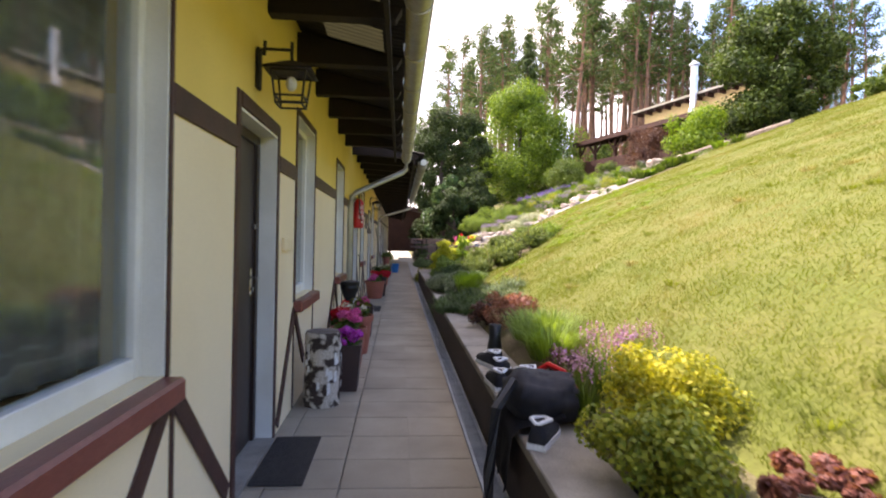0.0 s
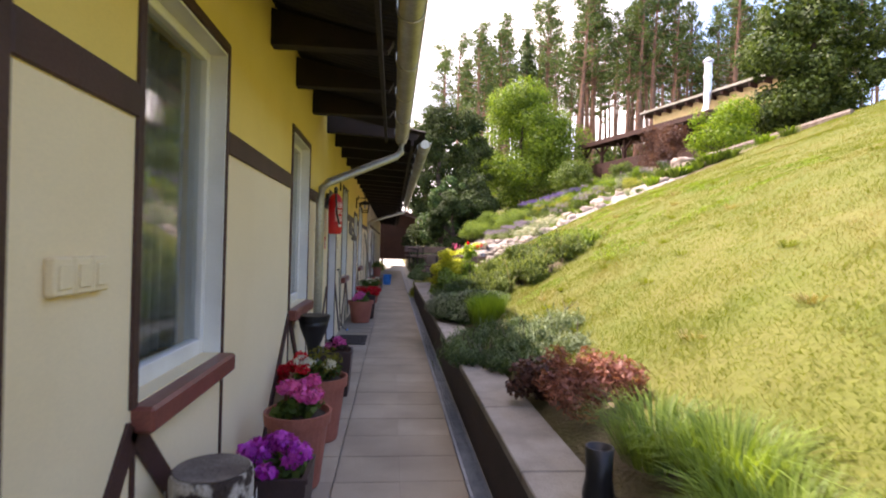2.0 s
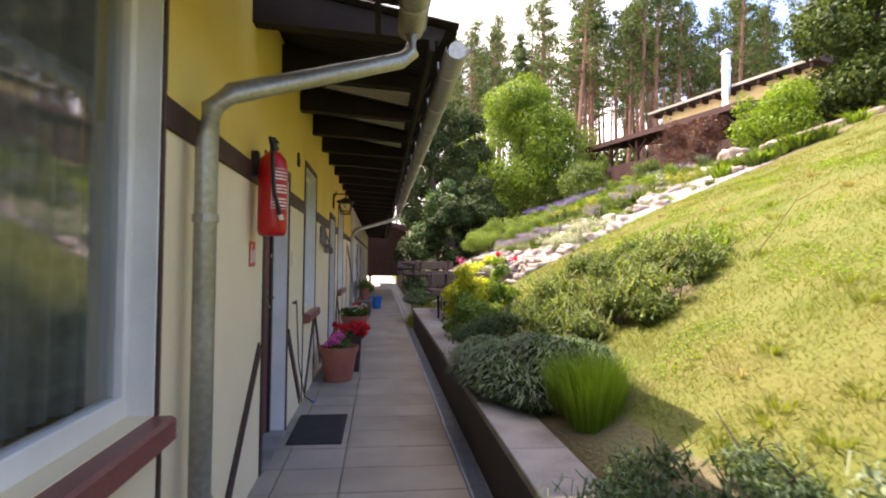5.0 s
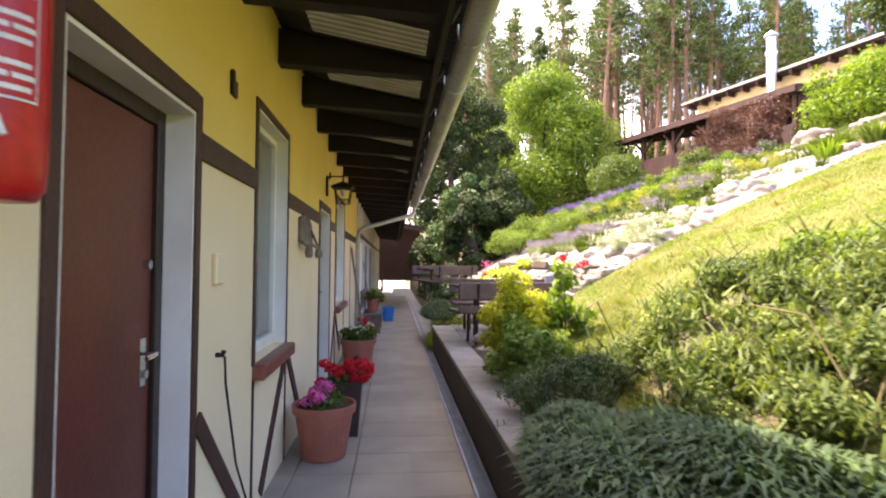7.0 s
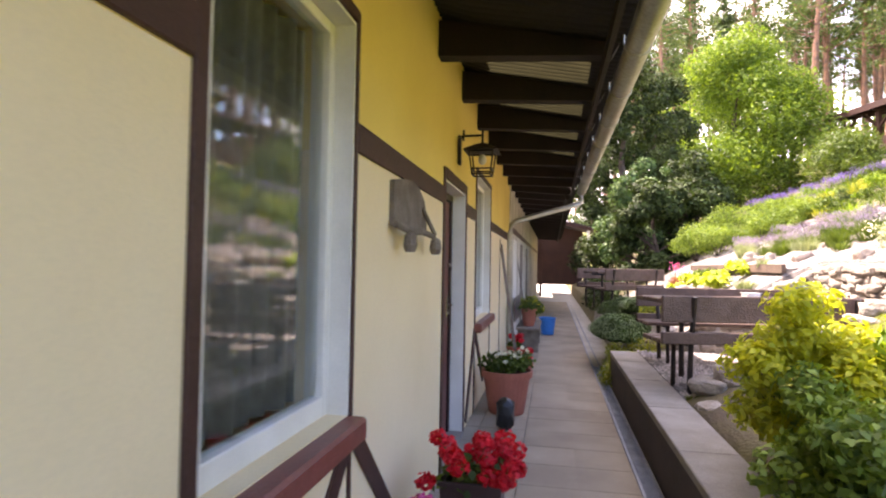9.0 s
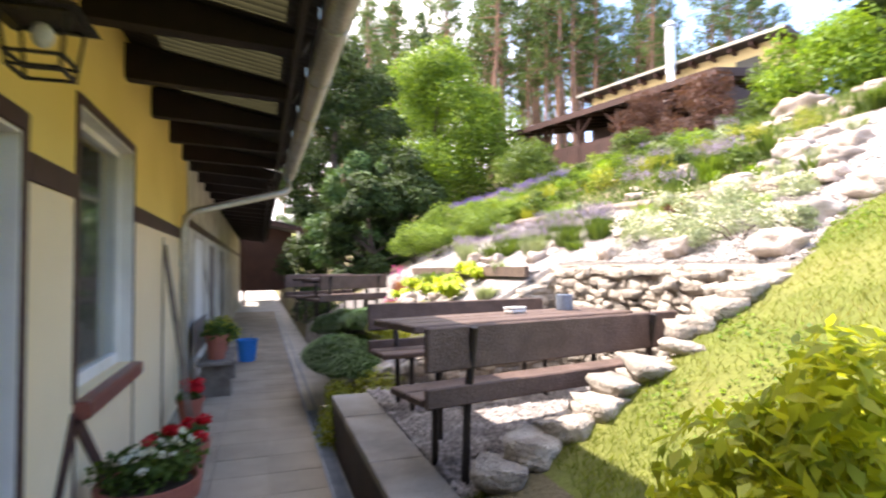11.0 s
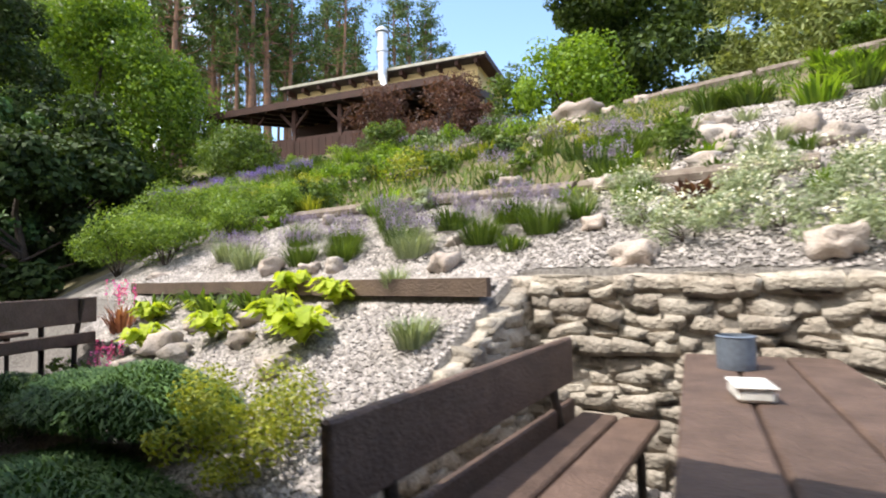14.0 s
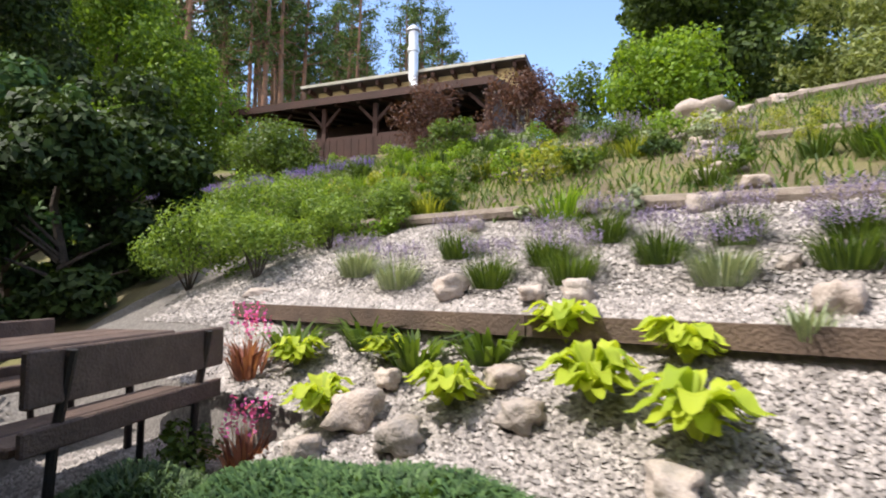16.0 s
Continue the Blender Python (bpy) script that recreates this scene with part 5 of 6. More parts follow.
def juniper(x, y, w, d, h, n, mat, label, length=0.16, group="junipers", z=None):
    """Low spreading conifer of overlapping feathery sprays."""
    n, length = int(n * 2.6), length * 0.62
    p = plant("juniper", label, "shrub", x, y, group, z)
    a = rng.uniform(0, math.tau, n)
    q = np.sqrt(rng.random(n))
    px, py = q * np.cos(a) * w / 2, q * np.sin(a) * d / 2
    lump = np.array([0.72 + 0.35 * noise.noise(Vector((float(i) * 2.6 / max(w, .6) + x, float(j) * 2.6 / max(d, .6) + y, 0.7))) for i, j in zip(px, py)])
    top = h * np.sqrt(np.clip(1 - q ** 2.2, 0.02, 1)) * lump
    pz = top * (1 - 0.5 * rng.random(n) ** 2)
    pts = np.stack([px, py, pz], 1)
    out = np.stack([np.cos(a), np.sin(a), np.zeros(n)], 1) * 0.6 + rng.normal(size=(n, 3)) * 0.6
    out[:, 2] = 0
    out /= np.linalg.norm(out, axis=1, keepdims=True)
    v, f = blades(pts, length, length * 0.17, 1.1, 0.55, out)
    np_mesh("sprays", v, f, mat, p)
    bm = bmesh.new()
    for k in range(7):
        aa = k * math.tau / 7
        add_tube(bm, [(0, 0, -0.05), (math.cos(aa) * w * 0.2, math.sin(aa) * d * 0.2, h * 0.35), (math.cos(aa) * w * 0.4, math.sin(aa) * d * 0.4, h * 0.3)], [0.03, 0.02, 0.008], 5)
    part("stemwork", bm, M_BARK, p)["kind"] = "stuff"
    return p


def tuft(name, x, y, r, h, n, mat, label, category="plant", group="", width=0.012, lean=0.6, flower=None, fn=0, fsize=0.02, fh=1.25):
    """A clump of upright narrow leaves, with flower spikes if given."""
    p = plant(name, label, category, x, y, group)
    a, q = rng.uniform(0, math.tau, n), np.sqrt(rng.random(n))
    pts = np.stack([q * r * 0.55 * np.cos(a), q * r * 0.55 * np.sin(a), np.full(n, -0.02)], 1)
    out = np.stack([np.cos(a), np.sin(a), np.zeros(n)], 1)
    v, f = blades(pts, h, width, lean, 0.4, out)
    np_mesh("leaves", v, f, mat, p)
    if flower:
        a, q = rng.uniform(0, math.tau, fn), np.sqrt(rng.random(fn))
        base = np.stack([q * r * 0.9 * np.cos(a), q * r * 0.9 * np.sin(a), h * fh * rng.uniform(0.75, 1.05, fn)], 1)
        k = 6
        pts = np.repeat(base, k, 0) + np.stack([rng.normal(size=fn * k) * 0.006, rng.normal(size=fn * k) * 0.006, np.tile(np.linspace(0, fsize * 4.0, k), fn)], 1)
        v, f = leaf_arrays(pts, rng.normal(size=(fn * k, 3)), fsize, fsize * 0.8)
        np_mesh("flower_mass", v, f, flower, p)["kind"] = "stuff"
        st = np.stack([base * [0.6, 0.6, 0], base + [0.003, 0, 0], base], 1).reshape(-1, 3)
        st[0::3, 2] = 0
        np_mesh("stalkwork", st, np.arange(3 * fn).reshape(-1, 3), mat, p)["kind"] = "stuff"
    return p


def hosta(x, y, r, label="lime-yellow broad-leaved hosta in the gravel", mat=None, n=58, thin=0.36):
    """A rosette of arching broad leaves, each a curved ribbed blade."""
    p = plant("hosta", label, "plant", x, y, "hostas")
    v, f = [], []
    for k in range(n):
        a = k * 2.4 + rng.uniform(-0.3, 0.3)
        inner = k % 2
        L = r * rng.uniform(0.55, 1.05) * (0.72 if inner else 1.0)
        w = L * thin * rng.uniform(0.85, 1.15)
        rise = L * (rng.uniform(1.5, 2.2) if inner else rng.uniform(0.95, 1.5))
        d, s = np.array([math.cos(a), math.sin(a), 0]), np.array([-math.sin(a), math.cos(a), 0])
        m = 6
        i0 = len(v)
        for j in range(m + 1):
            t = j / m
            c = d * L * (0.12 + 0.95 * t) + np.array([0, 0, rise * math.sin(min(1, 0.2 + t) * 2.2) * 0.8])
            ww = w * (math.sin(math.pi * min(1, 0.10 + 0.9 * t)) ** 0.8) * 0.55 if j < m else 0.004
            if t < 0.25:
                ww *= 0.45
            v += [c - s * ww + np.array([0, 0, ww * 0.35]), c, c + s * ww + np.array([0, 0, ww * 0.35])]
        for j in range(m):
            b = i0 + 3 * j
            f += [(b, b + 1, b + 4, b + 3), (b + 1, b + 2, b + 5, b + 4)]
    o = np_mesh("leaves", v, f, mat or M_LIME, p)
    o.data.polygons.foreach_set("use_smooth", np.ones(len(f), dtype=bool))
    return p


def sprawl(x, y, w, d, h, n, leaf, mat, label, narrow=0.5, name="sprawling_shrub", group="sprawling shrubs", twigs=26, lump=0.15):
    """A low wide mound of leafy clumps on arching twigs, with hollows between them."""
    q = plant(name, label, "shrub", x, y, group)
    z0 = bumped(x, y)
    k = max(14, int(w * d * 17 * (0.15 / lump) ** 1.4))
    c, r = [], []
    while len(c) < k:
        a, rr = rng.uniform(0, math.tau), math.sqrt(rng.random())
        edge = 0.84 + 0.22 * noise.noise(Vector((math.cos(a) * 1.6 + x, math.sin(a) * 1.6 + y, 3.3)))
        i, j = rr * edge * math.cos(a) * w / 2, rr * edge * math.sin(a) * d / 2
        hump = 0.62 + 0.75 * noise.noise(Vector((i * 1.7 + x, j * 1.7 + y, 0.7)))
        top = h * max(0.2, hump) * math.sqrt(max(0.05, 1 - rr ** 3))
        c.append((i, j, max(0.43, bumped(i + x, j + y)) - z0 + top * rng.uniform(0.45, 1.0)))
        r.append(lump * rng.uniform(0.55, 1.35))
    leaf_cloud("foliage", c, r, n, leaf, leaf * narrow, mat, q, flat=0.75, hollow=0.12, tip=0.6)
    shoots = np.array([c[int(t)] for t in rng.integers(0, k, int(n / 14))]) + rng.normal(size=(int(n / 14), 3)) * lump * np.array([0.9, 0.9, 0.45])
    v, f = blades(shoots, 0.09, leaf * narrow * 0.8, 1.1, 0.5)
    np_mesh("shootwork", v, f, mat, q)["kind"] = "stuff"
    bm = bmesh.new()
    for t in range(twigs):
        i, j, z = c[t % k]
        aa = rng.uniform(0, math.tau)
        reach = rng.uniform(0.12, 0.3)
        add_tube(bm, [(i, j, z - 0.25), (i + 0.3 * reach * math.cos(aa), j + 0.3 * reach * math.sin(aa), z + 0.05), (i + reach * math.cos(aa), j + reach * math.sin(aa), z + 0.13 + 0.2 * reach)], [0.008, 0.005, 0.002], 4)
    part("twigwork", bm, M_BARK, q)["kind"] = "stuff"


# planting strip behind the low wall, from near to far
shrub(1.02, 4.42, 0.85, 0.32, 5600, 0.030, M_GOLD, "golden-green variegated shrub beside the sage", "golden_shrub", d=0.75, clumps=24)
shrub(0.72, 4.10, 0.62, 0.34, 4800, 0.032, M_YGREEN, "leafy green shrub hanging over the coping", d=0.9, z=0.42)
shrub(1.15, 3.5, 0.9, 0.10, 2400, 0.036, M_RUSSET, "low russet ground cover in the bed", "russet_cover", d=0.7)
for x, y in ((0.80, 4.92), (0.95, 5.05), (0.80, 5.15), (1.10, 4.95), (1.0, 5.25)):
    tuft("sage_clump", x, y, 0.15, 0.18, 110, M_LEAF, "sage clump with pink-purple flower spikes", "plant", "sage clumps", 0.012, 0.5, M_PURPLE, 26, 0.018, 1.35)
shrub(0.86, 5.62, 0.34, 0.16, 900, 0.03, M_PLUM, "low dark plum ground cover beside the bag", "plum_cover")
for x, y in ((0.92, 6.05), (1.02, 6.45), (0.95, 6.85)):
    tuft("daylily", x, y, 0.30, 0.30, 760, M_PEREN, "fresh green grassy daylily clump", "plant", "daylilies by the coping", 0.006, 0.8)
shrub(0.98, 7.75, 0.80, 0.30, 4200, 0.045, M_RUSSET, "russet-red barberry leaves above the coping", "russet_shrub", d=1.15, narrow=0.32, clumps=26)
shrub(0.76, 8.15, 0.42, 0.32, 1700, 0.045, M_PLUM, "dark plum low shrub on the coping", "plum_shrub", d=0.6)
sprawl(0.76, 9.55, 0.90, 2.0, 0.26, 17000, 0.042, M_JUNIPER, "grey-green spreading juniper hanging over the coping", 0.24, "juniper", "junipers", 10, 0.11)
sprawl(1.16, 9.1, 0.6, 1.2, 0.26, 5200, 0.040, M_GREYGREEN, "silvery spreading juniper at the lawn edge", 0.3, "juniper", "junipers", 8, 0.11)
for k in range(3):
    tuft("feather_grass", 0.92 + 0.10 * (k % 2), 11.2 + 0.17 * k, 0.26, 0.36, 900, M_BRIGHT, "soft upright bright green feathery clump", "plant", "feathery clumps", 0.005, 0.42)
juniper(0.82, 12.7, 0.95, 2.3, 0.30, 7500, M_JUNIPER, "green feathery spreading juniper over the path", 0.17, z=0.42)
juniper(1.15, 12.5, 0.8, 1.6, 0.26, 3500, M_JUNIPER, "green feathery spreading juniper beside the lawn", 0.17, z=0.56)
sprawl(0.92, 14.2, 0.9, 1.3, 0.30, 9000, 0.042, M_JUNIPER, "broad dark green juniper hiding the coping", 0.24, "juniper", "junipers", 8, 0.11)
sprawl(1.90, 13.25, 2.0, 2.7, 0.55, 62000, 0.034, M_COTON, "large sprawling green cotoneaster on the slope", twigs=90, lump=0.12)
sprawl(2.60, 13.55, 1.2, 1.7, 0.45, 13000, 0.042, M_PEREN, "lighter green bramble over the cotoneaster", twigs=30, lump=0.12)
for k in range(9):
    ax, ay = rng.uniform(1.3, 2.9), rng.uniform(11.9, 14.4)
    st = plant("dry_stalk", "bleached dry stalk lying over the cotoneaster", "stalk", ax, ay, "dry stalks")
    aa, L = rng.uniform(0, math.tau), rng.uniform(0.35, 0.7)
    part("stem", tube([(0, 0, 0.02), (L * 0.5 * math.cos(aa), L * 0.5 * math.sin(aa), 0.45), (L * math.cos(aa), L * math.sin(aa), 0.50 + L * 0.3 * math.cos(aa))], [0.006, 0.005, 0.003], 5), M_STRAW, st)
shrub(0.88, 15.3, 0.75, 0.56, 3800, 0.055, M_PEREN, "bright green leafy shrub by the coping", "leafy_shrub", d=0.9)
shrub(0.90, 15.76, 0.74, 0.98, 5400, 0.062, M_SUNLEAF, "golden-yellow leafy shrub in the sun", "golden_shrub", clumps=30, narrow=0.42)
p = shrub(1.36, 15.6, 0.5, 0.85, 520, 0.12, M_BRIGHT, "tall leafy perennial with red flowers", "flowering_perennial", narrow=0.35)
blooms(p, [(-0.1, -0.2, 0.80), (0.1, -0.1, 0.74), (0.2, 0.05, 0.76)], 0.035, M_REDPETAL, 30, 0.03)
shrub(0.66, 20.0, 1.15, 0.5, 8200, 0.036, M_YGREEN, "yellow-green dwarf shrub over the path", "dwarf_shrub", d=1.3)
juniper(1.26, 21.95, 0.95, 1.9, 0.30, 6500, M_TEAL, "teal-green flat feathery juniper below the gravel", 0.13, z=0.76)
juniper(0.72, 21.35, 0.9, 2.3, 0.32, 6000, M_TEAL, "teal-green flat feathery juniper beside the path", 0.13, z=0.42)
shrub(1.25, 20.72, 1.0, 0.40, 4200, 0.034, M_YGREEN, "yellow-green low shrub beside the stone flank", "low_shrub", clumps=22, narrow=0.4)
juniper(0.95, 23.1, 0.9, 1.1, 0.4, 2600, M_JUNIPER, "dark juniper beside the path", 0.1)
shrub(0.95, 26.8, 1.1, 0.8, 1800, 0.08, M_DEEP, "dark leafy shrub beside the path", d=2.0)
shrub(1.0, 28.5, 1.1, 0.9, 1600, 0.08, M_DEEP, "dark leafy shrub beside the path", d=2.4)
# gravel bed
for x, y, r in ((1.80, 22.95, .24), (2.09, 23.5, .22), (2.0, 22.3, .24), (2.46, 21.9, .25), (2.1, 21.63, .27), (2.36, 21.32, .23), (1.97, 21.2, .28), (2.25, 22.9, .18)):
    hosta(x, y, r * 0.88)
for x, y in ((2.23, 23.7), (2.40, 23.2), (2.28, 22.72), (2.38, 22.3)):
    tuft("lily_clump", x, y, 0.2, 0.26, 70, M_LEAF, "mid-green strap-leaved lily clump", "plant", "lily clumps", 0.035, 1.0)
for x, y in ((1.75, 23.5), (2.0, 23.85)):
    tuft("astilbe", x, y, 0.16, 0.28, 90, M_RUSSET, "astilbe with crimson plumes", "plant", "astilbes", 0.02, 0.6, M_PINK, 16, 0.03, 1.2)
shrub(1.55, 23.75, 0.4, 0.35, 500, 0.045, M_LEAF, "small green perennial in the gravel", "small_perennial")
tuft("grass_tuft", 2.12, 20.42, 0.17, 0.2, 300, M_SILVER, "small green tuft in the gravel", "plant", "gravel tufts", 0.008, 0.7)
tuft("grass_tuft", 2.5, 20.9, 0.12, 0.18, 120, M_SILVER, "small pale tuft in the gravel", "plant", "gravel tufts", 0.008, 0.7)
for x, y in ((3.24, 22.8), (3.15, 23.6), (3.24, 22.2), (3.47, 21.7), (3.17, 21.3), (3.35, 20.75), (3.55, 22.5), (3.7, 21.3), (3.5, 20.3), (3.75, 20.7), (3.3, 24.2), (3.7, 23.4), (3.9, 22.2)):
    tuft("lavender", x, y, 0.25, 0.24, 420, M_SILVER if (x * 7) % 1 < 0.25 else M_LEAF, "grey-green lavender mound with violet flowers", "lavender", "lavender mounds", 0.007, 0.75, M_LAVENDER, 120, 0.015, 1.2)
for x, y, w in ((3.2, 19.2, .55), (3.35, 18.75, .5), (3.25, 18.15, .65), (3.6, 18.4, .6), (3.5, 19.55, .5), (3.9, 18.9, .6), (3.3, 17.75, .4), (4.1, 19.8, .5), (3.15, 18.45, .45), (3.7, 19.0, .5), (4.0, 18.3, .5), (3.45, 19.15, .45)):
    sp = shrub(x, y, w * 1.2, w * 0.44, int(2800 * w), 0.035, M_SILVER, "silvery-leaved perennial above the stone wall", "silver_perennial", "silver perennials", 18, narrow=0.26)
    leaf_cloud("flower_mass", [(rng.normal() * w * 0.3, rng.normal() * w * 0.3, w * rng.uniform(0.25, 0.5)) for _ in range(16)], [0.06] * 16, 150, 0.020, 0.018, M_WHITEPETAL, sp)["kind"] = "stuff"
tuft("heuchera", 3.75, 19.3, 0.2, 0.22, 80, M_PLUM, "dark plum-leaved clump in the gravel", "plant", "", 0.05, 0.8)
for k in range(26):
    x, y = rng.uniform(3.2, 6.5), rng.uniform(17.8, 20.4)
    tuft("grass_tuft", x, y, 0.16, 0.16, 110, (M_SILVER, M_LEAF, M_BRIGHT)[k % 3], "small green tuft growing in the gravel", "plant", "gravel tufts", 0.012, 0.8)
# leafy mass beyond the gravel bed and mixed planting up the slope
for x, y, w, h in ((2.95, 26.3, 1.2, .9), (3.2, 25.5, 1.1, .8), (3.7, 26.2, 1.3, .9), (4.0, 25.3, 1.1, .75), (4.4, 26.0, 1.2, .8), (4.6, 24.9, 1.0, .6)):
    shrub(x, y, w, h, 4200, 0.05, M_PEREN, "bushy green perennial with small white flowers", "tall_perennial", "tall perennials", 12, narrow=0.4)
MIX = ((M_LEAF, .3), (M_BRIGHT, .25), (M_YGREEN, .12), (M_SILVER, .12), (M_JUNIPER, .15), (M_RUSSET, .06))
for k in range(230):
    x, y = rng.uniform(4.2, 10.5), rng.uniform(18.8, 34)
    if (y < 19.8 + 0.3 * (x - 4.4) and rng.random() < 0.75) or x > 4.2 + (y - 18) * 0.9:
        continue
    m = M_LEAF
    q, acc = rng.random(), 0
    for mm, share in MIX:
        acc += share
        if q < acc:
            m = mm
            break
    near_ = x < 6.5 and y < 25
    if q > 0.9 or (near_ and rng.random() < 0.15):
        tuft("lavender", x, y, 0.25, 0.26, 130, M_LEAF, "grey-green lavender mound with violet flowers", "lavender", "lavender on the slope", 0.012, 0.75, M_LAVENDER, 50, 0.022, 1.15)
    elif rng.random() < 0.45:
        tuft("perennial_clump", x, y, rng.uniform(.2, .36), rng.uniform(.22, .42), 130, m, "grassy green perennial clump on the slope", "plant", "perennials on the slope", 0.018, 0.7)
    else:
        w = rng.uniform(0.4, 0.85)
        shrub(x, y, w, w * rng.uniform(0.4, 0.7), int(420 * w + 120), 0.06, m, "low mixed perennial cushion on the slope", "cushion_plant", "cushion plants", 8)

# shrubs along the crest
shrub(9.3, 33.6, 3.3, 1.9, 9500, 0.10, M_LEAF, "rounded pale-edged green shrub by the pergola", "round_shrub", clumps=26)
for x, y, w, h in ((12.6, 30.4, 2.3, 2.1), (11.4, 27.0, 2.0, 1.9), (10.6, 25.6, 1.2, 1.0)):
    shrub(x, y, w, h, int(2100 * w), 0.08, M_PLUM, "dark red-leaved shrub before the veranda", "red_shrub", "red-leaved shrubs", 26)
for k in range(16):              # violet flowers along the bed's far edge
    x, y = 7.0 + 0.05 * k + rng.normal() * 0.15, 35.5 - 0.45 * k
    tuft("violet_clump", x, y, 0.3, 0.3, 60, M_LEAF, "green clump with violet flower spikes", "plant", "violet clumps", 0.02, 0.7, M_VIOLET, 60, 0.03, 1.15)
for x, y, w in ((6.47, 21.65, .5), (6.75, 20.36, .55), (6.04, 21.0, .35), (5.75, 21.7, .4), (7.1, 21.3, .4), (5.9, 20.5, .3), (7.5, 20.9, .45)):
    shrub(x, y, w, w * 0.75, 700, 0.035, M_YGREEN, "yellow-green rounded cushion on the soil terrace", "yellow_cushion", "yellow cushions", 10, narrow=0.3)
shrub(9.5, 27.6, 1.2, 0.9, 1500, 0.08, M_LEAF, "small rounded green shrub on the crest", clumps=12)
shrub(11.7, 23.7, 2.8, 1.9, 5200, 0.12, M_BRIGHT, "spreading light green shrub behind the big boulder", "spreading_shrub", clumps=24)
for x, y, w, h in ((13.4, 16.2, 1.6, 0.7), (14.4, 18.0, 1.8, 0.6), (13.2, 26.2, 2.2, 1.7)):
    shrub(x, y, w, h, 3000, 0.11, M_LEAF, "dense green shrub on the crest of the lawn", "crest_shrub", "crest shrubs", 18)
for k in range(15):
    x, y = rng.uniform(6.6, 10.5), rng.uniform(17.4, 20.0)
    tuft("daylily", x, y, 0.34, 0.3, 150, M_LEAF if k % 3 else M_BRIGHT, "yellow-green daylily clump along the crest", "plant", "daylilies on the crest", 0.03, 0.8)


# ---- trees ----
def tree(x, y, h, w, n, leaf, mat, label, low=0.15, clumps=34, trunk=0.16, name="broadleaf_tree", seed=None, droop=False, bark=None):
    p = plant(name, label, "tree", x, y)
    c, r = [], []
    for k in range(clumps):
        zz = low + (1 - low) * (k + rng.random()) / clumps
        prof = math.sqrt(max(0.04, 1 - (((zz - low) / (1 - low) - 0.40) / 0.62) ** 2))
        a, q = rng.uniform(0, math.tau), rng.random() ** 0.45
        c.append((q * math.cos(a) * w / 2 * 0.86 * prof, q * math.sin(a) * w / 2 * 0.86 * prof, zz * h * 0.93))
        r.append(w * rng.uniform(0.055, 0.18))
    if droop:
        c2, r2 = [], []
        for q, rr in zip(c, r):
            for s in range(3):
                c2.append((q[0] * (1 + 0.05 * s), q[1] * (1 + 0.05 * s), max(0.3, q[2] - s * rr * 1.6)))
                r2.append(rr * 0.8)
        c, r = c2, r2
    leaf_cloud("crown", c, r, n, leaf, leaf * (0.3 if droop else 0.62), mat, p, hollow=0.3)
    bm = bmesh.new()
    top = h * 0.72
    add_tube(bm, [(0, 0, -0.3), (0.03 * w, 0.02 * w, h * 0.25), (-0.02 * w, 0.03 * w, h * 0.5), (0, 0, top)], [trunk * 1.25, trunk, trunk * 0.7, trunk * 0.2], 9)
    part("trunk", bm, bark or M_BARK, p)
    bm = bmesh.new()
    for q in c[:14]:
        z0 = min(top * 0.9, max(h * 0.12, q[2] * 0.55))
        add_tube(bm, [(0, 0, z0), (q[0] * 0.5, q[1] * 0.5, (z0 + q[2]) / 2), q], [trunk * 0.4, trunk * 0.25, trunk * 0.07], 6)
    part("limbwork", bm, bark or M_BARK, p)["kind"] = "stuff"
    return p


tree(8.5, 41.5, 8.3, 8.2, 46000, 0.17, M_CROWN, "bright green rounded deciduous tree", 0.02, 90)
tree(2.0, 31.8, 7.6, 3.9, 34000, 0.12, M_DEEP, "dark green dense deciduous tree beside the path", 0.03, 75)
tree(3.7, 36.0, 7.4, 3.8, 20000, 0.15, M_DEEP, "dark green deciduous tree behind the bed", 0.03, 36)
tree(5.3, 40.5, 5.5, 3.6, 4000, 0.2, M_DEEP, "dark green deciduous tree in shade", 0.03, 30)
tree(2.2, 29.3, 3.6, 2.6, 5000, 0.12, M_TEAL, "blue-green young conifer beside the path", 0.02, 24, 0.08, "young_conifer")
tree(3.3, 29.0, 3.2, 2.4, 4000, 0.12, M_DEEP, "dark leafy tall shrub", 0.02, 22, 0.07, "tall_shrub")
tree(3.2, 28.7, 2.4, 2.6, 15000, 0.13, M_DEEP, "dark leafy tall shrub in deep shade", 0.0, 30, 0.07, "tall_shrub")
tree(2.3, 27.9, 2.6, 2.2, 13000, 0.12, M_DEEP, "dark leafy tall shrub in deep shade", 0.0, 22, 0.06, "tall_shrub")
tree(14.9, 23.2, 5.7, 5.0, 26000, 0.17, M_TREE, "dark green chestnut-like tree on the crest", 0.06, 70)
tree(16.5, 25.0, 5.0, 3.4, 9000, 0.17, M_TREE, "dark green tree on the crest", 0.05, 36)
tree(20.5, 18.6, 8.8, 8.0, 42000, 0.26, M_WILLOW, "pale drooping willow on the crest", 0.06, 44, 0.25, "willow", droop=True)
tree(17.5, 13.5, 4.2, 4.6, 6000, 0.16, M_LEAF, "spreading green tree on the lawn's crest", 0.05, 28)
tree(26, 22.5, 7.0, 7, 9000, 0.28, M_TREE, "dark green tree behind the willow", 0.02, 40)
tree(27, 14.5, 4.5, 6, 8000, 0.28, M_TREE, "dark green tree beyond the lawn", 0.02, 40)


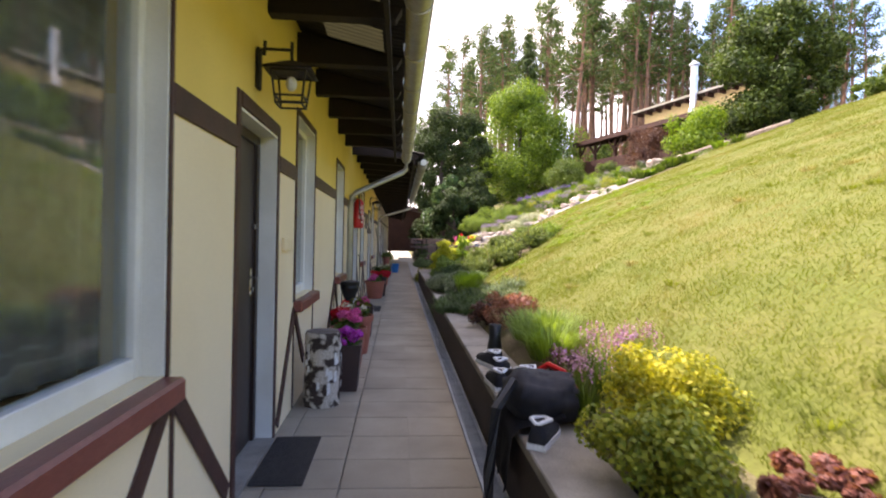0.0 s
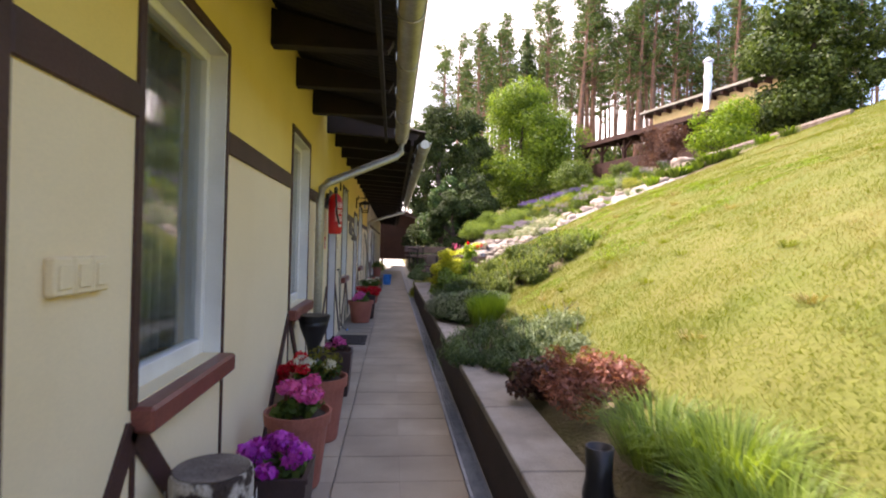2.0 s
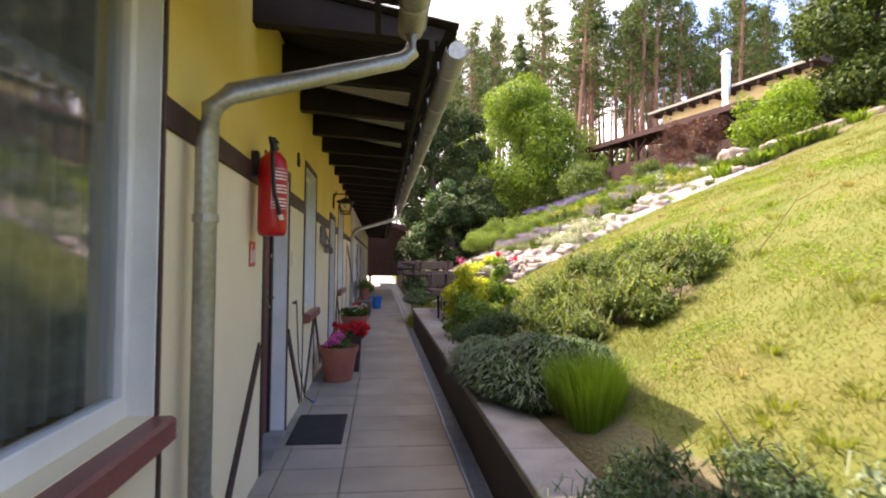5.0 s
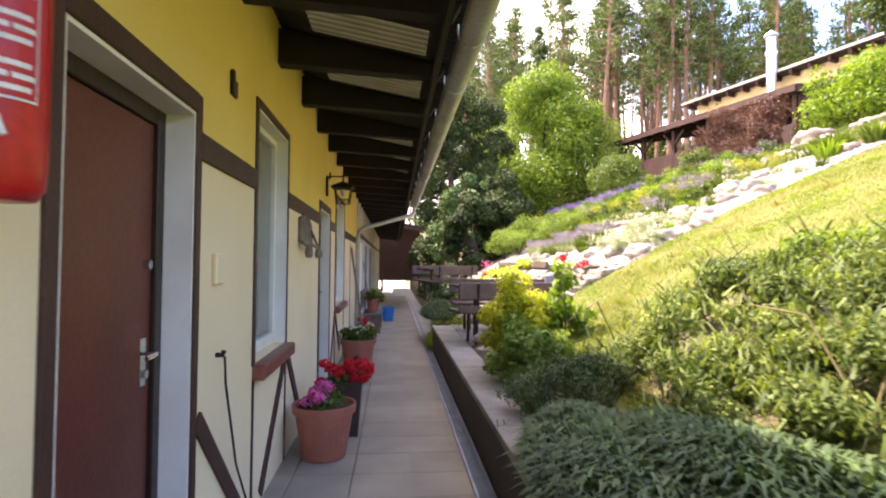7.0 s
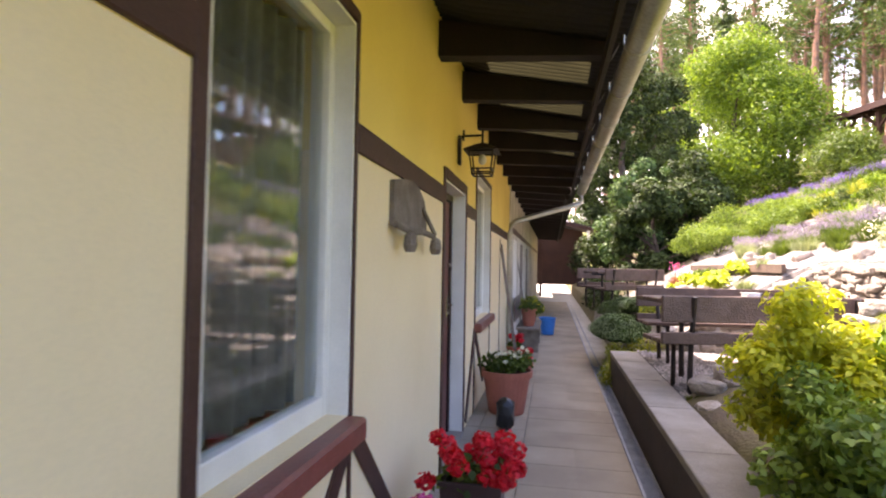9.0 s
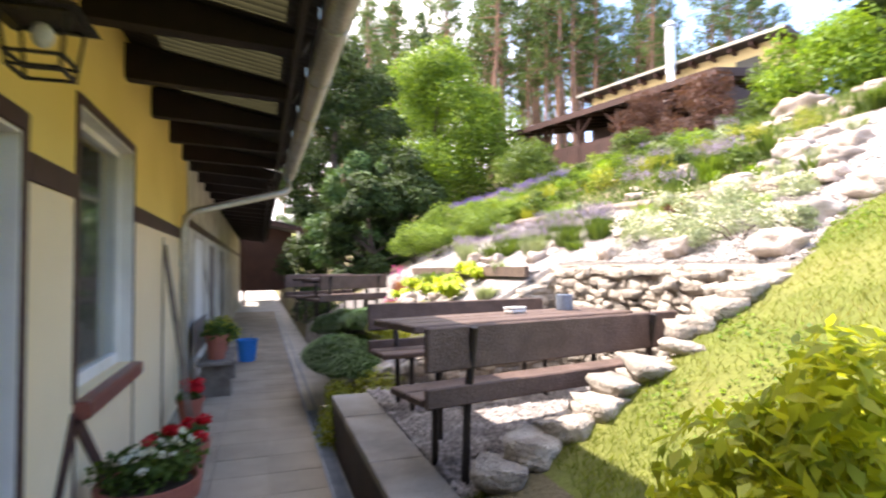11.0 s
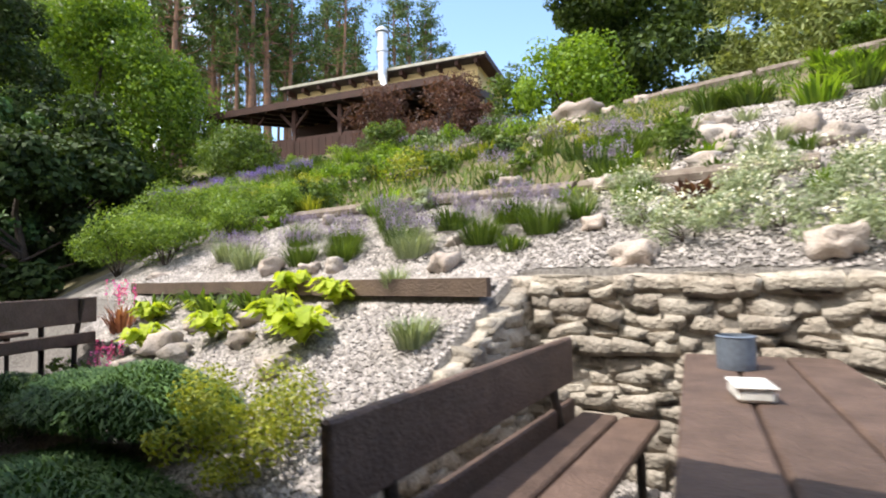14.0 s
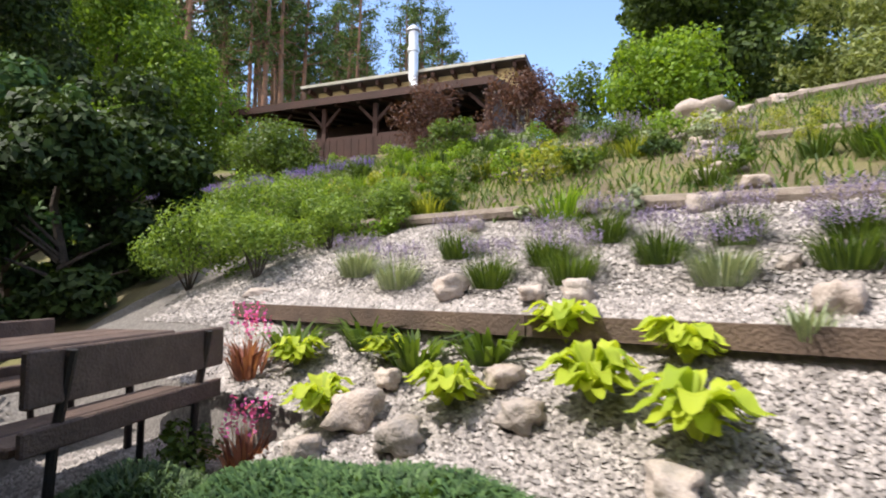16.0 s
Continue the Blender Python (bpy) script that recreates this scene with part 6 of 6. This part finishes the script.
# pines of the wood behind
def pine_proto(h, seed):
    p = thing("pine_tree", "tall slender pine with bare reddish trunk and dark crown", "tree", "pines of the wood", (0, 0, -60))
    bm = bmesh.new()
    pts, rad = [], []
    for k in range(8):
        t = k / 7
        pts.append((0.25 * math.sin(seed + t * 3), 0.25 * math.cos(seed * 2 + t * 2.5), -0.5 + t * h))
        rad.append(0.19 * (1 - t) ** 0.7 + 0.02)
    add_tube(bm, pts, rad, 7)
    part("trunk", bm, M_PINEBARK, p)
    c, r, bmb = [], [], bmesh.new()
    levels = 30
    for k in range(levels):
        t = 0.46 + 0.54 * (k + rng.random()) / levels
        z = t * h
        reach = (1.0 - 0.72 * (t - 0.46) / 0.54) * h * 0.15 * rng.uniform(0.5, 1.25)
        a = rng.uniform(0, math.tau)
        tip = (reach * math.cos(a), reach * math.sin(a), z + reach * 0.25)
        add_tube(bmb, [(0, 0, z - 0.2), (tip[0] * 0.6, tip[1] * 0.6, z), tip], [0.05, 0.03, 0.012], 4)
        for s in (1.0, 0.62):
            c.append((tip[0] * s, tip[1] * s, z + reach * 0.25 * s))
            r.append(h * 0.036 * rng.uniform(0.7, 1.3))
    for k in range(5):
        c.append((0, 0, h * (0.9 + 0.022 * k)))
        r.append(h * 0.022)
    part("branchwork", bmb, M_PINEBARK, p)["kind"] = "stuff"
    leaf_cloud("needles", c, r, 1600, 0.36, 0.12, M_PINE, p, flat=0.6, hollow=0.15)
    return p


protos = [pine_proto(15.5 + 1.3 * k, k * 1.7) for k in range(4)]
for k in range(120):
    y = rng.uniform(49, 82)
    x = rng.uniform(3, 62)
    if x > 1.0 * (y - 6) or x > 48:
        continue
    src = protos[k % 4]
    s = rng.uniform(0.82, 1.12)
    o = copy_thing(src, pose(x, y, height(x, y) - 0.2, 0, 0, float(rng.uniform(0, 360))))
    o.scale = (s, s, s)
for q, (x, y) in zip(protos, ((9, 54), (22, 52), (30, 51), (37, 52))):
    q.matrix_basis = pose(x, y, height(x, y) - 0.2)
# spruces at the wood's left edge
for x, y, h in ((6.2, 56, 14), (12.5, 58, 15), (3.0, 60, 12.5)):
    p = plant("spruce", "blue-green spire-shaped spruce at the wood's edge", "tree", x, y, "spruces")
    c, r = [], []
    for k in range(90):
        t = rng.random() ** 0.8
        a = rng.uniform(0, math.tau)
        rr = (1 - t) * h * 0.17 + 0.15
        q = rng.random() ** 0.4
        c.append((q * rr * math.cos(a), q * rr * math.sin(a), 1 + t * (h - 1.2) - q * rr * 0.2))
        r.append(0.25 + 0.5 * (1 - t))
    leaf_cloud("needles", c, r, 6500, 0.36, 0.14, M_JUNIPER, p, flat=0.5, hollow=0.2)
    part("trunk", tube([(0, 0, -0.3), (0, 0, h * 0.6), (0, 0, h * 0.97)], [0.22, 0.12, 0.02], 7), M_BARK, p)
for k in range(70):
    y = rng.uniform(80, 100)
    x = rng.uniform(0, 75)
    if x > 0.95 * (y - 6):
        continue
    o = copy_thing(protos[k % 4], pose(x, y, height(x, y) - 0.2, 0, 0, float(rng.uniform(0, 360))))
    s = rng.uniform(0.85, 1.1)
    o.scale = (s, s, s)
for k in range(44):
    x, y = rng.uniform(4, 48), rng.uniform(50, 66)
    if x > 0.95 * (y - 8):
        continue
    shrub(x, y, rng.uniform(2.5, 4.5), rng.uniform(1.4, 3.0), 900, 0.3, M_DEEP if k % 3 else M_LEAF, "leafy undergrowth at the wood's edge", "undergrowth_shrub", "undergrowth", 12)

# ---- house on the hill ----
U = Vector((0.269, -0.963, 0))
V = Vector((0.963, 0.269, 0))
N = Vector((19.9, 31.15, 0))
house = thing("house", "pale yellow house with dark monopitch roof and timber veranda", "house")


def hp(u, v, z):
    """Point of the house: u along its long side away from the near corner, v into it."""
    q = N - U * u + V * v
    return (q.x, q.y, z)


def hbox(u0, u1, v0, v1, z0, z1, z0b=None, z1b=None):
    """Block in the house's axes; b: heights at the inner side."""
    bm = bmesh.new()
    z0b, z1b = z0 if z0b is None else z0b, z1 if z1b is None else z1b
    c = [hp(u0, v0, z0), hp(u1, v0, z0), hp(u1, v1, z0b), hp(u0, v1, z0b), hp(u0, v0, z1), hp(u1, v0, z1), hp(u1, v1, z1b), hp(u0, v1, z1b)]
    vs = [bm.verts.new(q) for q in c]
    for q in ((0, 1, 2, 3), (7, 6, 5, 4), (0, 4, 5, 1), (1, 5, 6, 2), (2, 6, 7, 3), (3, 7, 4, 0)):
        bm.faces.new([vs[i] for i in q])
    bmesh.ops.recalc_face_normals(bm, faces=bm.faces)
    return bm


part("wall", hbox(0.55, 10.4, 0.5, 4.6, 5.3, 11.0, None, 10.7), M_HOUSE, house)
roof = part("roof", hbox(0, 11.0, -0.1, 5.2, 11.06, 11.2, 10.72, 10.86), M_ROOF, house)
part("fascia", hbox(-0.04, 0.0, -0.12, 5.2, 10.94, 11.22, 10.60, 10.88), M_REDWOOD, house)
part("eave_edge", hbox(0, 11.0, -0.16, -0.105, 11.10, 11.22), M_ZINC, house)
for k in range(12):
    u = 0.4 + k * 0.92
    part("rafter_tail", hbox(u, u + 0.15, -0.05, 0.5, 10.84, 11.055, 10.80, 11.02), M_REDWOOD, house)
part("verge_board", hbox(0.0, 0.55, -0.05, 5.1, 11.0, 11.055, 10.66, 10.715), M_REDWOOD, house)
# opaque dark panels, painted with the gloom seen through a window
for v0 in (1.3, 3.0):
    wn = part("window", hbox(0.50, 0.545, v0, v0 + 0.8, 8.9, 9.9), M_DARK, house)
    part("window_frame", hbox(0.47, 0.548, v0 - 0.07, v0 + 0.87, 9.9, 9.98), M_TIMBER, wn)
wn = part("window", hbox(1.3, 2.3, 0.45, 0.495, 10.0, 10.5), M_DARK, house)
part("window_frame", hbox(1.22, 2.38, 0.43, 0.498, 9.93, 9.995), M_TIMBER, wn)
# veranda: low roof on posts with knee braces, boarded below
part("veranda_roof", hbox(-0.1, 10.6, -5.5, 0.48, 8.18, 8.32, 9.3, 9.44), M_ROOF, house)
part("veranda_fascia", hbox(-0.13, 10.6, -5.56, -5.505, 8.08, 8.34), M_REDWOOD, house)
part("veranda_side_fascia", hbox(-0.16, -0.105, -5.5, 0.48, 8.04, 8.34, 9.16, 9.46), M_REDWOOD, house)
for k in range(12):
    u = 0.3 + k * 0.9
    part("veranda_rafter", hbox(u, u + 0.12, -5.4, 0.4, 8.03, 8.175, 9.15, 9.295), M_REDWOOD, house)
for u in (0.1, 2.1, 4.2, 6.3, 8.4, 10.2):
    part("veranda_post", hbox(u, u + 0.16, -5.2, -5.04, 5.2, 8.05), M_REDWOOD, house)
    for s in (-1, 1):
        bm = bmesh.new()
        beam_between(bm, hp(u + 0.08, -5.12, 7.35), hp(u + 0.08 + s * 0.65, -5.12, 8.0), 0.1, 0.1, V)
        part("knee_brace", bm, M_REDWOOD, house)
part("veranda_rail", hbox(0.1, 10.3, -5.16, -5.10, 6.85, 6.97), M_REDWOOD, house)
part("veranda_wall", hbox(0.5, 10.45, 0.42, 0.48, 5.3, 9.25), M_REDWOOD, house)
part("veranda_end", hbox(0.0, 0.1, -5.1, 0.4, 5.3, 8.0), M_REDWOOD, house)
part("veranda_far_end", hbox(10.35, 10.45, -5.1, 0.4, 5.3, 7.0), M_REDWOOD, house)
for k in range(34):
    u = 0.12 + k * 0.30
    part("parapet_board", hbox(u, u + 0.285, -5.20, -5.165, 5.2, 6.84), M_REDWOOD, house)
fl = part("flue", tube([hp(4.6, -0.9, 9.1), hp(4.65, -0.75, 9.8), hp(5.0, -0.25, 10.8), hp(5.0, -0.25, 12.9)], 0.22, 14), M_FLUE, house, "bright metal chimney flue")
part("flue_collar", tube([hp(5.0, -0.25, 12.0), hp(5.0, -0.25, 12.18)], 0.27, 14), M_FLUE, fl)
part("flue_cowl", tube([hp(5.0, -0.25, 12.95), hp(5.0, -0.25, 13.05), hp(5.0, -0.25, 13.25)], [0.32, 0.30, 0.05], 14), M_FLUE, fl)

# ---- shoes and bag on the coping ----
def shoe(x, y, z, rz, mat, label):
    s = thing("shoe", label, "shoe", "shoes drying on the coping", (x, y, z), rz)
    bm = bmesh.new()
    prof = [(-0.13, 0.085, 0.036), (-0.08, 0.10, 0.040), (-0.02, 0.085, 0.040), (0.05, 0.055, 0.044), (0.11, 0.045, 0.042), (0.145, 0.03, 0.026)]
    rings = []
    for px, hh, w in prof:
        rings.append([bm.verts.new((px, w * math.cos(a), 0.022 + hh * max(0, math.sin(a)) )) for a in np.linspace(0, math.pi, 9)])
    for r0, r1 in zip(rings, rings[1:]):
        for k in range(8):
            bm.faces.new((r0[k], r0[k + 1], r1[k + 1], r1[k]))
    bm.faces.new(rings[0][::-1])
    bm.faces.new(rings[-1])
    part("upper", bm, mat, s, smooth=True)
    bm = bmesh.new()
    low, up = [], []
    for px, hh, w in prof:
        low.append((px, w + 0.004))
    ring = [(a, b) for a, b in low] + [(a, -b) for a, b in reversed(low)]
    b0 = [bm.verts.new((a, b, 0.0)) for a, b in ring]
    b1 = [bm.verts.new((a, b, 0.026)) for a, b in ring]
    bm.faces.new(b0[::-1])
    bm.faces.new(b1)
    for k in range(len(ring)):
        bm.faces.new((b0[k], b0[(k + 1) % len(ring)], b1[(k + 1) % len(ring)], b1[k]))
    part("sole", bm, M_SHOEWHITE, s, "white rubber sole")
    s.scale = (1.12, 1.12, 1.12)
    part("collar", tube([(-0.125, 0.0, 0.105), (-0.09, 0.035, 0.118), (-0.03, 0.036, 0.106), (-0.005, 0.0, 0.104), (-0.03, -0.036, 0.106), (-0.09, -0.035, 0.118), (-0.125, 0.0, 0.105)], 0.009, 6), M_SHOEWHITE, s, "pale padded collar")
    part("laces", tube([(-0.02, -0.02, 0.105), (0.0, 0.02, 0.1), (0.02, -0.02, 0.092), (0.04, 0.02, 0.083)], 0.004, 4), M_LABEL, s)
    return s


shoe(0.52, 5.95, 0.42, 70, M_NAVY, "navy trainer with white sole on the coping")
shoe(0.47, 6.22, 0.42, 110, M_NAVY, "navy trainer with white sole on the coping")
shoe(0.48, 4.62, 0.42, 60, M_NAVY, "navy trainer with pale blue sole on the coping")
bag = thing("black_bag", "slumped black fabric bag with red tab on the coping", "bag", at=(0.55, 4.98, 0.42))
bag.scale = (1.2, 1.15, 1.15)
bm = bmesh.new()
bmesh.ops.create_icosphere(bm, subdivisions=4, radius=1)
for v in bm.verts:
    c = v.co.copy()
    c = c.lerp(c / max(abs(c.x), abs(c.y), abs(c.z)), 0.35)
    k = noise.noise(c * 1.7 + Vector((3, 1, 2))) + 0.5 * noise.noise(c * 4.5)
    v.co = Vector((0.16 * c.x * (1 + 0.16 * k), 0.23 * c.y * (1 + 0.12 * k), 0.115 + 0.115 * c.z * (1 + 0.3 * k * (c.z > -0.3))))
    v.co.z = max(0.002, v.co.z - 0.05 * max(0, c.y) * max(0, c.z))
part("bag_body", bm, M_NAVY, bag, smooth=True)
part("strap", tube([(-0.15, -0.1, 0.2), (-0.24, -0.2, 0.1), (-0.27, -0.25, -0.15), (-0.28, -0.3, -0.30)], 0.025, 7), M_BLACK, bag)
part("red_tab", tube([(0.02, 0.20, 0.16), (0.08, 0.16, 0.215), (0.13, 0.06, 0.20), (0.16, -0.04, 0.13)], 0.016, 7), M_RED, bag, "red piped handle")
bm = bmesh.new()
nu, nv = 14, 10
grid = []
for i in range(nu):
    row = []
    for j in range(nv):
        t, y = i / (nu - 1), -0.24 + 0.40 * j / (nv - 1)
        fold = 0.014 * math.sin(j * 1.9 + 2.2 * t) + 0.008 * math.sin(j * 4.1)
        if t < 0.4:
            row.append(bm.verts.new((0.02 - 0.245 * t / 0.4, y, 0.075 * (1 - t / 0.4) + 0.02 + abs(fold))))
        else:
            q = (t - 0.4) / 0.6
            row.append(bm.verts.new((-0.225 - 0.012 - abs(fold) - 0.02 * q, y + 0.03 * q, 0.02 - q * (0.30 + 0.04 * math.sin(j * 1.3)))))
    grid.append(row)
for i in range(nu - 1):
    for j in range(nv - 1):
        bm.faces.new((grid[i][j], grid[i + 1][j], grid[i + 1][j + 1], grid[i][j + 1]))
bmesh.ops.solidify(bm, geom=list(bm.faces), thickness=0.006)
jacket = thing("dark_jacket", "black jacket draped over the coping's edge", "jacket", at=(0.585, 4.92, 0.42))
part("cloth", bm, M_NAVY, jacket, smooth=True)
shoe(0.42, 5.62, 0.42, 95, M_NAVY, "dark trainer with pale sole beside the bag")
shoe(0.60, 5.70, 0.42, 120, M_BLACK, "black shoe with pale sole beside the bag")
bt = thing("black_boot", "tall black boot standing on the coping", "boot", at=(0.58, 6.6, 0.42))
part("shaft", lathe([(0, 0.0), (0.06, 0.0), (0.062, 0.08), (0.05, 0.14), (0.055, 0.26), (0.05, 0.26), (0.045, 0.2), (0, 0.18)], 14), M_BLACK, bt, smooth=True)
part("foot", boxed(-0.04, 0.04, -0.16, 0.05, 0.0, 0.07, 0.02), M_BLACK, bt)

# ---- paving slabs, gravel, grass ----
def slab_mesh(w, l):
    bm = boxed(-w / 2, w / 2, -l / 2, l / 2, -0.03, 0.0, 0.004)
    me = bpy.data.meshes.new("slab")
    bm.to_mesh(me)
    bm.free()
    me.materials.append(M_SLAB)
    return me


S = 0.405
sm, sm2 = slab_mesh(S - 0.006, S - 0.006), slab_mesh(0.125, S - 0.006)
lot = []
for row in range(0, 76):
    y = 1.2 + row * S
    for _, me, cx in ((0, sm2, -1.018), (0, sm, -0.75), (0, sm, -0.345), (0, sm, 0.046)):
        if len(lot) < 300:
            o = new("slab", me)
            o.parent = path
            o.matrix_basis = pose(cx, y, float(rng.uniform(-0.002, 0.001)), float(rng.normal() * 0.12), float(rng.normal() * 0.12), 0)
        lot.append(y)
bm = bmesh.new()
y = 1.2 + 75 * S
while y < 36:
    for cx, w in ((-1.018, 0.125), (-0.75, S), (-0.345, S), (0.046, S)):
        add_box(bm, cx - w / 2 + 0.003, cx + w / 2 - 0.003, y - S / 2 + 0.003, y + S / 2 - 0.003, -0.03, 0.0)
    y += S
y = 1.2 - S
while y > -6:
    for cx, w in ((-1.018, 0.125), (-0.75, S), (-0.345, S), (0.046, S)):
        add_box(bm, cx - w / 2 + 0.003, cx + w / 2 - 0.003, y - S / 2 + 0.003, y + S / 2 - 0.003, -0.03, 0.0)
    y -= S
tagged(mesh_ob("far_slabs", bm, M_SLAB), "beige concrete slabs further along the path", "paving", kind="stuff")


def scatter(n, x0, x1, y0, y1, keep):
    x, y = rng.uniform(x0, x1, n), rng.uniform(y0, y1, n)
    pts = [(a, b, bumped(a, b)) for a, b in zip(x, y) if keep(a, b)]
    return np.array(pts)


def pebbles(name, pts, size, label, faces=8):
    """Small angular stones as squashed octahedra."""
    n = len(pts)
    base = np.array([(1, 0, 0), (-1, 0, 0), (0, 1, 0), (0, -1, 0), (0, 0, 1), (0, 0, -0.6)], float)
    tri = np.array([(0, 2, 4), (2, 1, 4), (1, 3, 4), (3, 0, 4), (2, 0, 5), (1, 2, 5), (3, 1, 5), (0, 3, 5)])
    a = rng.uniform(0, math.tau, n)
    sc = size * rng.uniform(0.5, 1.4, n)[:, None, None] * rng.uniform(0.6, 1.2, (n, 1, 3)) * np.array([1, 0.85, 0.8])
    v = base[None] * sc + rng.normal(size=(n, 6, 3)) * size * 0.16
    ca, sa = np.cos(a)[:, None], np.sin(a)[:, None]
    v = np.stack([v[..., 0] * ca - v[..., 1] * sa, v[..., 0] * sa + v[..., 1] * ca, v[..., 2]], -1) + pts[:, None, :] + np.array([0, 0, size * 0.25])
    f = (tri[None, :faces] + 6 * np.arange(n)[:, None, None]).reshape(-1, 3)
    tagged(np_mesh(name, v, f, M_PEBBLE), label, "gravel", kind="stuff")


bed = scatter(70000, 0.75, 3.0, 20.15, 24.6, lambda x, y: zone(x, y) == 1)
pebbles("gravel", bed, 0.0155, "light grey and pinkish gravel of the bed", 4)
bed = scatter(62000, 2.35, 4.6, 17.0, 26, lambda x, y: zone(x, y) == 1 and (x > 2.89 or y > 20.15))
pebbles("slope_gravel", bed, 0.0165, "light grey gravel on the upper bed", 4)
bed = scatter(32000, 4.4, 10, 17.2, 21.5, lambda x, y: zone(x, y) == 1)
pebbles("crest_gravel", bed, 0.024, "light grey rubble on the slope", 4)
bed = scatter(14000, 0.72, 2.78, 17.36, 20.1, lambda x, y: True)
pebbles("terrace_gravel", bed, 0.018, "grey gravel under the garden table", 4)

def short_blades(points, h, w, lean):
    """Mown grass: one pointed triangle a blade."""
    n = len(points)
    a, b = rng.uniform(0, math.tau, n), rng.uniform(0, math.tau, n)
    side = np.stack([np.cos(a), np.sin(a), np.zeros(n)], 1) * w / 2
    hh = (h * rng.uniform(0.5, 1.3, n))[:, None]
    top = points + np.concatenate([np.stack([np.cos(b), np.sin(b)], 1) * lean * hh * rng.uniform(0.2, 1.2, (n, 1)), hh], 1)
    return np.stack([points - side, points + side, top], 1).reshape(-1, 3), np.arange(3 * n).reshape(-1, 3)


lawn = lambda x, y: zone(x, y) == 0 and (x > 0.72)
LAWN_PARTS = ((M_GRASS, "lawn_grass", "short yellow-green lawn grass"), (M_DRYGRASS, "dry_lawn_grass", "sun-dried pale lawn grass"), (M_STRAW, "lawn_straw", "bleached straw patches in the lawn"))
n = 500000                       # thinning out gently up the slope
gx, gy = 0.72 + 13.5 * rng.random(n) ** 2.1, rng.uniform(2.2, 19.0, n)
pts = np.array([(a, b, bumped(a, b)) for a, b in zip(gx, gy) if lawn(a, b)])
patch = np.array([noise.noise(Vector((q[0] * 0.8, q[1] * 0.8, 2.2))) + 0.8 * noise.noise(Vector((q[0] * 2.9, q[1] * 2.9, 5.2))) for q in pts.tolist()])
tall = 1 + 0.9 * np.clip(np.array([noise.noise(Vector((q[0] * 1.9, q[1] * 1.9, 7.7))) for q in pts.tolist()]), -0.4, 0.7)
pick = patch + rng.normal(size=len(pts)) * 0.30
size_ = 1 + 0.06 * (pts[:, 0] - 0.7)
for lo, hi, (m, nm, lb) in zip((-9, 0.25, 0.85), (0.25, 0.85, 9), LAWN_PARTS):
    sel = (pick > lo) & (pick <= hi)
    v, f = short_blades(pts[sel], 0.030 * tall[sel], (0.0046 * size_[sel])[:, None], 1.1)
    tagged(np_mesh(nm, v, f, m), lb, "grass", kind="stuff")
for k in range(70):              # coarser tussocks
    x, y = 0.9 + 4.6 * rng.random() ** 1.4, rng.uniform(3, 17)
    if zone(x, y) == 0:
        tuft("grass_tussock", x, y, 0.13, 0.085, 90, M_GRASS if k % 3 else M_STRAW, "coarse grass tussock in the mown lawn", "grass", "lawn tussocks", 0.005, 1.3)
pts = scatter(26000, 0.8, 6.0, 11, 17.6, lambda x, y: zone(x, y) == 0 and noise.noise(Vector((x * 1.7, y * 1.7, 9.1))) > 0.12)
v, f = leaf_arrays(pts + np.array([0, 0, 0.018]), rng.normal(size=(len(pts), 3)) * 0.35 + np.array([0, 0, 1.0]), 0.028, 0.02)
tagged(np_mesh("clover_patches", v, f, M_BRIGHT), "low clover and weeds in the lawn", "grass", kind="stuff")
pts = scatter(16000, 4.3, 11, 19, 34, lambda x, y: zone(x, y) == 2)
v, f = blades(pts, 0.14, 0.018, 0.8)
tagged(np_mesh("slope_herbs", v, f, M_LEAF), "low green herbs between the slope plants", "grass", kind="stuff")
